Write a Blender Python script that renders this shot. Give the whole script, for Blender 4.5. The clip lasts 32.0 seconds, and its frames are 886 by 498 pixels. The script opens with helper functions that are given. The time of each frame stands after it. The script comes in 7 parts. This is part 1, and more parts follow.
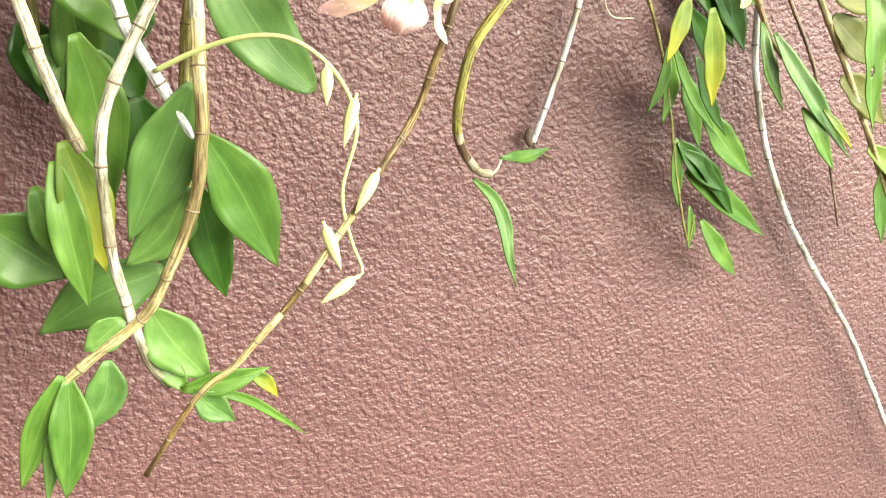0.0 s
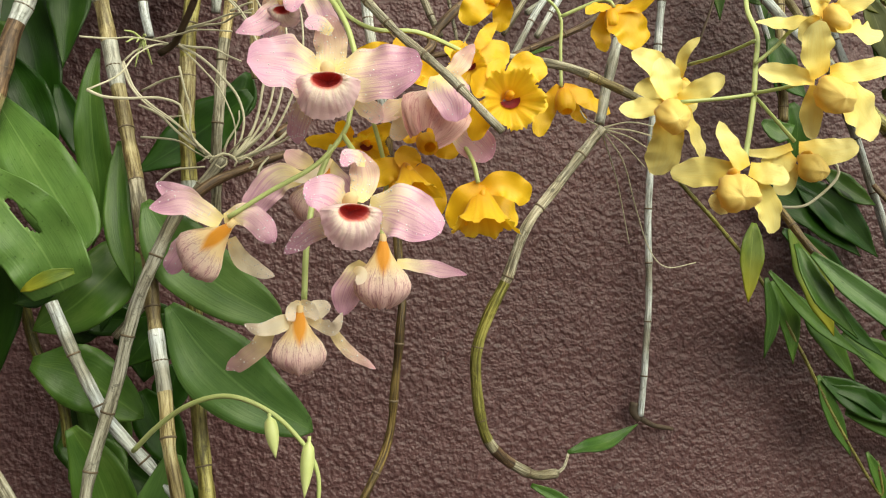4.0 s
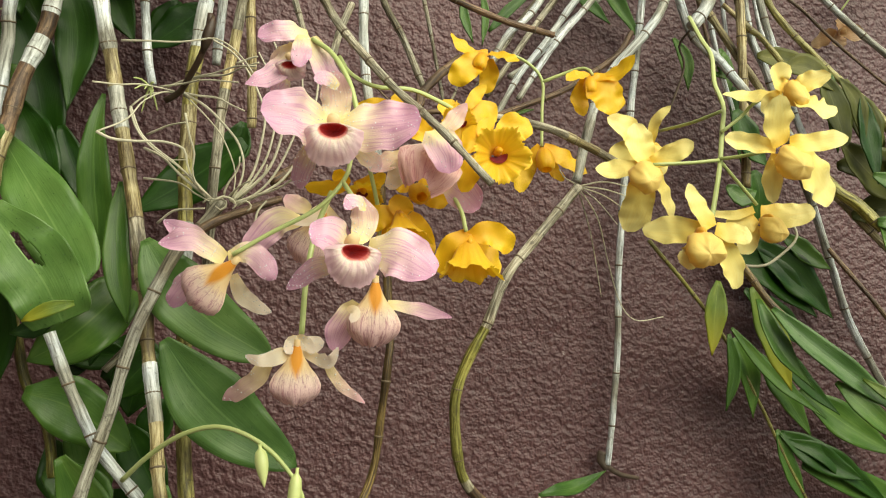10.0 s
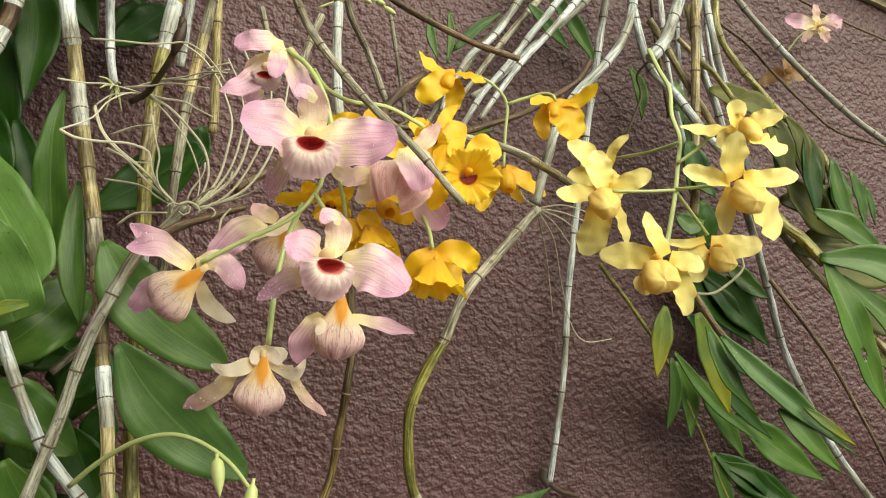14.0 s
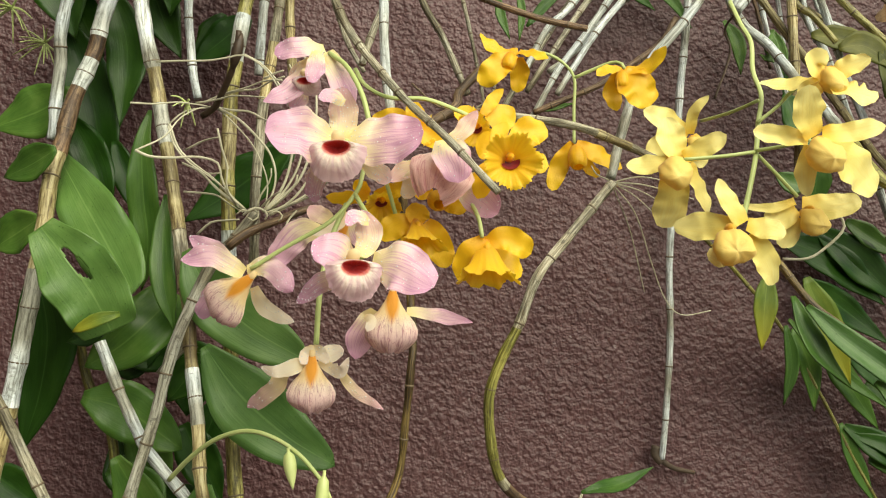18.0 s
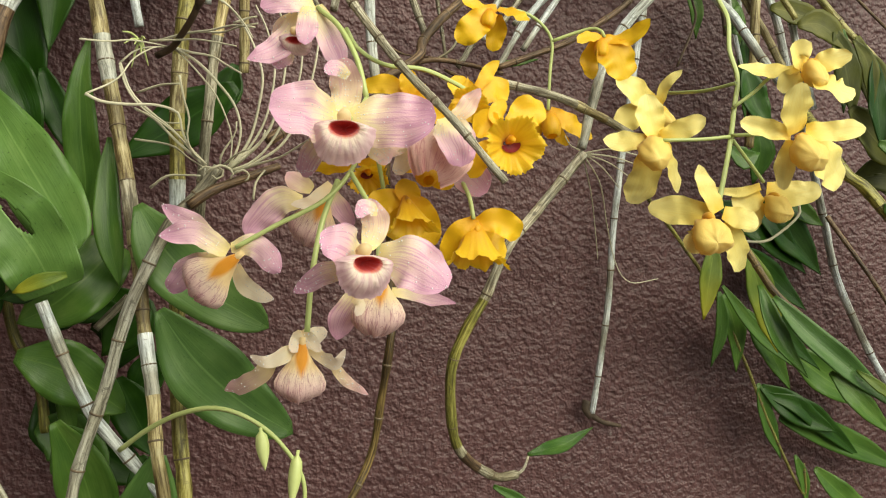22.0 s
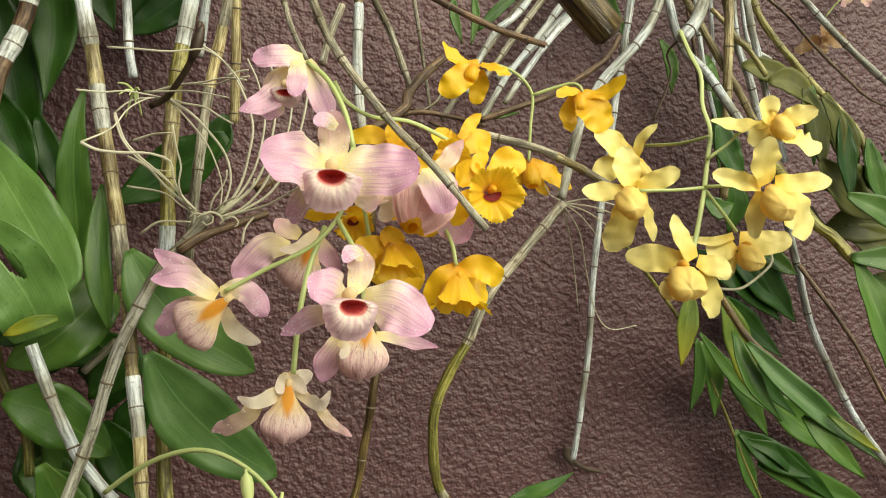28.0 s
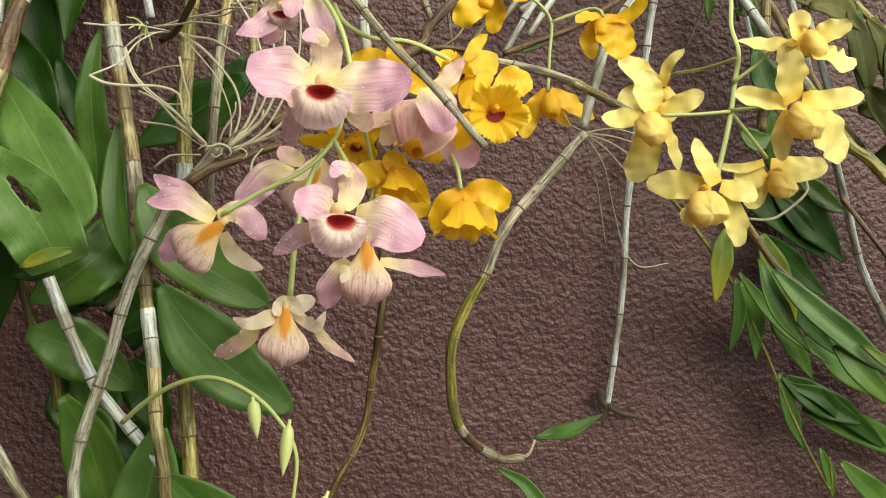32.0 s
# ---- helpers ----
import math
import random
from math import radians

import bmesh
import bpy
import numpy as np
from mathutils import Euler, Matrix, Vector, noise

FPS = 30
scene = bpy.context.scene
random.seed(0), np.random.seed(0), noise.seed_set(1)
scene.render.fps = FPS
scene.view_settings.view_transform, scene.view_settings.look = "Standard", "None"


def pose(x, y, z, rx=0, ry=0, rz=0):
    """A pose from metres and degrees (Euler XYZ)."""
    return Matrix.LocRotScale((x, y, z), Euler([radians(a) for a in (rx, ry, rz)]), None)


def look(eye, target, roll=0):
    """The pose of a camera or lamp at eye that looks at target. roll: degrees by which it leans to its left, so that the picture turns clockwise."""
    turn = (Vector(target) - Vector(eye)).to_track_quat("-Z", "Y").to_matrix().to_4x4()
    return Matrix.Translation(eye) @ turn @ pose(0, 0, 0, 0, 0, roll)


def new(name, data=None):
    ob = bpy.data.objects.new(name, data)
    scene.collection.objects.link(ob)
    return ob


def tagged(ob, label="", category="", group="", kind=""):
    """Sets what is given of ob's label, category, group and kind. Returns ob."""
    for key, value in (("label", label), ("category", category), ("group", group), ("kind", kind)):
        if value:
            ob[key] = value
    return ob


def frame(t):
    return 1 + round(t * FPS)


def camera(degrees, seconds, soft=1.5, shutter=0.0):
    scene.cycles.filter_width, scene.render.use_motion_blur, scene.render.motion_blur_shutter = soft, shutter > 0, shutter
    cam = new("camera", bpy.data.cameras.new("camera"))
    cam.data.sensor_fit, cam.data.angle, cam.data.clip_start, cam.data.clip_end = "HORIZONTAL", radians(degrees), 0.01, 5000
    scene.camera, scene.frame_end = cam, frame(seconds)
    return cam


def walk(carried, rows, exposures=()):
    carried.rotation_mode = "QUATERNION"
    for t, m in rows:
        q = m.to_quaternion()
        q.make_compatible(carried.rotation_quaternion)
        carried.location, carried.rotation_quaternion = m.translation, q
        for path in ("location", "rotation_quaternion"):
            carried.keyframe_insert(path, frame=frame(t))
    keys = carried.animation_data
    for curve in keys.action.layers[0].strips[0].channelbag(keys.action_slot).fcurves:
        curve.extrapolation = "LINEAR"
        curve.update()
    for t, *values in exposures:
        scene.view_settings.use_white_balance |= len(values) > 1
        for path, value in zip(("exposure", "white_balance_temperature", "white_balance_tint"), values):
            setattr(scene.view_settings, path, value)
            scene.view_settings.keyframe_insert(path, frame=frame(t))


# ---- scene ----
cam = camera(53.3, 32.0, soft=1.15)
PATH = [
    (0, (-0.1568, -0.5756, 1.4616), (0.7976, 1.1313, 1.0428), 13.75),
    (0.5, (-0.2103, -0.5454, 1.4804), (0.8787, 1.1249, 1.3248), 13.03),
    (1, (-0.2062, -0.5412, 1.5016), (0.8930, 1.1289, 1.5517), 12.40),
    (1.5, (-0.1945, -0.5472, 1.5101), (0.8877, 1.1284, 1.6557), 12.09),
    (2, (-0.1680, -0.5715, 1.5169), (0.8598, 1.1369, 1.6746), 10.70),
    (2.5, (-0.1372, -0.5992, 1.5201), (0.7343, 1.1987, 1.6101), 8.51),
    (4.5, (0.0083, -0.5749, 1.4942), (0.2487, 1.4068, 1.6172), -0.91),
    (5, (0.0025, -0.5897, 1.4968), (0.2791, 1.3825, 1.6815), -0.64),
    (5.5, (0.0026, -0.5979, 1.4990), (0.2982, 1.3694, 1.7046), -0.25),
    (6, (-0.0000, -0.6000, 1.5000), (0.3096, 1.3635, 1.7205), -0.00),
    (6.5, (-0.0048, -0.6026, 1.5013), (0.3100, 1.3590, 1.7318), 0.05),
    (7, (-0.0087, -0.6037, 1.5033), (0.3063, 1.3570, 1.7408), -0.04),
    (7.5, (-0.0078, -0.6044, 1.5037), (0.3086, 1.3560, 1.7422), -0.01),
    (8, (-0.0069, -0.6071, 1.5082), (0.3158, 1.3526, 1.7443), 0.16),
    (8.5, (-0.0059, -0.6101, 1.5022), (0.3236, 1.3487, 1.7359), 0.54),
    (9, (-0.0196, -0.6069, 1.4954), (0.3273, 1.3489, 1.7290), 0.98),
    (9.5, (-0.0245, -0.6039, 1.4925), (0.3338, 1.3503, 1.7220), 1.38),
    (10, (-0.0223, -0.6007, 1.4902), (0.3578, 1.3498, 1.7158), 1.72),
    (10.5, (-0.0244, -0.5994, 1.4879), (0.4140, 1.3388, 1.7136), 2.67),
    (11, (-0.0372, -0.5945, 1.4810), (0.4561, 1.3300, 1.7115), 4.50),
    (11.5, (-0.0399, -0.5951, 1.4855), (0.4866, 1.3190, 1.7287), 4.89),
    (12, (-0.0409, -0.5959, 1.4859), (0.4915, 1.3156, 1.7367), 4.35),
    (12.5, (-0.0396, -0.5970, 1.4854), (0.4929, 1.3142, 1.7384), 4.00),
    (13, (-0.0401, -0.5980, 1.4847), (0.4948, 1.3122, 1.7396), 3.93),
    (13.5, (-0.0396, -0.6002, 1.4882), (0.4959, 1.3095, 1.7458), 3.94),
    (14, (-0.0388, -0.6024, 1.4917), (0.4881, 1.3098, 1.7487), 3.80),
    (14.5, (-0.0294, -0.6047, 1.4889), (0.4184, 1.3322, 1.7084), 3.32),
    (15, (0.0083, -0.6061, 1.4901), (0.2826, 1.3697, 1.6352), 2.03),
    (15.5, (0.0226, -0.6094, 1.4977), (0.2055, 1.3776, 1.6330), 1.18),
    (17.5, (0.0174, -0.6135, 1.5025), (0.1546, 1.3748, 1.6695), 0.88),
    (18, (0.0159, -0.6124, 1.5034), (0.1654, 1.3745, 1.6756), 0.80),
    (18.5, (0.0165, -0.6126, 1.5024), (0.1802, 1.3730, 1.6782), 0.90),
    (19, (0.0162, -0.6155, 1.5048), (0.2062, 1.3666, 1.6927), 0.98),
    (19.5, (0.0102, -0.6127, 1.5027), (0.2953, 1.3572, 1.6976), 0.93),
    (20, (-0.0168, -0.5858, 1.5166), (0.3939, 1.3647, 1.6798), 0.12),
    (20.5, (-0.0287, -0.5830, 1.5294), (0.4551, 1.3558, 1.6121), 0.94),
    (21, (-0.0372, -0.5891, 1.5306), (0.4617, 1.3475, 1.5552), 2.08),
    (21.5, (-0.0356, -0.5886, 1.5381), (0.4420, 1.3533, 1.5109), 3.27),
    (22, (-0.0385, -0.5903, 1.5397), (0.4201, 1.3558, 1.4897), 3.44),
    (22.5, (-0.0420, -0.5918, 1.5442), (0.4087, 1.3558, 1.4829), 3.55),
    (23, (-0.0445, -0.5969, 1.5447), (0.3952, 1.3530, 1.4783), 3.77),
    (23.5, (-0.0442, -0.5966, 1.5432), (0.3941, 1.3534, 1.4702), 4.05),
    (24, (-0.0440, -0.5981, 1.5427), (0.3957, 1.3519, 1.4766), 4.16),
    (24.5, (-0.0439, -0.5988, 1.5420), (0.4023, 1.3502, 1.4939), 4.37),
    (25, (-0.0422, -0.5993, 1.5417), (0.4161, 1.3475, 1.5255), 4.20),
    (25.5, (-0.0425, -0.6045, 1.5424), (0.4148, 1.3425, 1.5524), 4.04),
    (26, (-0.0411, -0.6046, 1.5423), (0.4230, 1.3406, 1.5724), 3.86),
    (26.5, (-0.0411, -0.6032, 1.5419), (0.4284, 1.3404, 1.5884), 3.82),
    (28.5, (-0.0401, -0.6026, 1.5351), (0.4491, 1.3355, 1.6013), 3.67),
    (29, (-0.0393, -0.6018, 1.5326), (0.4518, 1.3358, 1.6008), 3.64),
    (29.5, (-0.0401, -0.6048, 1.5381), (0.4469, 1.3339, 1.6028), 3.64),
    (30, (-0.0160, -0.5982, 1.5429), (0.4369, 1.3495, 1.5783), 3.27),
    (30.5, (0.0156, -0.5859, 1.5413), (0.4095, 1.3749, 1.5300), 2.96),
    (31, (0.0112, -0.5857, 1.5349), (0.3868, 1.3786, 1.5221), 2.57),
    (31.5, (0.0040, -0.5911, 1.5312), (0.3706, 1.3751, 1.5360), 2.64),
    (32, (-0.0081, -0.5999, 1.5178), (0.3240, 1.3723, 1.5129), 2.99),
]
EXPOSURES = [(0.0, 1.99), (0.6, 1.39), (1.0, 0.49), (1.5, 0.22), (2.0, 0.11), (20.0, 0.14), (23.0, -0.01), (25.0, 0.03), (29.0, 0.09), (32.0, 0.06)]
walk(cam, [(t, look(eye, target, roll)) for t, eye, target, roll in PATH], EXPOSURES)

# ---- light: bright sky with a soft sun from the upper right, in front of the wall ----
world = bpy.data.worlds.new("sky")
scene.world = world
world.use_nodes = True
sky = world.node_tree.nodes.new("ShaderNodeTexSky")
sky.sky_type, sky.sun_disc = "NISHITA", False
SUN_FROM = Vector((0.36, -0.68, 0.68)).normalized()
sky.sun_elevation = math.asin(SUN_FROM.z)
sky.sun_rotation = math.atan2(SUN_FROM.x, SUN_FROM.y)
world.node_tree.links.new(sky.outputs[0], world.node_tree.nodes["Background"].inputs[0])
world.node_tree.nodes["Background"].inputs[1].default_value = 0.072
sun = new("sun", bpy.data.lights.new("sun", "SUN"))
sun.data.energy, sun.data.angle, sun.data.color = 5.3, radians(65), (1.0, 0.94, 0.72)
sun.matrix_world = look(SUN_FROM * 5, (0, 0, 0))

# ---- materials ----
def nodes_of(name):
    m = bpy.data.materials.new(name)
    m.use_nodes = True
    return m, m.node_tree, m.node_tree.nodes["Principled BSDF"]


def node(tree, kind, **values):
    n = tree.nodes.new("ShaderNode" + kind)
    for key, value in values.items():
        n.inputs[key.replace("_", " ")].default_value = value
    return n


def ramp(tree, source, stops):
    n = tree.nodes.new("ShaderNodeValToRGB")
    els = n.color_ramp.elements
    while len(els) < len(stops):
        els.new(0.5)
    for el, (at, colour) in zip(els, stops):
        el.position, el.color = at, (*colour, 1)
    tree.links.new(source, n.inputs[0])
    return n.outputs[0]


def mixed(tree, factor, a, b, kind="MIX"):
    n = tree.nodes.new("ShaderNodeMix")
    n.data_type, n.blend_type = "RGBA", kind
    for socket, value in ((n.inputs[0], factor), (n.inputs[6], a), (n.inputs[7], b)):
        if hasattr(value, "links"):
            tree.links.new(value, socket)
        elif socket == n.inputs[0]:
            socket.default_value = value
        else:
            socket.default_value = (*value, 1)
    return n.outputs[2]


def uv_noise(tree, scale, su, sv, detail=3.0, roughness=0.55):
    """Noise over the sheet's own length (u) and breadth (v)."""
    uv = tree.nodes.new("ShaderNodeUVMap")
    mp = node(tree, "Mapping", Scale=(su, sv, 1))
    nz = node(tree, "TexNoise", Scale=scale, Detail=detail, Roughness=roughness)
    info = tree.nodes.new("ShaderNodeObjectInfo")
    off = tree.nodes.new("ShaderNodeVectorMath")
    off.operation = "MULTIPLY"
    off.inputs[1].default_value = (37, 91, 53)
    tree.links.new(info.outputs["Random"], off.inputs[0])
    tree.links.new(off.outputs[0], mp.inputs["Location"])
    tree.links.new(uv.outputs[0], mp.inputs[0])
    tree.links.new(mp.outputs[0], nz.inputs[0])
    return nz.outputs[0]


def world_noise(tree, scale, detail=3.0, roughness=0.55):
    geo = tree.nodes.new("ShaderNodeNewGeometry")
    nz = node(tree, "TexNoise", Scale=scale, Detail=detail, Roughness=roughness)
    tree.links.new(geo.outputs["Position"], nz.inputs[0])
    return nz.outputs[0]


def bump(tree, bsdf, source, strength, distance):
    b = node(tree, "Bump", Strength=strength, Distance=distance)
    tree.links.new(source, b.inputs["Height"])
    tree.links.new(b.outputs[0], bsdf.inputs["Normal"])


def uv_axis(tree, axis):
    uv, sep = tree.nodes.new("ShaderNodeUVMap"), tree.nodes.new("ShaderNodeSeparateXYZ")
    tree.links.new(uv.outputs[0], sep.inputs[0])
    return sep.outputs[axis]


def random_tint(tree, colour, low, high):
    """Each object a little lighter or darker than its neighbours."""
    info = tree.nodes.new("ShaderNodeObjectInfo")
    return mixed(tree, 1.0, colour, ramp(tree, info.outputs["Random"], [(0, low), (1, high)]), "MULTIPLY")


def see_through(tree, bsdf, colour, share):
    """Thin living tissue lets part of the light pass."""
    thin = node(tree, "BsdfTranslucent")
    mix = node(tree, "MixShader", Fac=share)
    out = tree.nodes["Material Output"]
    if hasattr(colour, "links"):
        tree.links.new(colour, thin.inputs[0])
    else:
        thin.inputs[0].default_value = (*colour, 1)
    tree.links.new(bsdf.outputs[0], mix.inputs[1])
    tree.links.new(thin.outputs[0], mix.inputs[2])
    tree.links.new(mix.outputs[0], out.inputs[0])


def cane_material(name, dark, mid, pale, rough=0.6, spots=0.5):
    m, tree, bsdf = nodes_of(name)
    fibre = uv_noise(tree, 1.0, 3.0, 15, 5, 0.7)
    patch = uv_noise(tree, 1.0, 2.2, 2.0, 3)
    colour = ramp(tree, fibre, [(0.38, dark), (0.49, mid), (0.61, pale)])
    colour = mixed(tree, ramp(tree, patch, [(0.5, (0, 0, 0)), (0.72, (spots, spots, spots))]), colour, dark)
    joint = uv_noise(tree, 1.0, 1.5, 0.15, 0)
    colour = mixed(tree, 1.0, colour, ramp(tree, joint, [(0.34, (0.55, 0.50, 0.40)), (0.44, (0.95, 0.92, 0.85)), (0.56, (1.0, 1.0, 1.0)), (0.66, (1.3, 1.25, 1.2))]), "MULTIPLY")
    scuff = uv_noise(tree, 1.0, 14, 4, 5, 0.75)
    colour = mixed(tree, ramp(tree, scuff, [(0.56, (0, 0, 0)), (0.66, (0.8, 0.8, 0.8))]), colour, dark)
    colour = random_tint(tree, colour, (0.82, 0.82, 0.8), (1.1, 1.08, 1.05))
    tree.links.new(colour, bsdf.inputs["Base Color"])
    bsdf.inputs["Roughness"].default_value = rough
    bump(tree, bsdf, mixed(tree, 0.3, fibre, scuff), 0.7, 0.0010)
    return m


def leaf_material(name, dark, mid, pale, rough=0.36, share=0.22, yellow=None):
    m, tree, bsdf = nodes_of(name)
    blotch = uv_noise(tree, 1.0, 3.0, 2.5, 4)
    vein = uv_noise(tree, 1.0, 0.8, 34, 2)
    colour = ramp(tree, blotch, [(0.3, dark), (0.55, mid), (0.8, pale)])
    colour = mixed(tree, 0.12, colour, ramp(tree, vein, [(0.35, dark), (0.65, pale)]))
    ribs = ramp(tree, uv_axis(tree, 1), [(0.478, (0, 0, 0)), (0.496, (0.28, 0.28, 0.28)), (0.504, (0.28, 0.28, 0.28)), (0.522, (0, 0, 0))])
    colour = mixed(tree, ribs, colour, tuple(1.5 * c + 0.02 for c in pale))
    if yellow:
        colour = mixed(tree, ramp(tree, uv_axis(tree, 0), [(0.35, (0, 0, 0)), (1.0, (0.85, 0.85, 0.85))]), colour, yellow)
    specks = uv_noise(tree, 1.0, 26, 16, 2)
    colour = mixed(tree, ramp(tree, specks, [(0.73, (0, 0, 0)), (0.78, (0.5, 0.5, 0.5))]), colour, (0.10, 0.09, 0.03))
    colour = random_tint(tree, colour, (0.72, 0.78, 0.75), (1.2, 1.15, 1.0))
    tree.links.new(colour, bsdf.inputs["Base Color"])
    bsdf.inputs["Roughness"].default_value = rough
    bsdf.inputs["Specular IOR Level"].default_value = 0.32
    bump(tree, bsdf, mixed(tree, 0.4, vein, specks), 0.35, 0.0006)
    see_through(tree, bsdf, mixed(tree, 1.0, colour, (1.5, 1.9, 0.7), "MULTIPLY"), share)
    return m


def petal_material(name, stops, vein_colour, vein=0.5, share=0.4, edge=None, freq=30, rough=0.45):
    """Colour from base to tip, with veins that run along the petal."""
    m, tree, bsdf = nodes_of(name)
    wob = uv_noise(tree, 1.0, 2.5, 2.5, 3)
    u = uv_axis(tree, 0)
    add = tree.nodes.new("ShaderNodeMath")
    add.operation = "MULTIPLY_ADD"
    tree.links.new(wob, add.inputs[0])
    add.inputs[1].default_value = 0.35
    sub = tree.nodes.new("ShaderNodeMath")
    sub.operation = "SUBTRACT"
    sub.inputs[1].default_value = 0.175
    tree.links.new(u, add.inputs[2])
    tree.links.new(add.outputs[0], sub.inputs[0])
    colour = ramp(tree, sub.outputs[0], stops)
    if edge:
        v = uv_axis(tree, 1)
        colour = mixed(tree, ramp(tree, v, [(0.0, (0.9, 0.9, 0.9)), (0.28, (0, 0, 0)), (0.72, (0, 0, 0)), (1.0, (0.9, 0.9, 0.9))]), colour, edge)
    lines = uv_noise(tree, 1.0, 1.6, freq, 2, 0.5)
    strength = mixed(tree, 1.0, ramp(tree, lines, [(0.5, (0, 0, 0)), (0.62, (vein, vein, vein))]), ramp(tree, u, [(0.1, (0.1, 0.1, 0.1)), (0.5, (1, 1, 1)), (1, (0.7, 0.7, 0.7))]), "MULTIPLY")
    colour = mixed(tree, strength, colour, vein_colour)
    tree.links.new(colour, bsdf.inputs["Base Color"])
    bsdf.inputs["Roughness"].default_value = rough
    bsdf.inputs["Sheen Weight"].default_value = 0.15
    grain = uv_noise(tree, 1.0, 46, 46, 3)
    bump(tree, bsdf, mixed(tree, 0.6, lines, grain), 0.4, 0.0006)
    see_through(tree, bsdf, colour, share)
    return m


def shell_lip_material(name="veined_shell_lip", pale=False):
    """Orange throat running out in a spike, then cream to mauve tan with fine branching veins."""
    m, tree, bsdf = nodes_of(name)
    u, v = uv_axis(tree, 0), uv_axis(tree, 1)
    colour = ramp(tree, u, [(0.0, (0.88, 0.60, 0.24)), (0.40, (0.88, 0.68, 0.38)), (0.55, (0.88, 0.72, 0.58)), (0.74, (0.80, 0.58, 0.54)), (1.0, (0.74, 0.49, 0.50))])
    if pale:
        colour = ramp(tree, u, [(0.0, (0.90, 0.74, 0.60)), (0.45, (0.86, 0.66, 0.60)), (1.0, (0.78, 0.48, 0.46))])
    off = tree.nodes.new("ShaderNodeMath")
    off.operation, off.inputs[1].default_value = "SUBTRACT", 0.5
    tree.links.new(v, off.inputs[0])
    size = tree.nodes.new("ShaderNodeMath")
    size.operation = "ABSOLUTE"
    tree.links.new(off.outputs[0], size.inputs[0])
    reach = tree.nodes.new("ShaderNodeMath")
    reach.operation, reach.inputs[1].default_value = "MULTIPLY_ADD", 1.3
    tree.links.new(size.outputs[0], reach.inputs[0])
    tree.links.new(u, reach.inputs[2])
    colour = mixed(tree, ramp(tree, reach.outputs[0], [(0.44, (1, 1, 1)), (0.60, (0, 0, 0))]), colour, (0.89, 0.72, 0.58) if pale else (0.78, 0.33, 0.02))
    for su, sv, thick, share in ((1.3, 17, 0.030, 0.75), (5.0, 14, 0.024, 0.6), (8.0, 30, 0.02, 0.35)):
        lines = uv_noise(tree, 1.0, su, sv, 2, 0.5)
        band = ramp(tree, lines, [(0.5 - thick, (0, 0, 0)), (0.5, (share, share, share)), (0.5 + thick, (0, 0, 0))])
        colour = mixed(tree, mixed(tree, 1.0, band, ramp(tree, u, [(0.34, (0, 0, 0)), (0.52, (1, 1, 1))]), "MULTIPLY"), colour, (0.56, 0.20, 0.24) if pale else (0.38, 0.12, 0.18))
    tree.links.new(colour, bsdf.inputs["Base Color"])
    bsdf.inputs["Roughness"].default_value = 0.6
    bsdf.inputs["Sheen Weight"].default_value = 0.2
    bump(tree, bsdf, uv_noise(tree, 1.0, 50, 60, 3), 0.4, 0.0006)
    see_through(tree, bsdf, colour, 0.3)
    return m


def plain_material(name, a, b, scale, rough=0.6, strength=0.3, distance=0.001, detail=5):
    m, tree, bsdf = nodes_of(name)
    nz = world_noise(tree, scale, detail)
    big = world_noise(tree, scale / 9, 3)
    colour = mixed(tree, 0.5, ramp(tree, nz, [(0.3, a), (0.7, b)]), ramp(tree, big, [(0.3, a), (0.7, b)]))
    tree.links.new(colour, bsdf.inputs["Base Color"])
    bsdf.inputs["Roughness"].default_value = rough
    bump(tree, bsdf, nz, strength, distance)
    return m


def stucco_material():
    """Rough plaster: hard little lumps of 3 to 6 mm with grit on them, painted mauve, finely mottled with scattered
    pale specks.
    """
    m, tree, bsdf = nodes_of("mauve_stucco")
    big, fine, grit = world_noise(tree, 5, 4), world_noise(tree, 210, 4, 0.6), world_noise(tree, 640, 3)
    lumps = ramp(tree, world_noise(tree, 270, 1.6, 0.5), [(0.30, (0, 0, 0)), (0.70, (1, 1, 1))])
    colour = ramp(tree, big, [(0.3, (0.074, 0.0328, 0.0340)), (0.7, (0.103, 0.0474, 0.0488))])
    colour = mixed(tree, 0.35, colour, ramp(tree, fine, [(0.3, (0.032, 0.0134, 0.0138)), (0.7, (0.140, 0.0680, 0.070))]))
    specks = world_noise(tree, 160, 2)
    colour = mixed(tree, ramp(tree, specks, [(0.73, (0, 0, 0)), (0.76, (0.5, 0.5, 0.5))]), colour, (0.30, 0.26, 0.25))
    tree.links.new(colour, bsdf.inputs["Base Color"])
    bsdf.inputs["Roughness"].default_value = 0.5
    both = mixed(tree, 0.22, lumps, mixed(tree, 0.4, fine, grit))
    bump(tree, bsdf, both, 1.0, 0.0014)
    return m


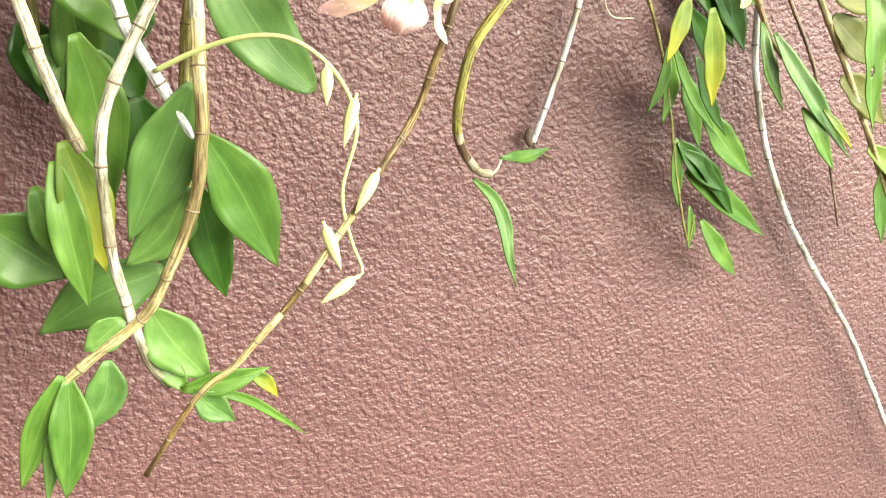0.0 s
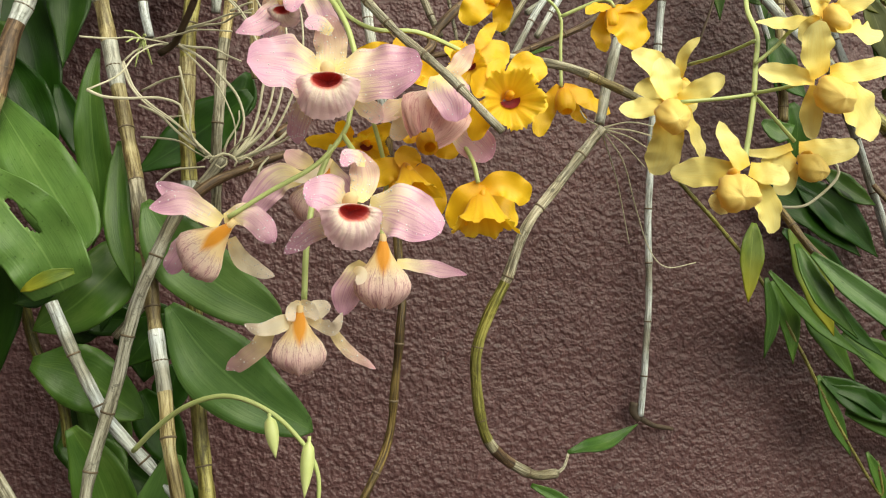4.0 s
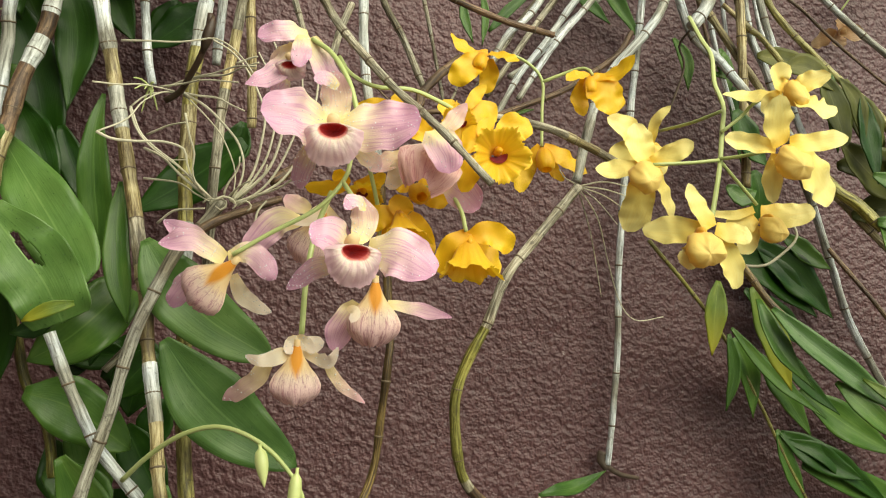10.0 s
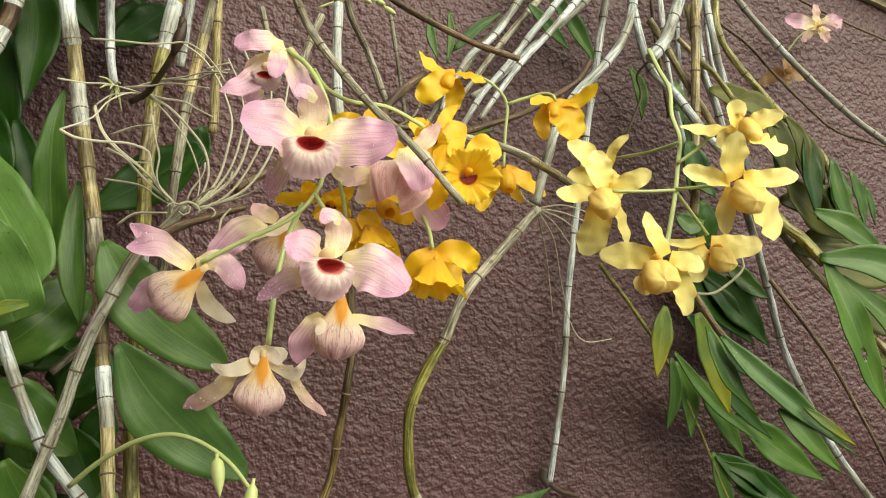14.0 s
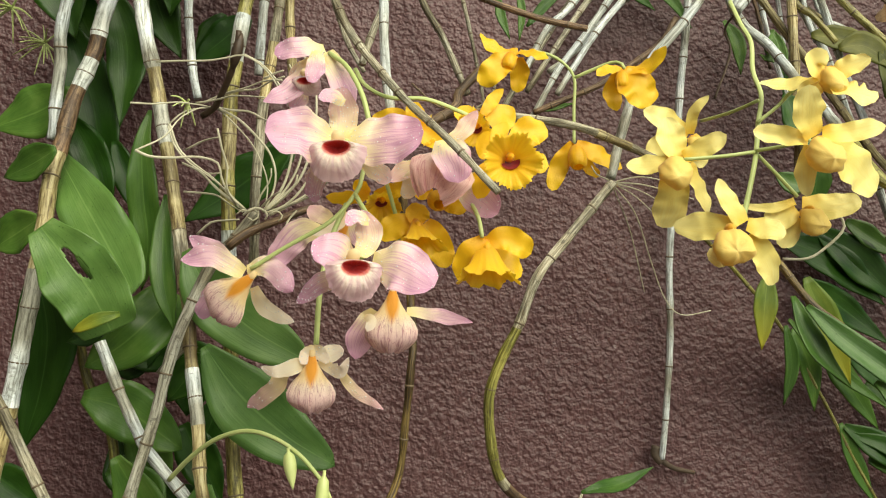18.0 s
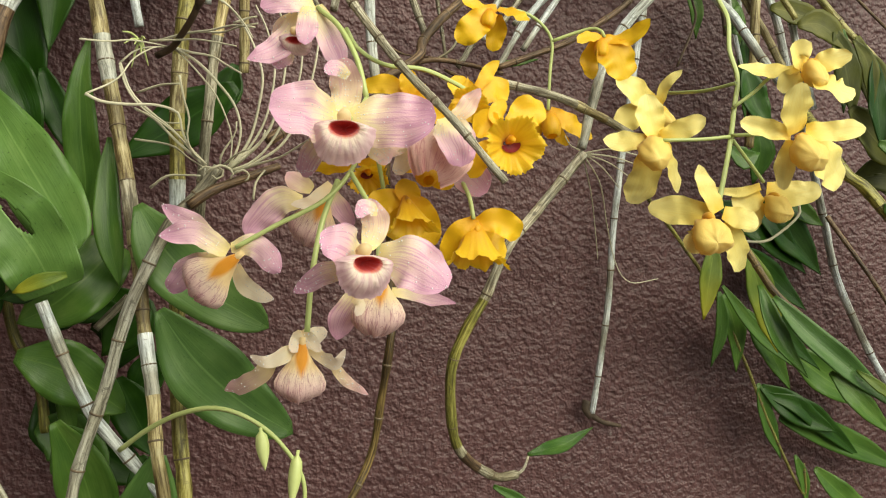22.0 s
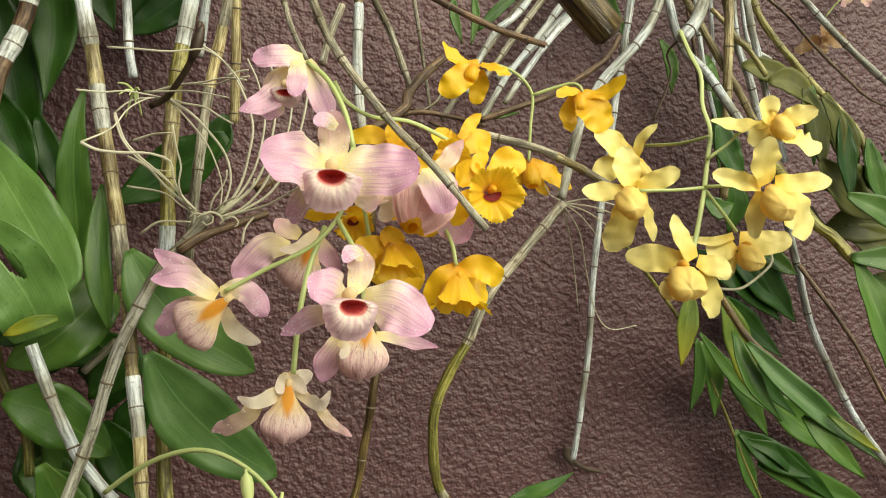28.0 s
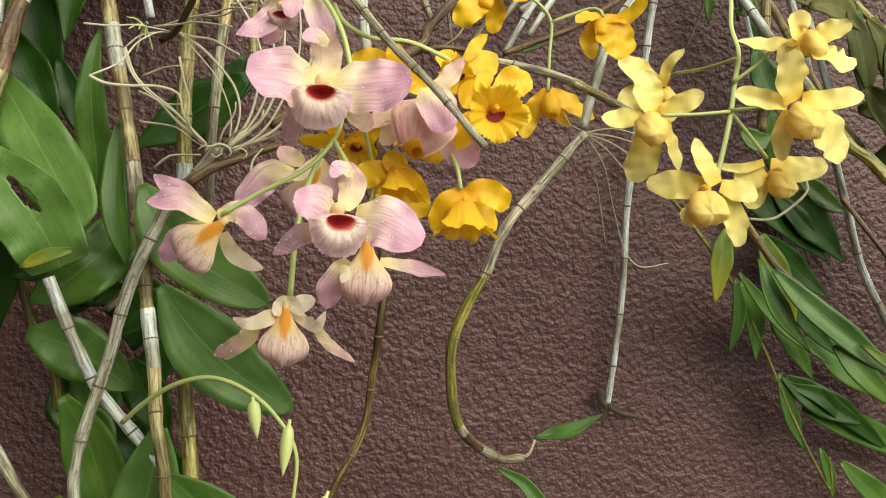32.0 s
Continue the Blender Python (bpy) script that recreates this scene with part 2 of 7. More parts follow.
STUCCO = stucco_material()
CREAM = plain_material("cream_paint", (0.40, 0.345, 0.20), (0.50, 0.44, 0.28), 30, 0.6, 0.15)
CREAM_DIRTY = plain_material("stained_cream_paint", (0.24, 0.17, 0.07), (0.46, 0.37, 0.20), 14, 0.6, 0.15)
DARK_GROUND = plain_material("dark_unseen_ground", (0.035, 0.030, 0.022), (0.085, 0.072, 0.052), 4, 0.8, 0.3, 0.01)
BARK = plain_material("dark_fern_fibre", (0.012, 0.010, 0.008), (0.05, 0.038, 0.026), 90, 0.9, 0.9, 0.004)
CANES = {
    "grey": cane_material("weathered_grey_cane", (0.065, 0.056, 0.034), (0.24, 0.23, 0.165), (0.47, 0.47, 0.39)),
    "pale": cane_material("pale_grey_cane", (0.085, 0.080, 0.060), (0.34, 0.345, 0.29), (0.57, 0.59, 0.53)),
    "white": cane_material("papery_white_cane", (0.19, 0.205, 0.19), (0.50, 0.57, 0.59), (0.75, 0.83, 0.88), 0.5, 0.25),
    "olive": cane_material("olive_yellow_cane", (0.070, 0.060, 0.014), (0.25, 0.235, 0.060), (0.47, 0.46, 0.18), 0.4),
    "tan": cane_material("tan_cane", (0.095, 0.066, 0.024), (0.31, 0.265, 0.12), (0.53, 0.49, 0.29), 0.5),
    "brown": cane_material("brown_cane", (0.030, 0.018, 0.009), (0.105, 0.064, 0.033), (0.23, 0.16, 0.09), 0.55),
    "dark": cane_material("dark_olive_cane", (0.018, 0.010, 0.004), (0.085, 0.058, 0.018), (0.24, 0.18, 0.06), 0.45),
    "green": cane_material("green_cane", (0.050, 0.046, 0.009), (0.165, 0.165, 0.030), (0.33, 0.33, 0.10), 0.4, 0.5),
}
NODE_RING = plain_material("dark_cane_node", (0.060, 0.042, 0.022), (0.18, 0.14, 0.085), 300, 0.6)
ROOT = plain_material("pale_air_root", (0.32, 0.31, 0.20), (0.61, 0.59, 0.45), 120, 0.6)
DARK_HUSK = plain_material("dark_brown_husk", (0.016, 0.009, 0.005), (0.070, 0.042, 0.020), 220, 0.55, 0.5)
TWIG = plain_material("brown_twig", (0.035, 0.024, 0.014), (0.10, 0.068, 0.040), 160, 0.7)
STALK = plain_material("green_flower_stalk", (0.34, 0.43, 0.13), (0.50, 0.57, 0.24), 60, 0.4, 0.1)
LEAVES = {
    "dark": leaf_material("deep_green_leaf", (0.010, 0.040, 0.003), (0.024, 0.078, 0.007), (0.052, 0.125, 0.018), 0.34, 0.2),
    "mid": leaf_material("green_leaf", (0.037, 0.100, 0.015), (0.074, 0.162, 0.027), (0.140, 0.242, 0.058), 0.30),
    "pale": leaf_material("pale_green_leaf", (0.053, 0.124, 0.027), (0.092, 0.188, 0.047), (0.160, 0.270, 0.090), 0.32),
    "yellow": leaf_material("yellowing_leaf", (0.070, 0.130, 0.014), (0.140, 0.210, 0.030), (0.240, 0.300, 0.055), 0.42, 0.3, (0.40, 0.37, 0.03)),
    "olive": leaf_material("dull_olive_leaf", (0.066, 0.080, 0.014), (0.125, 0.136, 0.027), (0.210, 0.215, 0.058), 0.45, 0.35),
}
PINK = petal_material("pink_cream_petal", [(0.04, (0.88, 0.76, 0.34)), (0.30, (0.87, 0.74, 0.52)), (0.52, (0.80, 0.54, 0.60)), (1.0, (0.68, 0.36, 0.54))], (0.55, 0.22, 0.44), 0.6, 0.25, None, 26)
PINK_PALE = petal_material("pale_peach_petal", [(0.05, (0.90, 0.76, 0.34)), (0.40, (0.86, 0.68, 0.46)), (1.0, (0.78, 0.47, 0.52))], (0.64, 0.30, 0.40), 0.35, 0.32, None, 20)
PINK_LIP = shell_lip_material()
PALE_LIP = shell_lip_material("pale_veined_shell_lip", True)
PINK_FACE = petal_material("white_pink_lip_rim", [(0.0, (0.20, 0.006, 0.008)), (0.24, (0.50, 0.030, 0.022)), (0.33, (0.66, 0.20, 0.15)), (0.40, (0.90, 0.78, 0.66)), (0.6, (0.86, 0.73, 0.68)), (0.85, (0.78, 0.58, 0.62)), (1.0, (0.74, 0.52, 0.58))], (0.56, 0.28, 0.40), 0.4, 0.35, None, 46, 0.95)
MAROON = plain_material("maroon_throat", (0.12, 0.004, 0.006), (0.26, 0.014, 0.016), 300, 0.6)
CREAM_PETAL = petal_material("cream_petal", [(0.0, (0.92, 0.76, 0.42)), (0.45, (0.94, 0.86, 0.66)), (1.0, (0.92, 0.82, 0.72))], (0.84, 0.62, 0.40), 0.25, 0.5, None, 20)
GOLD = petal_material("golden_petal", [(0.0, (0.88, 0.46, 0.003)), (0.5, (0.92, 0.57, 0.005)), (1.0, (0.93, 0.61, 0.008))], (0.84, 0.48, 0.004), 0.4, 0.28)
GOLD_LIP = petal_material("golden_fringed_lip", [(0.0, (0.74, 0.30, 0.004)), (0.4, (0.90, 0.55, 0.008)), (1.0, (0.94, 0.66, 0.022))], (0.80, 0.40, 0.004), 0.4, 0.38)
YELLOW = petal_material("pale_yellow_petal", [(0.0, (0.92, 0.64, 0.06)), (0.35, (0.94, 0.80, 0.22)), (1.0, (0.95, 0.86, 0.34))], (0.90, 0.70, 0.15), 0.35, 0.14)
YELLOW_THROAT = petal_material("deep_yellow_throat", [(0.0, (0.86, 0.48, 0.03)), (1.0, (0.90, 0.66, 0.14))], (0.80, 0.36, 0.02), 0.3, 0.3)
YELLOW_LIP = petal_material("soft_yellow_lip", [(0.0, (0.86, 0.52, 0.04)), (0.5, (0.92, 0.72, 0.19)), (1.0, (0.92, 0.75, 0.25))], (0.86, 0.62, 0.14), 0.35, 0.3, None, 18, 0.7)
DEW = plain_material("dew_drop", (0.75, 0.78, 0.80), (0.85, 0.86, 0.88), 900, 0.08, 0.0)
WATER = plain_material("water_drop", (0.5, 0.5, 0.5), (0.6, 0.6, 0.6), 900, 0.03, 0.0)
WATER.node_tree.nodes["Principled BSDF"].inputs["Transmission Weight"].default_value = 1.0
WATER.node_tree.nodes["Principled BSDF"].inputs["IOR"].default_value = 1.33
BUD = plain_material("pale_green_bud", (0.40, 0.50, 0.15), (0.62, 0.68, 0.31), 60, 0.4, 0.1)
BROWN_PETAL = petal_material("withered_petal", [(0.0, (0.40, 0.20, 0.06)), (1.0, (0.62, 0.46, 0.26))], (0.30, 0.14, 0.05), 0.5)


# ---- mesh helpers ----
def mesh_of(name, verts, faces, uvs=None, smooth=True):
    me = bpy.data.meshes.new(name)
    me.from_pydata([tuple(map(float, v)) for v in verts], [], faces)
    if uvs is not None:
        layer = me.uv_layers.new(name="UVMap")
        index = np.empty(len(me.loops), dtype=np.int32)
        me.loops.foreach_get("vertex_index", index)
        layer.data.foreach_set("uv", np.asarray(uvs, dtype=np.float32)[index].ravel())
    if smooth:
        me.polygons.foreach_set("use_smooth", [True] * len(me.polygons))
    me.update()
    return me


def part(name, me, material, parent=None, label=""):
    ob = new(name, me)
    if not me.materials:
        me.materials.append(material)
    if parent is not None:
        ob.parent = parent
        ob.matrix_parent_inverse = parent.matrix_world.inverted()
    if label:
        ob["label"] = label
    return ob


def thing(name, at, label, category, group="", kind=""):
    e = new(name)
    e.empty_display_size = 0.02
    e.location = at
    e.matrix_world = Matrix.Translation(at)
    return tagged(e, label, category, group, kind)


def smooth_line(points, step=0.004, most=160):
    """A Catmull-Rom line through the points, sampled evenly."""
    p = np.asarray(points, float)
    if len(p) == 2:
        p = np.array([p[0], p[0] * 2 / 3 + p[1] / 3, p[0] / 3 + p[1] * 2 / 3, p[1]])
    q = np.vstack([2 * p[0] - p[1], p, 2 * p[-1] - p[-2]])
    out = []
    for a, b, c, d in zip(q[:-3], q[1:-2], q[2:-1], q[3:]):
        for t in np.linspace(0, 1, 16, endpoint=False):
            out.append(0.5 * (2 * b + (c - a) * t + (2 * a - 5 * b + 4 * c - d) * t * t + (3 * b - a - 3 * c + d) * t ** 3))
    out.append(p[-1])
    out = np.array(out)
    far = np.r_[0, np.cumsum(np.linalg.norm(np.diff(out, axis=0), axis=1))]
    n = int(min(most, max(6, far[-1] / step))) + 1
    at = np.linspace(0, far[-1], n)
    return np.stack([np.interp(at, far, out[:, k]) for k in range(3)], 1), at


def frames_along(line):
    """Tangent and two side vectors at each point, with no twist."""
    tan = np.gradient(line, axis=0)
    tan /= np.linalg.norm(tan, axis=1)[:, None]
    side = np.cross(tan[0], (0.3, -1, 0.2))
    side /= np.linalg.norm(side)
    sides = []
    for t in tan:
        side = side - t * (side @ t)
        side = side / np.linalg.norm(side)
        sides.append(side)
    sides = np.array(sides)
    return tan, sides, np.cross(tan, sides)


def tube(name, line, radius, sides=10, far=None, closed=True, stretch=20.0):
    """A round tube along a line; radius is a number or one for each point."""
    line = np.asarray(line, float)
    r = np.broadcast_to(np.asarray(radius, float), (len(line),))
    tan, a, b = frames_along(line)
    n = len(line)
    if far is None:
        far = np.r_[0, np.cumsum(np.linalg.norm(np.diff(line, axis=0), axis=1))]
    ang = np.linspace(0, 2 * math.pi, sides + 1)
    verts = line[:, None] + r[:, None, None] * (np.cos(ang)[None, :, None] * a[:, None] + np.sin(ang)[None, :, None] * b[:, None])
    uvs = np.stack(np.broadcast_arrays(far[:, None] * stretch, (ang / 2 / math.pi)[None]), -1)
    k = sides + 1
    faces = [(i * k + j, i * k + j + 1, (i + 1) * k + j + 1, (i + 1) * k + j) for i in range(n - 1) for j in range(sides)]
    if closed:
        faces += [tuple(range(sides - 1, -1, -1)), tuple((n - 1) * k + j for j in range(sides))]
    return mesh_of(name, verts.reshape(-1, 3), faces, uvs.reshape(-1, 2))


def rng_for(points):
    return random.Random(int(abs(sum(sum(p) for p in points)) * 1e5) % 100003)


HANG = "orchid canes on the wall"


def cane(points, r, style, label, sheaths=(), gap=0.034, parent=None, r_end=None, name="orchid_cane", rings=True, cat="plant cane"):
    """A jointed orchid cane: stem, a ring at every joint, papery sheaths over some joints. sheaths: (from, to, style) in parts of the length."""
    rng = rng_for(points)
    line, at = smooth_line(points, 0.003)
    length = at[-1]
    r1 = r if r_end is None else r_end
    rad = np.linspace(r, r1, len(at))
    first = rng.uniform(0.2, 0.8) * gap
    joints = []
    s = first
    while s < length - 0.004:
        joints.append(s)
        s += gap * rng.uniform(0.8, 1.2)
    for s in joints:
        rad = rad * (1 + 0.09 * np.exp(-((at - s) / 0.0030) ** 2) - 0.07 * np.exp(-((at - s - 0.006) / 0.005) ** 2))
    rad = rad * (1 + 0.04 * np.sin(at * 260 + rng.uniform(0, 6)))
    jitter = np.array([noise.noise_vector(Vector(p) * 30) for p in line]) * r * 0.26
    line = line + jitter
    root = parent or thing(name, tuple(line[0]), label, cat, HANG)
    stem = part("stem", tube("stem", line, rad, 14, at), CANES[style], root)
    for a, b, kind in sheaths:
        i, j = int(a * (len(line) - 1)), max(int(b * (len(line) - 1)), int(a * (len(line) - 1)) + 3)
        sl = line[i:j + 1]
        sr = rad[i:j + 1] * 1.03 + 0.0001
        part("sheath", tube("sheath", sl, sr, 14, at[i:j + 1], False), CANES[kind], stem, "papery " + ("white" if kind == "white" else "dry") + " sheath")
    if rings:
        for s in joints:
            i = int(np.argmin(abs(at - s)))
            i = min(max(i, 1), len(line) - 2)
            d = line[i + 1] - line[i - 1]
            d = d / np.linalg.norm(d)
            c = line[i]
            seg = np.array([c - d * 0.0005, c - d * 0.0002, c + d * 0.0002, c + d * 0.0005])
            part("node_ring", tube("node_ring", seg, rad[i] * np.array([1.0, 1.055, 1.055, 1.0]) + 0.00012, 12), NODE_RING, stem)
    return root


def stalk(points, r, material, label="", name="flower_stalk", parent=None, r_end=None, cat="plant stem", sides=7, group="", wobble=0.0):
    line, at = smooth_line(points, 0.0035)
    if wobble:
        grow = np.clip(at / at[-1] * 3, 0, 1)[:, None]
        line = line + grow * wobble * np.array([noise.noise_vector(Vector(p) * 22 + Vector((at[-1] * 400, 0, 0))) for p in line])
    rad = np.linspace(r, r if r_end is None else r_end, len(at))
    me = tube(name, line, rad, sides, at)
    ob = part(name, me, material, parent, "" if parent else label)
    if parent is None:
        tagged(ob, label, cat, group)
    return ob


def sheet(name, mid, across, normal, half, cup=0.0, ruffle=0.0, seed=0.0, nv=8, hole=None):
    """A thin blade along the line mid: across and normal are side and face directions, half the half widths; cup lifts the edges."""
    n = len(mid)
    vs = np.linspace(-1, 1, nv + 1)
    verts, uvs = [], []
    for i in range(n):
        for v in vs:
            w = half[i]
            lift = cup * w * abs(v) ** 1.4 + ruffle * w * abs(v) ** 2 * math.sin(i / n * 19 + seed * 7 + (2 if v > 0 else 0)) * 0.6
            verts.append(mid[i] + across[i] * (w * v * (1 - 0.25 * abs(cup) * abs(v))) + normal[i] * lift)
            uvs.append((i / (n - 1), (v + 1) / 2))
    k = nv + 1
    faces = []
    for i in range(n - 1):
        for j in range(nv):
            if hole and ((i + 0.5) / n - hole[0]) ** 2 / hole[2] ** 2 + ((j + 0.5) / nv - hole[1]) ** 2 / hole[3] ** 2 < 1 + 0.6 * noise.noise((i * 0.35, j * 0.35, seed)):
                continue
            faces.append((i * k + j, i * k + j + 1, (i + 1) * k + j + 1, (i + 1) * k + j))
    return mesh_of(name, verts, faces, uvs)


def blade_width(n, base, peak, tip):
    """Half width from base to tip, 0 to 1."""
    u = np.linspace(0, 1, n)
    rise = np.clip(u / peak, 0, 1)
    fall = np.clip((u - peak) / (1 - peak), 0, 1)
    return np.where(u < peak, base + (1 - base) * np.sin(rise * math.pi / 2), np.cos(fall * math.pi / 2) ** tip)


def leaf(points, width, style, parent, face=(0, -1, 0.15), cup=0.25, peak=0.42, tip=1.05, roll=0.0, ruffle=0.14, hole=None, label="", base=0.22, dew=0):
    """A thick strap leaf along its midrib, with a keel below the midrib and a real thickness."""
    rng = rng_for(points)
    mid, at = smooth_line(points, 0.0015 if hole else 0.004, 90 if hole else 40)
    n = len(mid)
    tan, _, _ = frames_along(mid)
    f = Vector(face).normalized()
    across = np.cross(tan, np.array(f))
    across /= np.linalg.norm(across, axis=1)[:, None] + 1e-9
    normal = np.cross(across, tan)
    if roll:
        ang = np.linspace(0, 1, n) * roll
        across, normal = (across * np.cos(ang)[:, None] + normal * np.sin(ang)[:, None], normal * np.cos(ang)[:, None] - across * np.sin(ang)[:, None])
    half = blade_width(n, base, peak, tip) * width / 2 * (1 + 0.04 * np.sin(np.linspace(0, 9, n) + rng.uniform(0, 6)))
    me = sheet("leaf", mid, across, normal, np.maximum(half, 0.0002), cup, ruffle, rng.uniform(0, 6), 40 if hole else 8, hole)
    ob = part("leaf", me, LEAVES[style], parent, label)
    solid = ob.modifiers.new("thickness", "SOLIDIFY")
    solid.thickness, solid.offset = 0.0007, 0
    if dew:
        bm = bmesh.new()
        for _ in range(dew):
            p = me.polygons[rng.randrange(len(me.polygons))]
            a, b, c, d = (me.vertices[i].co for i in p.vertices)
            s, t, r = rng.random(), rng.random(), rng.uniform(0.00012, 0.00042) * rng.uniform(0.6, 1)
            at = a.lerp(b, s).lerp(d.lerp(c, s), t)
            away = p.normal if p.normal.y < 0 else -p.normal
            bmesh.ops.create_icosphere(bm, subdivisions=1, radius=r, matrix=Matrix.Translation(at + away * (0.00035 + r * 0.3)))
        drops = bpy.data.meshes.new("dew")
        bm.to_mesh(drops)
        bm.free()
        part("dew", drops, WATER, ob, "clear drops of water on the leaf")
    return ob


# ---- flowers: built facing +z with the dorsal sepal towards +y, one unit = 1 m ----
def petal_mesh(name, angle, length, width, bend, cup, peak=0.5, tip=0.6, base=0.25, ruffle=0.05, seed=0.0, start=0.003, twist=0.0, lean=0.0, nv=8, n=14):
    """A petal that leaves the centre at angle (degrees from +x); bend curls it towards +z (or away), lean lifts it all."""
    a = radians(angle)
    out = np.array([math.cos(a), math.sin(a), 0.0])
    u = np.linspace(0, 1, n)
    slope = radians(lean) + bend * u
    step = length / (n - 1)
    mid = [out * start]
    for i in range(1, n):
        s = (slope[i - 1] + slope[i]) / 2
        mid.append(mid[-1] + step * (out * math.cos(s) + np.array([0, 0, 1]) * math.sin(s)))
    mid = np.array(mid)
    side = np.array([-out[1], out[0], 0])
    across, normal = [], []
    for i in range(n):
        t = out * math.cos(slope[i]) + np.array([0, 0, 1]) * math.sin(slope[i])
        nn = np.cross(t, side)
        g = twist * u[i]
        across.append(side * math.cos(g) + nn * math.sin(g))
        normal.append(nn * math.cos(g) - side * math.sin(g))
    half = np.maximum(blade_width(n, base, peak, tip) * width / 2, 0.0002)
    return sheet(name, mid, np.array(across), np.array(normal), half, cup, ruffle, seed, nv)


def revolved(name, profile, sweep=(0, 360), n=22, squash=(1, 1), fringe=0.0, seed=1):
    """A lip: the profile (radius, height) swept round +z and flattened by squash; fringe makes the rim toothed."""
    rng = random.Random(seed)
    full = sweep[1] - sweep[0] >= 360
    ang = np.radians(np.linspace(sweep[0], sweep[1], n + 1))
    verts, uvs = [], []
    m = len(profile)
    for i, (r, h) in enumerate(profile):
        for j, a in enumerate(ang):
            k = 1 + (fringe * (rng.uniform(-1, 1) + (0.8 if j % 2 else -0.8)) if i >= m - 2 else 0) * ((i - m + 3) / 2)
            verts.append((r * k * math.cos(a) * squash[0], r * k * math.sin(a) * squash[1], h))
            uvs.append((i / (m - 1), j / n))
    if full:
        for i in range(m):
            verts[i * (n + 1) + n] = verts[i * (n + 1)]
    faces = [(i * (n + 1) + j, i * (n + 1) + j + 1, (i + 1) * (n + 1) + j + 1, (i + 1) * (n + 1) + j) for i in range(m - 1) for j in range(n)]
    return mesh_of(name, verts, faces, uvs)


def moved(me, m):
    me.transform(m)
    return me


def facing(at, front, up=(0, 0, 1)):
    """The pose of a flower at a place, with its mouth towards front and its dorsal sepal near up."""
    z = Vector(front).normalized()
    x = Vector(up).cross(z).normalized()
    y = z.cross(x)
    m = Matrix((x, y, z)).transposed().to_4x4()
    m.translation = at
    return m

# ---- the place: stucco wall, cream trim, porch roof, ground ----
def lattice(seed, n=256):
    return np.random.RandomState(seed).rand(n, n)


def value_noise(x, z, scale, grid):
    u, v = x * scale, z * scale
    i, j = np.floor(u).astype(int), np.floor(v).astype(int)
    a, b = u - i, v - j
    a, b = a * a * (3 - 2 * a), b * b * (3 - 2 * b)
    n = grid.shape[0]
    g = lambda p, q: grid[p % n, q % n]
    return (g(i, j) * (1 - a) + g(i + 1, j) * a) * (1 - b) + (g(i, j + 1) * (1 - a) + g(i + 1, j + 1) * a) * b


def wall_relief(x, z):
    """Trowelled stucco: rounded lumps about 8 mm across with small pits between."""
    wx = x + 0.004 * (value_noise(x, z, 70, lattice(3)) - 0.5)
    wz = z + 0.004 * (value_noise(x, z, 70, lattice(4)) - 0.5)
    a = value_noise(wx * 0.8 + wz * 0.6, wz * 0.8 - wx * 0.6, 190, lattice(5))
    b = value_noise(wx + 7, wz, 260, lattice(6))
    c = value_noise(wx, wz, 48, lattice(7))
    lumps = np.clip((0.6 * a + 0.4 * b - 0.40) * 3.0, 0, 1)
    return 0.00030 * lumps + 0.0009 * c


def grid_mesh(name, xs, zs, depth):
    gx, gz = np.meshgrid(xs, zs)
    gy = depth(gx, gz)
    nx, nz = len(xs), len(zs)
    i, j = np.meshgrid(np.arange(nx - 1), np.arange(nz - 1))
    first = (j * nx + i).ravel()
    quads = np.stack([first, first + 1, first + nx + 1, first + nx], 1).astype(np.int32)
    me = bpy.data.meshes.new(name)
    me.vertices.add(nx * nz)
    me.vertices.foreach_set("co", np.stack([gx, gy, gz], -1).astype(np.float32).ravel())
    me.loops.add(quads.size)
    me.loops.foreach_set("vertex_index", quads.ravel())
    me.polygons.add(len(quads))
    me.polygons.foreach_set("loop_start", np.arange(0, quads.size, 4, dtype=np.int32))
    me.polygons.foreach_set("loop_total", np.full(len(quads), 4, dtype=np.int32))
    me.polygons.foreach_set("use_smooth", np.ones(len(quads), dtype=bool))
    me.update(calc_edges=True)
    return me


wall = part("wall_north", grid_mesh("wall_north", np.linspace(-0.42, 0.92, 1080), np.linspace(1.05, 2.0, 770), lambda x, z: 0.002 - wall_relief(x, z)), STUCCO)
tagged(wall, "mauve brown wall of rough trowelled stucco", "wall", kind="structure")


def box_mesh(name, low, high, bevel=0.0):
    bm = bmesh.new()
    bmesh.ops.create_cube(bm, size=1)
    size, mid = Vector(high) - Vector(low), (Vector(high) + Vector(low)) / 2
    bmesh.ops.scale(bm, vec=size, verts=bm.verts)
    bmesh.ops.translate(bm, vec=mid, verts=bm.verts)
    if bevel:
        bmesh.ops.bevel(bm, geom=bm.edges[:], offset=bevel, segments=2, profile=0.5, affect="EDGES")
    me = bpy.data.meshes.new(name)
    bm.to_mesh(me)
    bm.free()
    return me


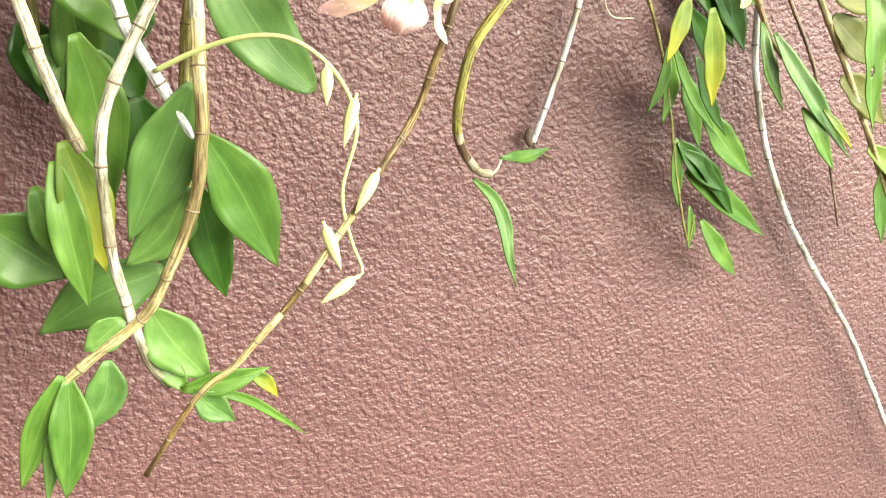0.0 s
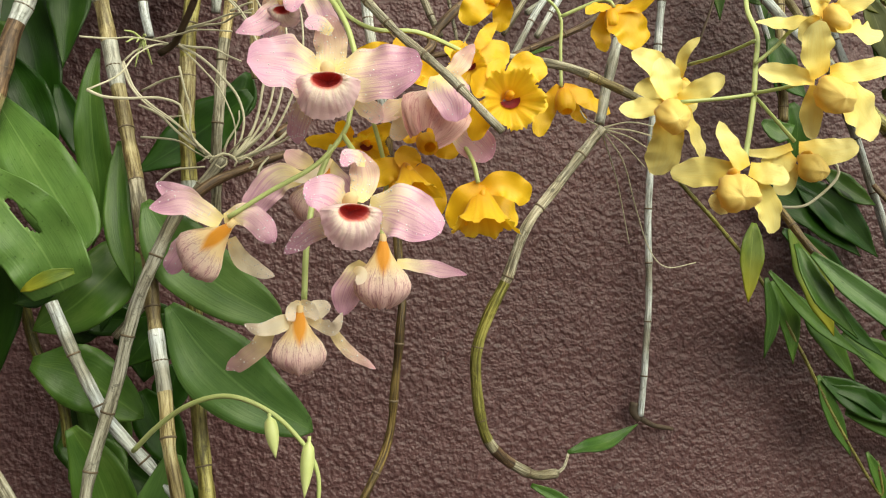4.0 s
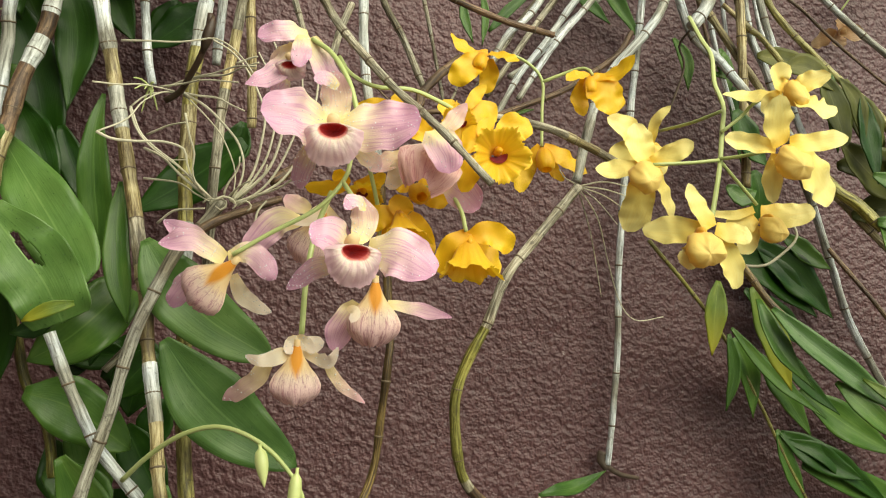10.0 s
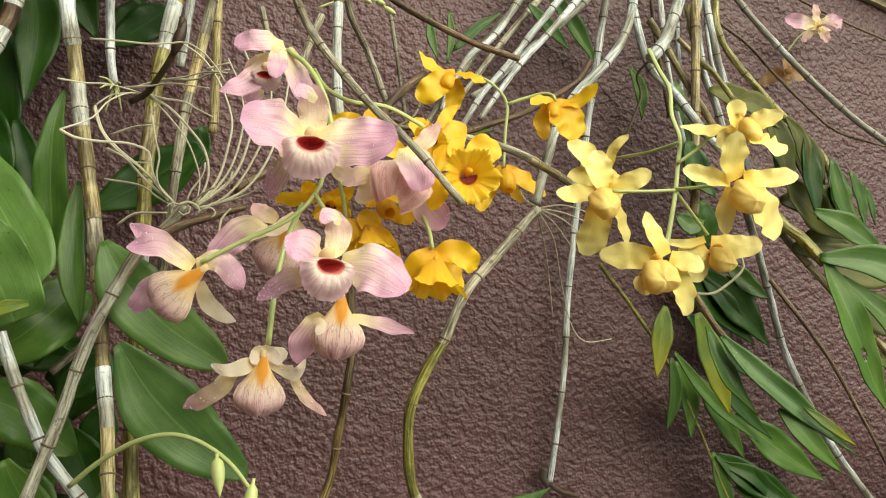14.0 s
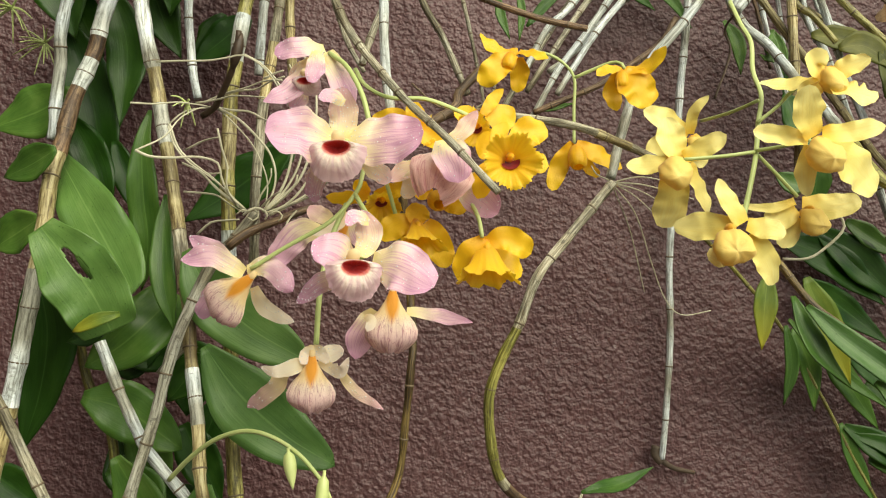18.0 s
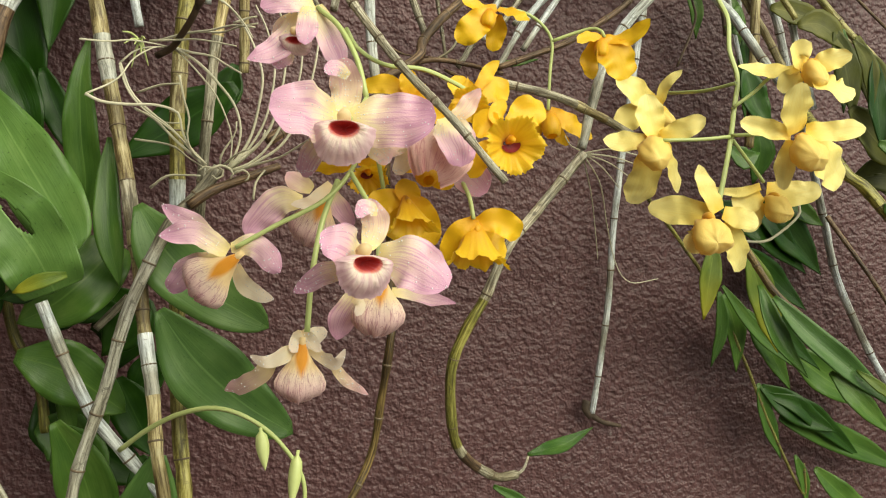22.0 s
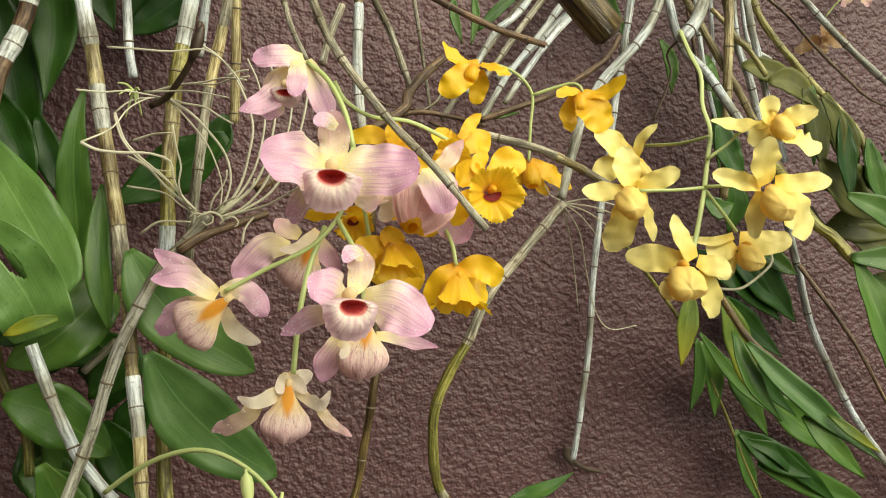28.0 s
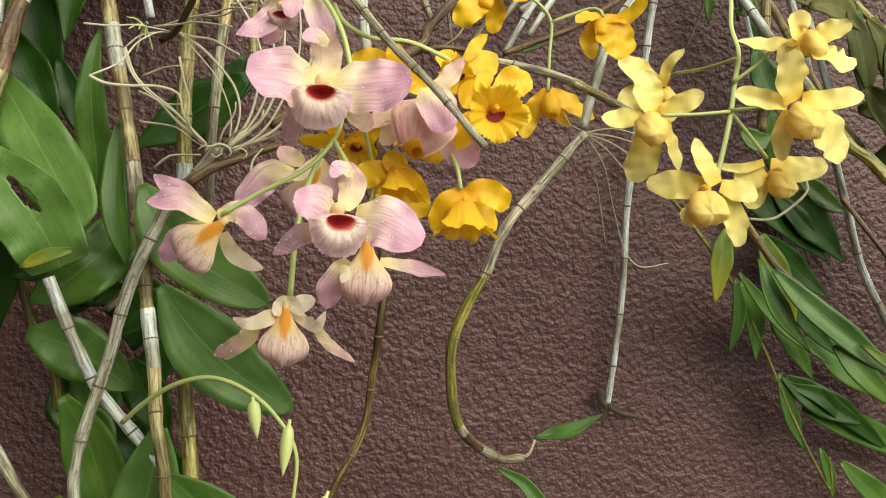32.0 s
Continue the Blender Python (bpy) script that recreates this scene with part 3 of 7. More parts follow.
# the west wall is added out of view to hold sky light off the left
for name, low, high in (("wall_north_low", (-4, 0, 0), (5, 0.2, 1.05)), ("wall_north_high", (-4, 0, 2.0), (5, 0.2, 2.9)),
                        ("wall_north_west", (-4, 0, 1.05), (-0.42, 0.2, 2.0)), ("wall_north_east", (0.92, 0, 1.05), (5, 0.2, 2.0)),
                        ("wall_west", (-1.1, -3.0, 0), (-0.9, 0.0, 2.9)), ("wall_north_core", (-0.42, 0.006, 1.05), (0.92, 0.2, 2.0))):
    tagged(part(name, box_mesh(name, low, high), STUCCO), "mauve brown stucco wall added round the view", "wall", kind="structure")
# unseen ground, coloured dark so that little light bounces up the wall
ground = part("ground", mesh_of("ground", [(-400, -400, 0), (400, -400, 0), (400, 400, 0), (-400, 400, 0)], [(0, 1, 2, 3)]), DARK_GROUND)
tagged(ground, "unseen ground before the wall, darkened to bounce little light", "ground", kind="structure")


def slab(name, outline, y0, y1, material, label, category):
    """A flat plate of the given outline in x and z, from depth y0 to y1."""
    n = len(outline)
    verts = [(x, y0, z) for x, z in outline] + [(x, y1, z) for x, z in outline]
    faces = [tuple(range(n)), tuple(range(2 * n - 1, n - 1, -1))] + [(i, n + i, n + (i + 1) % n, (i + 1) % n) for i in range(n)]
    return tagged(part(name, mesh_of(name, verts, faces, smooth=False), material), label, category, kind="structure")


slab("trim_cream", [(0.200, 1.876), (0.407, 1.840), (0.497, 1.822), (0.555, 1.808), (0.610, 1.797), (0.643, 1.754), (0.702, 1.685), (1.05, 1.40), (1.05, 2.1), (0.20, 2.1)],
     0.012, -0.003, CREAM, "cream painted plaster trim round the wall", "trim")
slab("trim_beam", [(0.388, 1.857), (0.428, 1.846), (0.479, 1.835), (0.528, 1.823), (0.591, 1.806), (0.628, 1.827), (0.570, 1.845), (0.506, 1.864), (0.459, 1.883)], -0.003, -0.013, CREAM_DIRTY, "stained cream painted beam end on the trim", "beam")


# ---- orchid flowers ----
LOOKS = {
    "pink": (PINK, PINK_PALE, "pink and cream"),
    "gold": (GOLD, GOLD, "golden yellow"),
    "yellow": (YELLOW, YELLOW, "pale butter yellow"),
    "brown": (BROWN_PETAL, BROWN_PETAL, "withered brown"),
}


def ring_mesh(name, rows, n):
    """Rings of n + 1 points, joined one to the next."""
    m = len(rows)
    verts = [p for row in rows for p in row]
    uvs = [(i / (m - 1), j / n) for i in range(m) for j in range(n + 1)]
    faces = [(i * (n + 1) + j, i * (n + 1) + j + 1, (i + 1) * (n + 1) + j + 1, (i + 1) * (n + 1) + j) for i in range(m - 1) for j in range(n)]
    return mesh_of(name, verts, faces, uvs)


FAN_AT = (0, 0.18, 0.37, 0.55, 0.69, 0.83, 0.94, 1.0)
FAN_HALF = (0.0016, 0.0035, 0.0064, 0.0106, 0.0125, 0.0120, 0.0092, 0.0050)


def fan_lip(s, seed):
    """A narrow channel along +z that opens into a rounded, bulging shell; +y is its outer face."""
    n, nv, rows = 22, 24, []
    for i in range(n + 1):
        u = i / n
        k = min(1, max(0, (u - 0.06) / 0.64))
        k = k ** 1.35 * (2 - k ** 1.35)
        w = float(np.interp(u, FAN_AT, FAN_HALF)) * s
        row = []
        for j in range(nv + 1):
            v = j / nv * 2 - 1
            th = v * radians(105 - 30 * k)
            rag = 1 + (0.015 * math.sin(j * 2.1 + seed) + 0.012 * math.sin(j * 5.3)) * (u > 0.9)
            row.append((w * math.sin(th), w * (0.85 - 0.52 * k) * math.cos(th) - 0.006 * s * max(0, u - 0.72) ** 2 / 0.078 * (0.4 + abs(v)) + 0.0005 * s * k * math.sin(5 * v + seed) + 0.00015 * s * k * math.sin(17 * v + 3 * u),
                        (0.0282 * u * rag - 0.0016 * k * v * v) * s))
        rows.append(row)
    return ring_mesh("lip", rows, nv)


def mouth_lip(s, seed):
    """A lip seen into: a dark slit of a throat, and round it a downy rim that hangs far lower than it rises."""
    n, rows = 96, []
    rng = random.Random(seed)
    for k, z in ((0.0, -0.0042), (0.45, -0.0038), (0.80, -0.0024), (0.96, -0.0002), (1.0, 0.0010)):
        rows.append([(0.0053 * s * k * math.cos(a), (0.0027 * math.sin(a) * k + 0.0004 * math.cos(2 * a)) * s, z * s) for a in np.linspace(0, 2 * math.pi, n + 1)])
    for i in range(1, 10):
        t, row = i / 9, []
        for j in range(n + 1):
            a = 2 * math.pi * j / n
            c, d = math.cos(a), math.sin(a)
            fray = 1 + (rng.uniform(-0.03, 0.03) + 0.025 * math.sin(3 * a + seed)) * (t > 0.85)
            out = (0.0119 * math.copysign(abs(c) ** (0.75 if d < 0 else 1), c) * (1 - 0.10 * max(0, d)) * fray, (0.0030 if d > 0 else 0.0142) * d * fray)
            z = 0.0010 + 0.0020 * (1 - 0.95 * max(0, d)) * math.sin(math.pi * min(1, t * 1.15)) - 0.0036 * t * t * (0.6 + 0.4 * abs(d)) + 0.0007 * t * noise.noise((c * 6, d * 6, t * 5 + seed)) + 0.0006 * noise.noise((c * 22, d * 22, t * 14 + seed))
            row.append((((1 - t) * 0.0053 * c + t * out[0]) * s, ((1 - t) * 0.0027 * d + t * out[1]) * s, z * s))
        rows.append(row)
    return ring_mesh("lip", rows, n)


def along(at, axis, face):
    """A pose whose +z runs along axis and whose +y looks as near as it can towards face."""
    z = Vector(axis).normalized()
    f = Vector(face)
    y = (f - z * f.dot(z)).normalized()
    m = Matrix((y.cross(z), y, z)).transposed().to_4x4()
    m.translation = at
    return m


def dew_mesh(root, rng, count):
    """Small flattened drops strewn over the petals of a flower."""
    spots = []
    for ob in root.children:
        me = ob.data
        for _ in range(count * 3):
            p = me.polygons[rng.randrange(len(me.polygons))]
            spots.append((p.center.copy(), p.normal.copy() * (1 if p.normal.y < 0 else -1), rng.uniform(0.00010, 0.00032)))
    bm = bmesh.new()
    for c, n, r in spots:
        bmesh.ops.create_icosphere(bm, subdivisions=1, radius=r, matrix=Matrix.Translation(c + n * r * 0.4))
    me = bpy.data.meshes.new("dew")
    bm.to_mesh(me)
    bm.free()
    return me


GROUPS = {"pink": "pink orchid flowers", "gold": "golden orchid flowers", "yellow": "pale yellow orchid flowers", "brown": "far orchid flowers"}
CAMPANULA = [(0.0014, -0.003), (0.0036, 0.0010), (0.0056, 0.0050), (0.0078, 0.0095), (0.0100, 0.0135), (0.0122, 0.0165), (0.0138, 0.0180), (0.0146, 0.0184)]
POUCH = [(0.0016, -0.002), (0.0046, 0.001), (0.0066, 0.006), (0.0072, 0.011), (0.0066, 0.015), (0.0052, 0.0175), (0.0036, 0.0180)]
TRUMPET = [(0.0012, -0.004), (0.0030, 0.0002), (0.0044, 0.0030), (0.0066, 0.0050), (0.0090, 0.0064), (0.0108, 0.0078), (0.0119, 0.0086), (0.0129, 0.0086)]


def add_lip(root, kind, style, at, front, up, s, rng):
    """The lip and the column of a flower, by the style of its lip."""
    lm = facing(at, front, up)
    if style == "mouth":
        part("lip", moved(mouth_lip(s, rng.randrange(9)), lm @ Matrix.Translation((0, -0.0005 * s, 0.0022 * s))), PINK_FACE, root, "pale downy lip round a dark red throat")
        col = tube("column", np.array([(0, 0.0032, -0.004), (0, 0.0042, -0.001), (0, 0.0046, 0.0012), (0, 0.0046, 0.0022)]) * s, np.array([0.0026, 0.0028, 0.0024, 0.0008]) * s, 14)
        part("column", moved(col, lm), CREAM_PETAL, root, "cream hood over the throat")
    elif style in ("fan", "pale_fan"):
        pose_of = along(at, front, (0, -1, 0.25))
        part("lip", moved(fan_lip(s, rng.uniform(0, 6)), pose_of), PALE_LIP if style == "pale_fan" else PINK_LIP, root, "finely veined mauve shell lip with an orange throat")
        col = tube("column", np.array([(0, 0.0, -0.003), (0, 0.0, 0.0), (0, 0.0, 0.004)]) * s, np.array([0.0014, 0.0016, 0.0012]) * s, 8)
        part("column", moved(col, pose_of), CREAM_PETAL, root)
    elif kind == "gold":
        prof = {"pouch": POUCH, "skirt": CAMPANULA, "face": TRUMPET}[style]
        me = revolved("lip", [(r * s, h * s) for r, h in prof], (0, 360), 84, (1, 0.62 if style == "skirt" else 0.95), 0.02 if style == "pouch" else 0.055, 5)
        wave = 0.0022 if style == "skirt" else 0.0012
        for v in me.vertices:
            a, far = math.atan2(v.co.y, v.co.x), min(1, math.hypot(v.co.x, v.co.y) / (0.012 * s))
            v.co.z += s * far ** 3 * (wave * math.sin(6 * a + 1) + 0.0008 * math.sin(13 * a) + 0.0004 * math.sin(29 * a))
            v.co.xy = v.co.xy * (1 + far ** 3 * 0.06 * math.sin(5 * a + 2))
        lip_ob = part("lip", moved(me, lm), GOLD_LIP, root, {"pouch": "golden hanging pouch of a lip", "skirt": "golden frilled bell of a lip", "face": "round golden fringed lip"}[style])
        if style == "face":
            spot = revolved("throat", [(0.0, 0.0010 * s), (0.0026 * s, 0.0012 * s), (0.0044 * s, 0.0034 * s)], (200, 380), 14, (1, 0.8))
            part("throat", moved(spot, lm), MAROON, lip_ob, "dark maroon throat spot")
        col = tube("column", np.array([(0, 0.001, 0.0), (0, 0.0022, 0.003), (0, 0.0020, 0.0055), (0, 0.0016, 0.0062)]) * s, np.array([0.0018, 0.0020, 0.0014, 0.0005]) * s, 8)
        part("column", moved(col, lm), GOLD, root)
    elif style == "ball":
        prof = [(0.0018, -0.006), (0.0054, -0.004), (0.0080, 0.0005), (0.0088, 0.0048), (0.0080, 0.0086), (0.0060, 0.0112), (0.0036, 0.0124), (0.0016, 0.0128), (0.0002, 0.0129)]
        me = revolved("lip", [(r * s, h * s) for r, h in prof], (0, 360), 48, (1, 0.94), 0.02, 4)
        seed = Vector((rng.uniform(0, 9), rng.uniform(0, 9), 0))
        for v in me.vertices:
            v.co += v.co.normalized() * s * (0.0013 * noise.noise(v.co * 380 + seed) + 0.0024 * noise.noise(v.co * 120 + seed))
            v.co.z -= max(0, v.co.y) * 0.45
        col = tube("column", np.array([(0, 0.005, -0.006), (0, 0.0062, -0.004), (0, 0.0072, -0.0012), (0, 0.0078, 0.0006)]) * s, np.array([0.0026, 0.0027, 0.0021, 0.0006]) * s, 10)
        part("column", moved(col, lm), YELLOW_THROAT, root, "deep yellow throat above the lip")
        part("lip", moved(me, lm), YELLOW_LIP, root, "soft downy pouch-shaped yellow lip")
    else:
        prof = [(0.001, 0.0), (0.004, 0.004), (0.005, 0.008)]
        part("lip", moved(revolved("lip", [(r * s, h * s) for r, h in prof], (0, 360), 16), lm), LOOKS[kind][0], root)


def rumple(me, at, rng, deep, fine):
    """Soft waves over a petal that grow with the distance from the flower's heart."""
    seed = Vector((rng.uniform(0, 9), rng.uniform(0, 9), rng.uniform(0, 9)))
    for v in me.vertices:
        far = min(1, (v.co - Vector(at)).length / 0.014)
        v.co += far * (Vector((0.25, -1, 0.25)) * deep * noise.noise(v.co * 80 + seed) + Vector((0.1, -1, 0.1)) * fine * noise.noise(v.co * 240 + seed))
        v.co += far * 0.0008 * noise.noise_vector(v.co * 130 + seed)


SHAPES = {"pink": (0.52, 0.46, 0.42, 0.20), "gold": (0.56, 0.44, 0.45, 0.26), "yellow": (0.54, 0.44, 0.62, 0.20)}


def bloom(kind, at, label, tepals, lip, dew=0):
    """One flower from the midribs of its tepals. tepals: (role, width, midrib from heart to tip, and, where it does not look forward, its face); lip: style, place, front, size."""
    petal_look, sepal_look, _ = LOOKS[kind]
    root = thing("orchid_flower", at, label, "flower", GROUPS[kind])
    rng = random.Random(int(abs(at[0] * 7919 + at[2] * 104729) * 1000) % 99991)
    peak, tip, base, ruffle = SHAPES[kind]
    for role, width, midrib, *face in tepals:
        mid, far = smooth_line(midrib, 0.0012, 30)
        n = len(mid)
        tan, _, _ = frames_along(mid)
        across = np.cross(tan, np.array(Vector(face[0] if face else (-0.05, -1, 0.12)).normalized()))
        across /= np.linalg.norm(across, axis=1)[:, None] + 1e-9
        normal = np.cross(across, tan)
        normal *= np.sign(normal[n // 2] @ np.array((0.0, -1.0, 0.1)))
        ang = np.linspace(0, 1, n)[:, None] * rng.uniform(-0.35, 0.35)
        across, normal = across * np.cos(ang) + normal * np.sin(ang), normal * np.cos(ang) - across * np.sin(ang)
        slim = width < 0.4 * far[-1]
        half = np.maximum(blade_width(n, base * (1.3 if slim else 1), peak, tip * (1.35 if slim else 1)) * width / 2, 0.0002)
        half = half * (1 + 0.05 * np.sin(np.linspace(0, 11, n) + rng.uniform(0, 6)))
        me = sheet(role, mid, across, normal, half, rng.uniform(-0.05, 0.22) if kind != "pink" else rng.uniform(-0.12, 0.14), ruffle, rng.uniform(0, 6), 12)
        rumple(me, at, rng, 0.0020 if kind == "gold" else 0.0013, 0.0004)
        part("sepal" if role == "sepal" else "petal", me, CREAM_PETAL if role == "cream_petal" else petal_look if role == "petal" else sepal_look, root)
    if dew:
        part("dew", dew_mesh(root, rng, dew), DEW, root, "tiny clear drops of water")
    style, place, front, size = lip
    add_lip(root, kind, style, place, front, (0, 0, 1), size, rng)
    return root


def flower(kind, at, front, up, size, tepals, label, lip=None, style=""):
    """A small far flower. tepals: (role, angle, length, width, lean, bend, cup) about its heart."""
    petal_look, sepal_look, _ = LOOKS[kind]
    m = facing(at, front, up)
    root = thing("orchid_flower", tuple(at), label, "flower", GROUPS[kind])
    rng = random.Random(int(abs(at[0] * 7919 + at[2] * 104729) * 1000) % 99991)
    for role, angle, length, width, lean, bend, cup in tepals:
        me = moved(petal_mesh(role, angle, length, width, bend, cup, 0.56, 0.42, 0.20 if width > 0.6 * length else 0.5, 0.2, rng.uniform(0, 6), 0.0010, rng.uniform(-0.5, 0.5), lean, 10, 18), m)
        rumple(me, at, rng, 0.0022, 0.0006)
        part("sepal" if role == "sepal" else "petal", me, petal_look if role == "petal" else sepal_look, root)
    add_lip(root, kind, style, lip or at, front, up, size, rng)
    return root


def bud(top, tip, r):
    """A slim closed bud, fat above and pointed below, on a short stalk."""
    top, tip = np.array(top), np.array(tip)
    u = np.linspace(0, 1, 12)
    line = top + (tip - top) * u[:, None]
    rad = r * np.maximum(np.sin(np.clip(u * 0.94 + 0.06, 0, 1) * math.pi) ** 0.8 * (1.12 - 0.45 * u), 0.05)
    rad[u < 0.18] = r * 0.24
    ob = part("orchid_bud", tube("orchid_bud", line, rad, 12), BUD)
    return tagged(ob, "pale green closed orchid bud on its stalk", "bud", "buds on the stalk")


def mount(at, half):
    """A rough lump of dark fern fibre on the wall, from which the canes hang."""
    bm = bmesh.new()
    bmesh.ops.create_icosphere(bm, subdivisions=5, radius=1)
    for v in bm.verts:
        k = 1 + 0.22 * noise.noise(v.co * 2.3) + 0.10 * noise.noise(v.co * 9) + 0.05 * noise.noise(v.co * 26)
        v.co = Vector((v.co.x * half[0], v.co.y * half[1], v.co.z * half[2])) * k + Vector(at)
    me = bpy.data.meshes.new("fern_mount")
    bm.to_mesh(me)
    bm.free()
    return tagged(part("fern_mount", me, BARK), "dark rough fern fibre mount fixed on the wall", "plant mount")


def tuft(at, n, reach, material, label, name="moss_tuft"):
    """A small spiky tuft of narrow blades."""
    rng = random.Random(int(abs(at[0] + at[2]) * 1e5) % 9973)
    root = thing(name, tuple(at), label, "small plant")
    for i in range(n):
        d = Vector((rng.uniform(-1, 1), rng.uniform(-0.9, 0.2), rng.uniform(-0.9, 0.6))).normalized() * reach * rng.uniform(0.6, 1.1)
        p = np.array(at)
        stalk([p, p + np.array(d) * 0.5 + (0, 0, 0.001), p + np.array(d) + (0, 0, -0.001)], 0.0008, material, parent=root, name="blade", r_end=0.0003, sides=5)
    return root


# ---- the plants ----

# pink and cream flowers
bloom('pink', (-0.0007, -0.2460, 1.5789), 'pink and cream orchid flower with a dark red throat',
      [('petal', 0.0237, [(-0.0024, -0.2450, 1.5789), (-0.0156, -0.2570, 1.5796), (-0.0294, -0.2640, 1.5790)], (0.4, -0.9, 0.15)),
       ('petal', 0.0234, [(0.0026, -0.2450, 1.5793), (0.0175, -0.2510, 1.5799), (0.0339, -0.2590, 1.5818)], (-0.15, -1, 0.1)),
       ('sepal', 0.0129, [(-0.0003, -0.2450, 1.5804), (0.0010, -0.2410, 1.5909), (-0.0007, -0.2430, 1.6035)]),
       ('petal', 0.0068, [(0.0009, -0.2450, 1.5962), (-0.0042, -0.2500, 1.5981), (-0.0089, -0.2530, 1.5950)]),
       ('petal', 0.0102, [(-0.0068, -0.2430, 1.5725), (-0.0113, -0.2350, 1.5650), (-0.0129, -0.2230, 1.5567)]),
       ('sepal', 0.0092, [(0.0087, -0.2430, 1.5721), (0.0155, -0.2400, 1.5683), (0.0209, -0.2340, 1.5646)])],
      ('mouth', (-0.0010, -0.2560, 1.5751), (-0.1, -1, 0.02), 1.00), dew=26)
bloom('pink', (0.0081, -0.2640, 1.5280), 'pink and cream orchid flower with a dark red throat',
      [('petal', 0.0184, [(0.0069, -0.2620, 1.5257), (-0.0008, -0.2720, 1.5310), (-0.0097, -0.2740, 1.5315)], (0.2, -1, 0.2)),
       ('petal', 0.0211, [(0.0142, -0.2620, 1.5275), (0.0242, -0.2720, 1.5264), (0.0377, -0.2780, 1.5182)]),
       ('sepal', 0.0109, [(0.0097, -0.2630, 1.5299), (0.0125, -0.2590, 1.5389), (0.0100, -0.2620, 1.5487)]),
       ('petal', 0.0063, [(0.0123, -0.2630, 1.5437), (0.0071, -0.2690, 1.5451), (0.0031, -0.2710, 1.5411)]),
       ('petal', 0.0087, [(0.0043, -0.2620, 1.5228), (-0.0058, -0.2600, 1.5193), (-0.0159, -0.2530, 1.5115)])],
      ('mouth', (0.0073, -0.2740, 1.5257), (0.24, -1, -0.02), 0.94), dew=20)
bloom('pink', (-0.0103, -0.2270, 1.4935), 'hanging pink and cream orchid flower with a veined lip',
      [('cream_petal', 0.0079, [(-0.0085, -0.2220, 1.4882), (-0.0034, -0.2150, 1.4902), (0.0023, -0.2110, 1.4918)]),
       ('cream_petal', 0.0063, [(-0.0116, -0.2320, 1.4882), (-0.0179, -0.2400, 1.4853), (-0.0248, -0.2450, 1.4838), (-0.0304, -0.2430, 1.4855)]),
       ('sepal', 0.0082, [(-0.0201, -0.2380, 1.4845), (-0.0295, -0.2290, 1.4728), (-0.0395, -0.2150, 1.4665)]),
       ('cream_petal', 0.0060, [(-0.0071, -0.2320, 1.4884), (-0.0015, -0.2400, 1.4843), (0.0031, -0.2470, 1.4847), (0.0053, -0.2480, 1.4899)]),
       ('sepal', 0.0050, [(0.0003, -0.2400, 1.4843), (0.0080, -0.2300, 1.4752), (0.0199, -0.2190, 1.4664)]),
       ('cream_petal', 0.0070, [(-0.0103, -0.2280, 1.4941), (-0.0119, -0.2350, 1.4909), (-0.0147, -0.2380, 1.4864)]),
       ('cream_petal', 0.0061, [(-0.0099, -0.2280, 1.4942), (-0.0071, -0.2350, 1.4906), (-0.0034, -0.2380, 1.4871)])],
      ('fan', (-0.0103, -0.2360, 1.4898), (0, 0, -1), 0.86), dew=6)
bloom('pink', (-0.0414, -0.2220, 1.5247), 'hanging pink and cream orchid flower with a veined lip',
      [('petal', 0.0093, [(-0.0425, -0.2200, 1.5258), (-0.0550, -0.2170, 1.5336), (-0.0691, -0.2070, 1.5421)]),
       ('petal', 0.0100, [(-0.0411, -0.2260, 1.5245), (-0.0546, -0.2290, 1.5312), (-0.0679, -0.2290, 1.5296)]),
       ('petal', 0.0104, [(-0.0400, -0.2250, 1.5263), (-0.0302, -0.2280, 1.5274), (-0.0198, -0.2260, 1.5176)]),
       ('cream_petal', 0.0074, [(-0.0377, -0.2180, 1.5189), (-0.0328, -0.2150, 1.5095), (-0.0213, -0.2040, 1.5044)]),
       ('petal', 0.0126, [(-0.0443, -0.2100, 1.5217), (-0.0569, -0.2070, 1.5143), (-0.0647, -0.2000, 1.5053)])],
      ('fan', (-0.0373, -0.2300, 1.5230), (-0.68, 0.34, -0.65), 0.96), dew=10)
bloom('pink', (-0.0010, -0.1890, 1.5530), 'hanging pink and cream orchid flower with a veined lip',
      [('petal', 0.0141, [(-0.0100, -0.1900, 1.5478), (-0.0220, -0.1900, 1.5456), (-0.0342, -0.1870, 1.5301)]),
       ('sepal', 0.0095, [(-0.0060, -0.1880, 1.5527), (-0.0132, -0.1850, 1.5567), (-0.0170, -0.1830, 1.5604)]),
       ('cream_petal', 0.0067, [(0.0018, -0.1920, 1.5562), (-0.0059, -0.1960, 1.5475), (-0.0153, -0.1970, 1.5454)]),
       ('petal', 0.0095, [(0.0010, -0.1880, 1.5550), (0.0073, -0.1860, 1.5448), (0.0139, -0.1830, 1.5378)])],
      ('fan', (0.0006, -0.1900, 1.5521), (-0.3, 0.16, -0.94), 0.95))
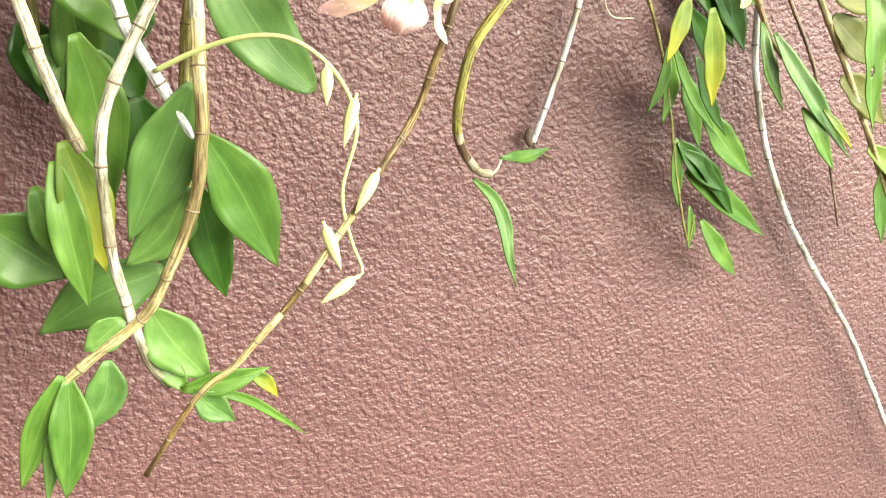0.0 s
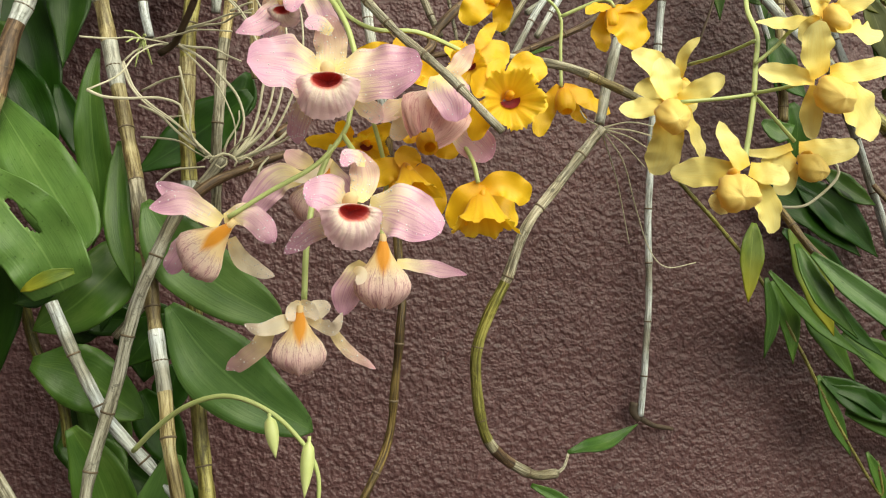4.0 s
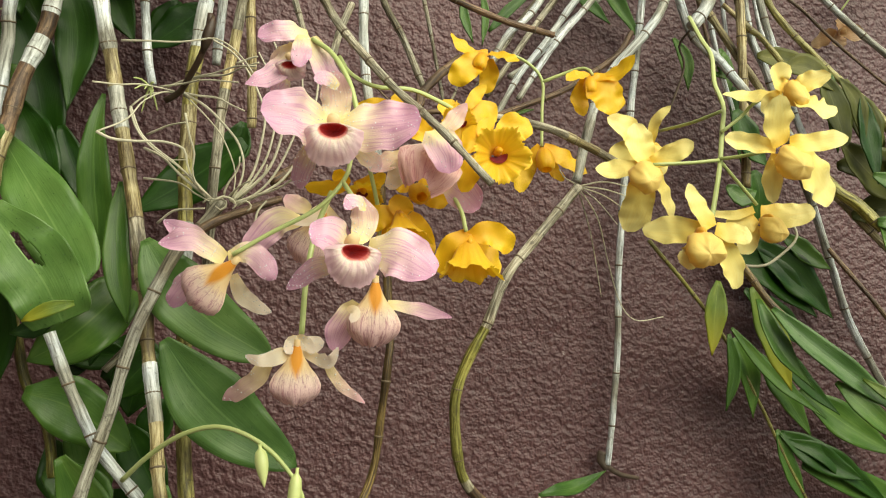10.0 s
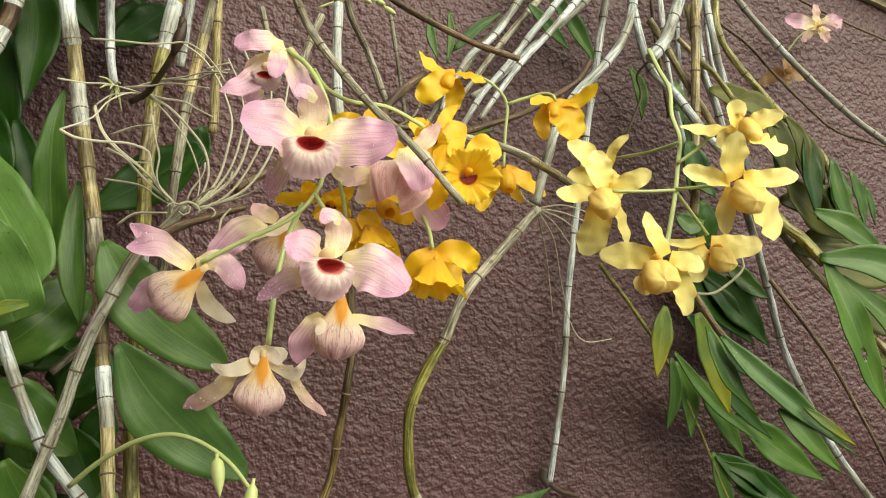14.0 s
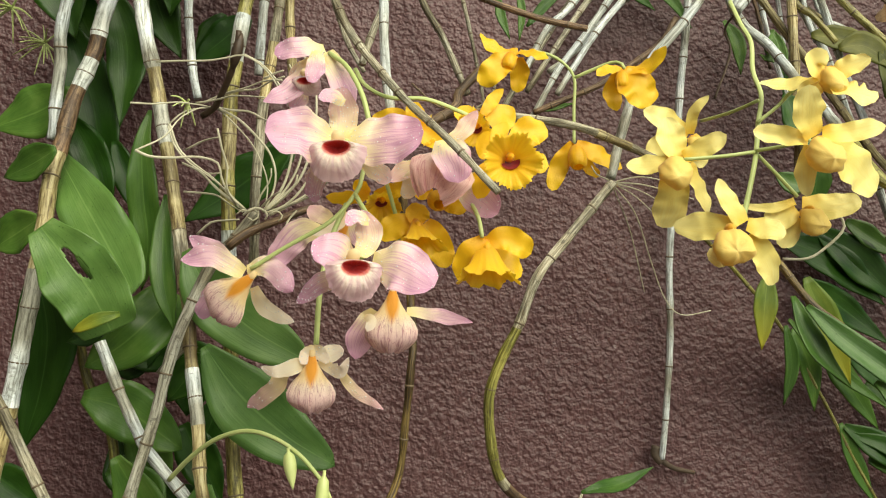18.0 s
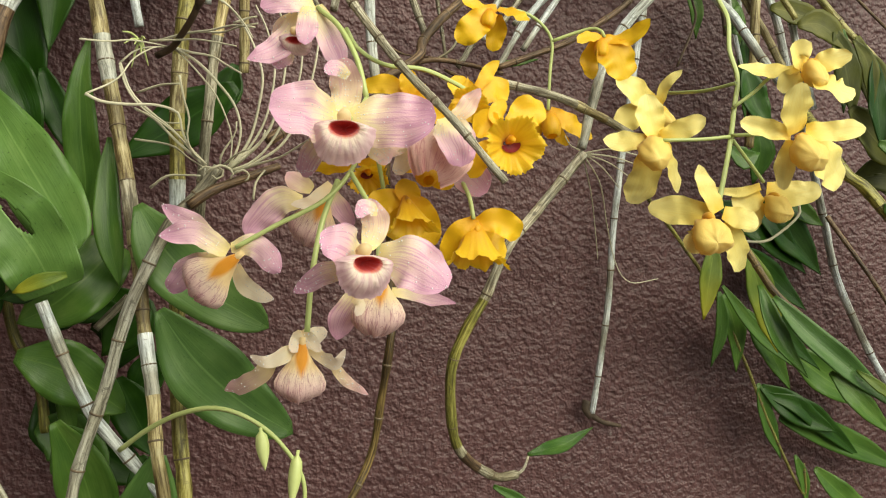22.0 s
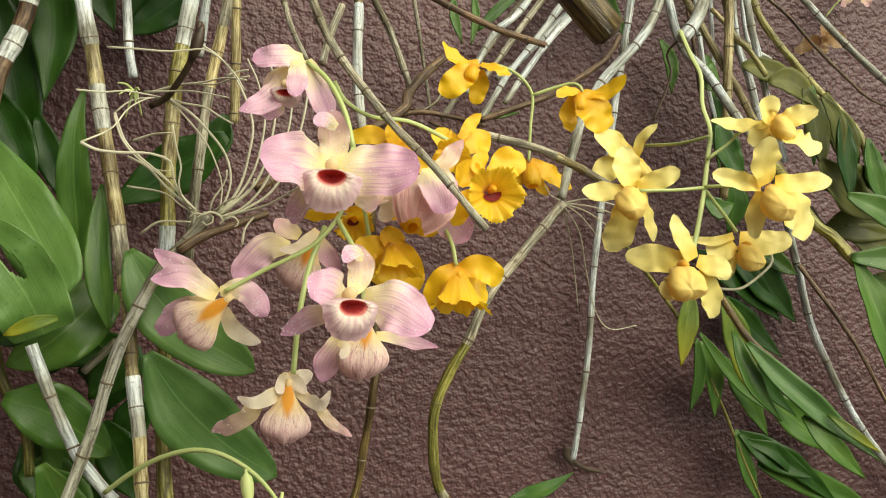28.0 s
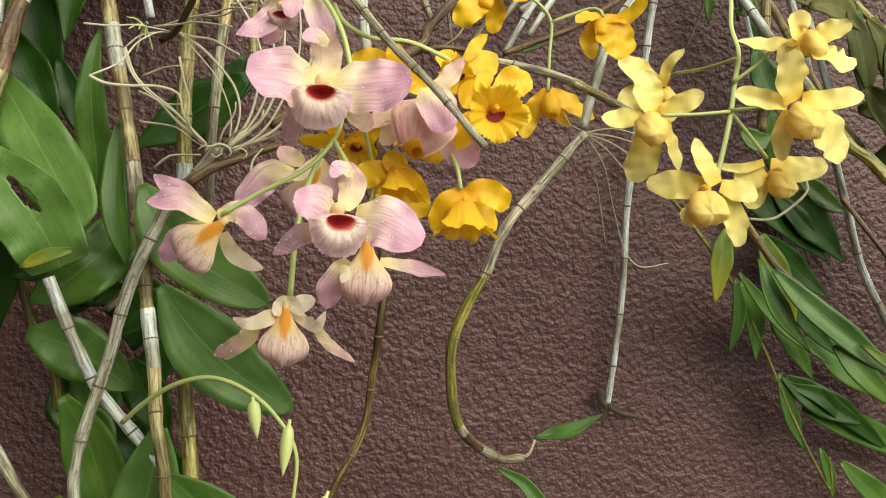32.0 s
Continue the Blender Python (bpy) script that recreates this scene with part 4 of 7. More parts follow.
bloom('pink', (-0.0130, -0.1980, 1.6328), 'pink orchid flower drooping from its green stalk',
      [('petal', 0.0113, [(-0.0108, -0.2000, 1.6333), (-0.0219, -0.2080, 1.6315), (-0.0336, -0.2060, 1.6285)], (-0.1, -1, 0.3)),
       ('petal', 0.0095, [(-0.0135, -0.2070, 1.6302), (-0.0140, -0.2140, 1.6201), (-0.0142, -0.2170, 1.6116)]),
       ('petal', 0.0125, [(-0.0102, -0.1960, 1.6330), (-0.0036, -0.2000, 1.6197), (0.0033, -0.2030, 1.6048)]),
       ('petal', 0.0117, [(-0.0161, -0.2000, 1.6277), (-0.0246, -0.2060, 1.6123), (-0.0378, -0.2070, 1.6050)]),
       ('petal', 0.0089, [(-0.0188, -0.1980, 1.6156), (-0.0226, -0.1970, 1.6096), (-0.0264, -0.1960, 1.6038)]),
       ('sepal', 0.0078, [(-0.0193, -0.1970, 1.6280), (-0.0236, -0.1980, 1.6221), (-0.0265, -0.1990, 1.6151)])],
      ('mouth', (-0.0184, -0.2100, 1.6161), (-0.3, -0.62, -0.62), 0.62), dew=16)
bloom('pink', (0.0224, -0.2120, 1.5114), 'hanging pink and cream orchid flower with a veined lip',
      [('petal', 0.0127, [(0.0161, -0.2100, 1.5097), (0.0097, -0.2060, 1.4987), (0.0068, -0.2040, 1.4875)]),
       ('cream_petal', 0.0049, [(0.0106, -0.2180, 1.5069), (0.0139, -0.2210, 1.5049), (0.0123, -0.2230, 1.5003)]),
       ('petal', 0.0065, [(0.0302, -0.2050, 1.5098), (0.0441, -0.2010, 1.5079), (0.0615, -0.1970, 1.5046)])],
      ('fan', (0.0235, -0.2120, 1.5186), (-0.02, -0.1, -1), 1.00))
bloom('pink', (0.0443, -0.2240, 1.5836), 'hanging pink and cream orchid flower with a veined lip',
      [('petal', 0.0170, [(0.0508, -0.2120, 1.5727), (0.0619, -0.2040, 1.5644), (0.0734, -0.1980, 1.5571)]),
       ('sepal', 0.0083, [(0.0452, -0.2260, 1.5832), (0.0527, -0.2260, 1.5897), (0.0596, -0.2260, 1.5995)]),
       ('cream_petal', 0.0095, [(0.0363, -0.2150, 1.5764), (0.0316, -0.2110, 1.5681), (0.0281, -0.2100, 1.5609)]),
       ('sepal', 0.0085, [(0.0352, -0.2130, 1.5777), (0.0269, -0.2120, 1.5734), (0.0205, -0.2120, 1.5687)]),
       ('petal', 0.0175, [(0.0443, -0.2280, 1.5854), (0.0478, -0.2360, 1.5756), (0.0508, -0.2360, 1.5647)])],
      ('pale_fan', (0.0510, -0.2060, 1.5866), (-0.29, -0.71, -0.65), 1.25), dew=12)

# golden flowers
bloom('gold', (0.0755, -0.2180, 1.5809), 'golden yellow orchid flower with a fringed lip and maroon throat',
      [('sepal', 0.0081, [(0.0725, -0.2180, 1.5839), (0.0707, -0.2150, 1.5904), (0.0752, -0.2120, 1.5982)]),
       ('petal', 0.0154, [(0.0766, -0.2180, 1.5842), (0.0850, -0.2140, 1.5927), (0.0937, -0.2110, 1.5943)]),
       ('petal', 0.0132, [(0.0713, -0.2160, 1.5815), (0.0657, -0.2130, 1.5861), (0.0606, -0.2120, 1.5893)]),
       ('sepal', 0.0111, [(0.0715, -0.2160, 1.5777), (0.0652, -0.2130, 1.5724), (0.0616, -0.2100, 1.5621)]),
       ('petal', 0.0113, [(0.0793, -0.2160, 1.5783), (0.0866, -0.2130, 1.5791), (0.0944, -0.2120, 1.5777)])],
      ('face', (0.0747, -0.2220, 1.5773), (0.02, -1, -0.12), 1.00))
bloom('gold', (0.0651, -0.2000, 1.5998), 'golden yellow orchid flower with a fringed lip and maroon throat',
      [('petal', 0.0138, [(0.0678, -0.2000, 1.6001), (0.0744, -0.1970, 1.6042), (0.0814, -0.1950, 1.6008)]),
       ('sepal', 0.0068, [(0.0639, -0.2010, 1.5991), (0.0560, -0.2020, 1.5952), (0.0524, -0.2020, 1.5881)]),
       ('sepal', 0.0064, [(0.0649, -0.2000, 1.6040), (0.0700, -0.1990, 1.6115), (0.0753, -0.1980, 1.6174)]),
       ('petal', 0.0116, [(0.0641, -0.1990, 1.6020), (0.0575, -0.1970, 1.6037), (0.0547, -0.1960, 1.6089)])],
      ('face', (0.0626, -0.2040, 1.5965), (-0.5, -0.8, -0.3), 0.66))
bloom('gold', (0.0931, -0.1180, 1.6615), 'golden yellow orchid flower hanging with its mouth down',
      [('petal', 0.0097, [(0.0951, -0.1180, 1.6617), (0.0833, -0.1170, 1.6619), (0.0732, -0.1140, 1.6729)], (0, -0.8, 0.6)),
       ('sepal', 0.0165, [(0.0920, -0.1220, 1.6592), (0.0813, -0.1250, 1.6493), (0.0733, -0.1220, 1.6397)]),
       ('sepal', 0.0117, [(0.0956, -0.1180, 1.6586), (0.0968, -0.1140, 1.6493), (0.0956, -0.1120, 1.6389)]),
       ('petal', 0.0083, [(0.0953, -0.1200, 1.6613), (0.1026, -0.1250, 1.6585), (0.1102, -0.1300, 1.6538)], (0, -0.8, 0.6))],
      ('pouch', (0.0906, -0.1210, 1.6593), (-0.25, -0.35, -0.9), 0.60))
bloom('gold', (0.1540, -0.1310, 1.6500), 'golden yellow orchid flower hanging with its mouth down',
      [('petal', 0.0103, [(0.1524, -0.1310, 1.6486), (0.1650, -0.1390, 1.6496), (0.1724, -0.1480, 1.6580)], (0, -0.8, 0.6)),
       ('petal', 0.0077, [(0.1527, -0.1310, 1.6499), (0.1440, -0.1330, 1.6486), (0.1376, -0.1340, 1.6446)], (0, -0.8, 0.6)),
       ('sepal', 0.0111, [(0.1512, -0.1280, 1.6484), (0.1485, -0.1250, 1.6384), (0.1516, -0.1230, 1.6268)]),
       ('sepal', 0.0212, [(0.1524, -0.1340, 1.6474), (0.1594, -0.1380, 1.6379), (0.1671, -0.1370, 1.6274)])],
      ('pouch', (0.1525, -0.1310, 1.6480), (-0.05, -0.3, -0.95), 0.58))
bloom('gold', (0.1274, -0.1210, 1.6075), 'golden yellow orchid flower hanging with its mouth down',
      [('sepal', 0.0122, [(0.1271, -0.1210, 1.6081), (0.1203, -0.1190, 1.5975), (0.1149, -0.1180, 1.5812)]),
       ('petal', 0.0110, [(0.1284, -0.1210, 1.6076), (0.1395, -0.1210, 1.6027), (0.1560, -0.1180, 1.5946)]),
       ('petal', 0.0098, [(0.1280, -0.1190, 1.6078), (0.1338, -0.1150, 1.5996), (0.1438, -0.1120, 1.5909)])],
      ('pouch', (0.1279, -0.1230, 1.6054), (0.02, -0.45, -0.9), 0.76))
bloom('gold', (0.0655, -0.2050, 1.5430), 'golden yellow orchid flower hanging with its mouth down',
      [('petal', 0.0112, [(0.0649, -0.2080, 1.5435), (0.0583, -0.2080, 1.5371), (0.0554, -0.2010, 1.5241)]),
       ('petal', 0.0128, [(0.0662, -0.2060, 1.5420), (0.0767, -0.2080, 1.5437), (0.0882, -0.2040, 1.5370)]),
       ('sepal', 0.0132, [(0.0696, -0.1990, 1.5408), (0.0788, -0.1960, 1.5333), (0.0859, -0.1940, 1.5275)])],
      ('skirt', (0.0664, -0.2050, 1.5420), (0.02, -0.35, -1), 1.00))
bloom('gold', (0.0348, -0.2050, 1.5517), 'golden yellow orchid flower with a fringed lip and maroon throat',
      [('petal', 0.0117, [(0.0340, -0.2050, 1.5516), (0.0261, -0.2020, 1.5499), (0.0169, -0.2000, 1.5438)]),
       ('sepal', 0.0122, [(0.0340, -0.2060, 1.5498), (0.0345, -0.2060, 1.5544), (0.0373, -0.2060, 1.5586)]),
       ('petal', 0.0124, [(0.0383, -0.2020, 1.5512), (0.0449, -0.1990, 1.5433), (0.0482, -0.1960, 1.5300)]),
       ('sepal', 0.0093, [(0.0336, -0.2000, 1.5478), (0.0291, -0.1980, 1.5412), (0.0330, -0.1960, 1.5323)])],
      ('skirt', (0.0339, -0.2070, 1.5503), (0.16, -0.6, -0.9), 0.80))
bloom('gold', (0.0335, -0.2020, 1.5983), 'golden yellow orchid flower with a fringed lip and maroon throat',
      [('petal', 0.0088, [(0.0334, -0.2020, 1.5994), (0.0232, -0.2010, 1.6016), (0.0121, -0.2000, 1.5990)]),
       ('sepal', 0.0093, [(0.0334, -0.2030, 1.5967), (0.0325, -0.2040, 1.6021), (0.0301, -0.2040, 1.6075)]),
       ('petal', 0.0118, [(0.0345, -0.2020, 1.5977), (0.0412, -0.2040, 1.5921), (0.0493, -0.2040, 1.5872)])],
      ('face', (0.0363, -0.1980, 1.5939), (0.1, -0.8, 0.2), 0.60))
flower('gold', (0.0129, -0.1900, 1.5661), (0.2, -0.7, -0.6), (0, 0.3, 1), 0.7, [('petal', -157.3, 0.0209, 0.0105, -2.7, -0.2, 0.2), ('sepal', 169.3, 0.0094, 0.0094, -37.3, 0.2, 0.2), ('petal', 24.2, 0.0165, 0.0105, 3.5, -0.2, 0.2)],
       'golden yellow orchid flower with a fringed lip and maroon throat', lip=(0.0170, -0.1930, 1.5626), style='face')
flower('gold', (0.0436, -0.1900, 1.5658), (0.1, -1, -0.5), (0, 0, 1), 0.7, [('petal', -16.8, 0.0156, 0.0107, 19.8, -0.2, 0.2), ('sepal', 160.3, 0.0100, 0.0107, -21.0, 0.2, 0.2), ('sepal', 30.2, 0.0132, 0.0107, -34.2, 0.2, 0.2)],
       'golden yellow orchid flower hanging with its mouth down', style='pouch')

# pale yellow flowers
bloom('yellow', (0.1761, -0.1580, 1.5936), 'pale butter yellow orchid flower with a downy pouched lip',
      [('sepal', 0.0161, [(0.1761, -0.1580, 1.5936), (0.1720, -0.1570, 1.6034), (0.1691, -0.1560, 1.6160)]),
       ('petal', 0.0111, [(0.1723, -0.1580, 1.5909), (0.1617, -0.1540, 1.5910), (0.1494, -0.1490, 1.5910)]),
       ('petal', 0.0117, [(0.1777, -0.1600, 1.5941), (0.1870, -0.1660, 1.5986), (0.1961, -0.1720, 1.6041)]),
       ('sepal', 0.0201, [(0.1735, -0.1560, 1.5850), (0.1751, -0.1480, 1.5720), (0.1726, -0.1400, 1.5583)]),
       ('sepal', 0.0113, [(0.1811, -0.1560, 1.5904), (0.1872, -0.1540, 1.5803), (0.1952, -0.1500, 1.5664)], (0.5, -1, 0.1))],
      ('ball', (0.1710, -0.1640, 1.5852), (-0.05, -1, -0.35), 0.94))
bloom('yellow', (0.1988, -0.1100, 1.6181), 'pale butter yellow orchid flower with a downy pouched lip',
      [('petal', 0.0150, [(0.1981, -0.1100, 1.6174), (0.1847, -0.1100, 1.6256), (0.1707, -0.1120, 1.6314)]),
       ('sepal', 0.0068, [(0.1986, -0.1120, 1.6179), (0.1980, -0.1200, 1.6288), (0.2048, -0.1270, 1.6380)]),
       ('sepal', 0.0158, [(0.1951, -0.1080, 1.6160), (0.1843, -0.1060, 1.6113), (0.1759, -0.1050, 1.6026)]),
       ('sepal', 0.0110, [(0.2003, -0.1100, 1.6172), (0.2049, -0.1120, 1.6090), (0.2042, -0.1120, 1.5975)])],
      ('ball', (0.1999, -0.1150, 1.6103), (0.4, -0.9, -0.4), 0.66))
bloom('yellow', (0.2425, -0.1860, 1.6326), 'pale butter yellow orchid flower with a downy pouched lip',
      [('petal', 0.0128, [(0.2409, -0.1850, 1.6314), (0.2322, -0.1730, 1.6313), (0.2174, -0.1640, 1.6346)], (0, -0.8, 0.5)),
       ('sepal', 0.0125, [(0.2418, -0.1870, 1.6327), (0.2353, -0.1900, 1.6383), (0.2403, -0.1920, 1.6443)]),
       ('petal', 0.0133, [(0.2445, -0.1880, 1.6328), (0.2519, -0.1940, 1.6363), (0.2594, -0.1990, 1.6392)], (0, -0.8, 0.5)),
       ('sepal', 0.0206, [(0.2434, -0.1900, 1.6297), (0.2512, -0.1980, 1.6228), (0.2619, -0.2010, 1.6182)], (0.1, -0.7, 0.7)),
       ('sepal', 0.0120, [(0.2415, -0.1840, 1.6305), (0.2358, -0.1830, 1.6253), (0.2328, -0.1820, 1.6192)])],
      ('ball', (0.2418, -0.1930, 1.6294), (0.3, -0.8, -0.5), 0.72))
bloom('yellow', (0.2239, -0.2110, 1.5958), 'pale butter yellow orchid flower with a downy pouched lip',
      [('sepal', 0.0156, [(0.2230, -0.2120, 1.5956), (0.2174, -0.2180, 1.6061), (0.2143, -0.2240, 1.6172)]),
       ('petal', 0.0105, [(0.2209, -0.2100, 1.5945), (0.2091, -0.2080, 1.5965), (0.1963, -0.2050, 1.5994)]),
       ('petal', 0.0112, [(0.2257, -0.2140, 1.5962), (0.2384, -0.2200, 1.5967), (0.2511, -0.2250, 1.5991)]),
       ('sepal', 0.0106, [(0.2232, -0.2080, 1.5921), (0.2216, -0.2060, 1.5814), (0.2230, -0.2040, 1.5681)], (-0.5, -1, 0.1)),
       ('sepal', 0.0215, [(0.2317, -0.2080, 1.5910), (0.2491, -0.2000, 1.5843), (0.2668, -0.1880, 1.5743)])],
      ('ball', (0.2232, -0.2170, 1.5859), (0.05, -1, -0.35), 0.96))
bloom('yellow', (0.1973, -0.1900, 1.5542), 'pale butter yellow orchid flower with a downy pouched lip',
      [('sepal', 0.0094, [(0.1966, -0.1900, 1.5559), (0.1908, -0.1880, 1.5659), (0.1856, -0.1870, 1.5788)]),
       ('petal', 0.0149, [(0.1934, -0.1880, 1.5540), (0.1819, -0.1780, 1.5551), (0.1699, -0.1660, 1.5561)]),
       ('sepal', 0.0122, [(0.1890, -0.1900, 1.5469), (0.1842, -0.1900, 1.5398), (0.1777, -0.1900, 1.5401)]),
       ('sepal', 0.0132, [(0.1984, -0.1920, 1.5497), (0.2081, -0.1880, 1.5396), (0.2148, -0.1830, 1.5257)]),
       ('petal', 0.0112, [(0.1981, -0.1920, 1.5554), (0.2079, -0.1950, 1.5526), (0.2162, -0.1960, 1.5508)])],
      ('ball', (0.1873, -0.1980, 1.5447), (-0.15, -1, -0.4), 1.04))
bloom('yellow', (0.2400, -0.1600, 1.5713), 'pale butter yellow orchid flower with a downy pouched lip',
      [('petal', 0.0145, [(0.2421, -0.1600, 1.5705), (0.2573, -0.1630, 1.5695), (0.2723, -0.1660, 1.5726)]),
       ('sepal', 0.0135, [(0.2388, -0.1600, 1.5684), (0.2295, -0.1600, 1.5622), (0.2209, -0.1600, 1.5642)]),
       ('petal', 0.0054, [(0.2382, -0.1600, 1.5721), (0.2240, -0.1620, 1.5677), (0.2067, -0.1630, 1.5684)]),
       ('sepal', 0.0116, [(0.2390, -0.1600, 1.5640), (0.2347, -0.1600, 1.5554), (0.2304, -0.1600, 1.5468)])],
      ('ball', (0.2432, -0.1670, 1.5611), (0.2, -1, -0.4), 0.84))

# canes on the wall
main_cane = cane([(-0.1560, -0.0700, 1.8300), (-0.1375, -0.0860, 1.7400), (-0.1218, -0.0930, 1.6715), (-0.1152, -0.0920, 1.6429), (-0.1056, -0.0990, 1.6015), (-0.0974, -0.1110, 1.5712), (-0.0904, -0.1220, 1.5408), (-0.0837, -0.1310, 1.5074), (-0.0777, -0.1410, 1.4747), (-0.0727, -0.1500, 1.4478), (-0.0690, -0.1570, 1.4241), (-0.0639, -0.1600, 1.4023), (-0.0618, -0.1600, 1.3753), (-0.0640, -0.1580, 1.3463), (-0.0726, -0.1500, 1.3076), (-0.0948, -0.1450, 1.2777), (-0.1052, -0.1430, 1.2637)], 0.0049, 'tan', 'olive yellow jointed orchid cane with white papery sheaths', [(0.06, 0.308, 'white'), (0.347, 0.39, 'white'), (0.486, 0.529, 'grey'), (0.618, 0.665, 'white')], r_end=0.0026)
left_cane = cane([(-0.0875, -0.0600, 1.8061), (-0.1418, -0.0850, 1.7041), (-0.1527, -0.0900, 1.6602), (-0.1621, -0.0950, 1.6261), (-0.1674, -0.1050, 1.5829), (-0.1683, -0.1150, 1.5358), (-0.1745, -0.1150, 1.4930), (-0.1823, -0.1150, 1.4446), (-0.1901, -0.1150, 1.4029)], 0.0045, 'tan', 'tan and brown jointed orchid cane that turns white below', [(0.1, 0.364, 'white'), (0.364, 0.4, 'brown'), (0.4, 0.441, 'white'), (0.441, 0.536, 'brown'), (0.698, 0.877, 'white')])
cane([(-0.1651, -0.1800, 1.4747), (-0.1567, -0.1800, 1.4592), (-0.1479, -0.1800, 1.4431), (-0.1394, -0.1800, 1.4272), (-0.1261, -0.1800, 1.4021), (-0.1162, -0.1800, 1.3874)], 0.0027, 'grey', 'weathered grey jointed orchid cane low on the wall', [])
far_left_cane = cane([(-0.1500, -0.0500, 1.8025), (-0.1698, -0.0900, 1.6893), (-0.1716, -0.0900, 1.6483), (-0.1731, -0.0900, 1.6080)], 0.0036, 'white', 'papery white jointed orchid cane hanging on the wall', [])
cane([(-0.1143, -0.0400, 1.8115), (-0.1059, -0.0600, 1.7099), (-0.1038, -0.0600, 1.6816), (-0.1018, -0.0600, 1.6606), (-0.0978, -0.0600, 1.6426)], 0.0027, 'white', 'papery white jointed orchid cane hanging on the wall', [])
second_cane = cane([(-0.0404, -0.0500, 1.8318), (-0.0639, -0.0850, 1.7059), (-0.0704, -0.0900, 1.6562), (-0.0723, -0.0900, 1.6164), (-0.0716, -0.0900, 1.5678), (-0.0687, -0.0900, 1.5045), (-0.0652, -0.0900, 1.4428), (-0.0586, -0.1000, 1.3892), (-0.0516, -0.1000, 1.3334)], 0.0042, 'olive', 'olive yellow jointed orchid cane with white papery sheaths', [(0.3, 0.36, 'white'), (0.43, 0.49, 'tan'), (0.56, 0.6, 'white')])
cane([(-0.0561, -0.0300, 1.8225), (-0.0592, -0.0500, 1.7168), (-0.0618, -0.0500, 1.6620)], 0.003, 'white', 'papery white jointed orchid cane hanging on the wall', [])
cane([(-0.0364, -0.0500, 1.8128), (-0.0455, -0.0800, 1.7057), (-0.0509, -0.0800, 1.6603), (-0.0555, -0.0800, 1.6194), (-0.0575, -0.0800, 1.5760), (-0.0596, -0.0600, 1.5315)], 0.0031, 'grey', 'weathered grey jointed orchid cane hanging on the wall', [(0.5, 0.62, 'tan')])
cane([(-0.0414, -0.0300, 1.8239), (-0.0433, -0.0500, 1.7178), (-0.0406, -0.0500, 1.6666), (-0.0386, -0.0450, 1.6246)], 0.003, 'tan', 'tan jointed orchid cane hanging behind the others', [])
branch_cane = cane([(-0.0485, -0.1410, 1.5622), (-0.0575, -0.1445, 1.5480), (-0.0686, -0.1480, 1.5346), (-0.0807, -0.1500, 1.5066), (-0.0886, -0.1510, 1.4795), (-0.0941, -0.1510, 1.4556), (-0.1049, -0.1520, 1.4143), (-0.1056, -0.1520, 1.3855), (-0.0976, -0.1500, 1.3483), (-0.0839, -0.1460, 1.3112), (-0.0659, -0.1420, 1.2773), (-0.0533, -0.1400, 1.2636)], 0.0032, 'pale', 'weathered pale grey jointed branch cane below the air roots', [], r_end=0.0026)
cross_cane = cane([(-0.1270, -0.1380, 1.4929), (-0.1155, -0.1390, 1.4655), (-0.1041, -0.1390, 1.4437), (-0.1001, -0.1400, 1.4372), (-0.0808, -0.1400, 1.4148), (-0.0609, -0.1400, 1.3921)], 0.003, 'white', 'pale dry cane crossing the branch', [])
cane([(-0.0938, -0.0800, 1.4913), (-0.1100, -0.0800, 1.4726)], 0.0022, 'grey', 'short broken grey cane stub', [])
cane([(0.0194, -0.1200, 1.7777), (0.0168, -0.1650, 1.6755), (0.0191, -0.1700, 1.6298), (0.0290, -0.1790, 1.5631), (0.0337, -0.1880, 1.5006), (0.0329, -0.1905, 1.4827), (0.0312, -0.1885, 1.4586), (0.0282, -0.1860, 1.4315), (0.0165, -0.1900, 1.4051), (-0.0070, -0.1930, 1.3515), (-0.0335, -0.1900, 1.3022), (-0.0495, -0.1850, 1.2793), (-0.0663, -0.1800, 1.2338)], 0.0026, 'dark', 'dark olive orchid cane that turns pale with brown joints', [(0.2, 0.36, 'white'), (0.72, 0.79, 'tan'), (0.82, 0.93, 'tan')], r_end=0.0014, gap=0.03)
cane([(-0.0226, -0.1600, 1.7111), (-0.0082, -0.1900, 1.6639), (0.0011, -0.2000, 1.6415), (0.0139, -0.2120, 1.6222), (0.0270, -0.2250, 1.6036), (0.0462, -0.2400, 1.5822), (0.0666, -0.2490, 1.5592)], 0.0024, 'grey', 'bare grey cane above the pink flower', [], r_end=0.0016, gap=0.02)
cane([(0.0159, -0.1000, 1.6896), (0.0094, -0.1100, 1.6671), (0.0054, -0.1200, 1.6506)], 0.0022, 'grey', 'short bare grey dry twig', [])
cane([(0.0347, -0.0200, 1.7995), (0.0408, -0.0250, 1.7332), (0.0583, -0.0250, 1.6986), (0.0750, -0.0300, 1.6589)], 0.0024, 'grey', 'weathered grey jointed orchid cane hanging on the wall', [])
cane([(0.0833, -0.1350, 1.6193), (0.0982, -0.1450, 1.6163), (0.1220, -0.1500, 1.6114), (0.1466, -0.1400, 1.6061), (0.1744, -0.1300, 1.5976)], 0.0023, 'grey', 'grey olive jointed cane behind the golden flowers', [(0.55, 0.8, 'tan')])
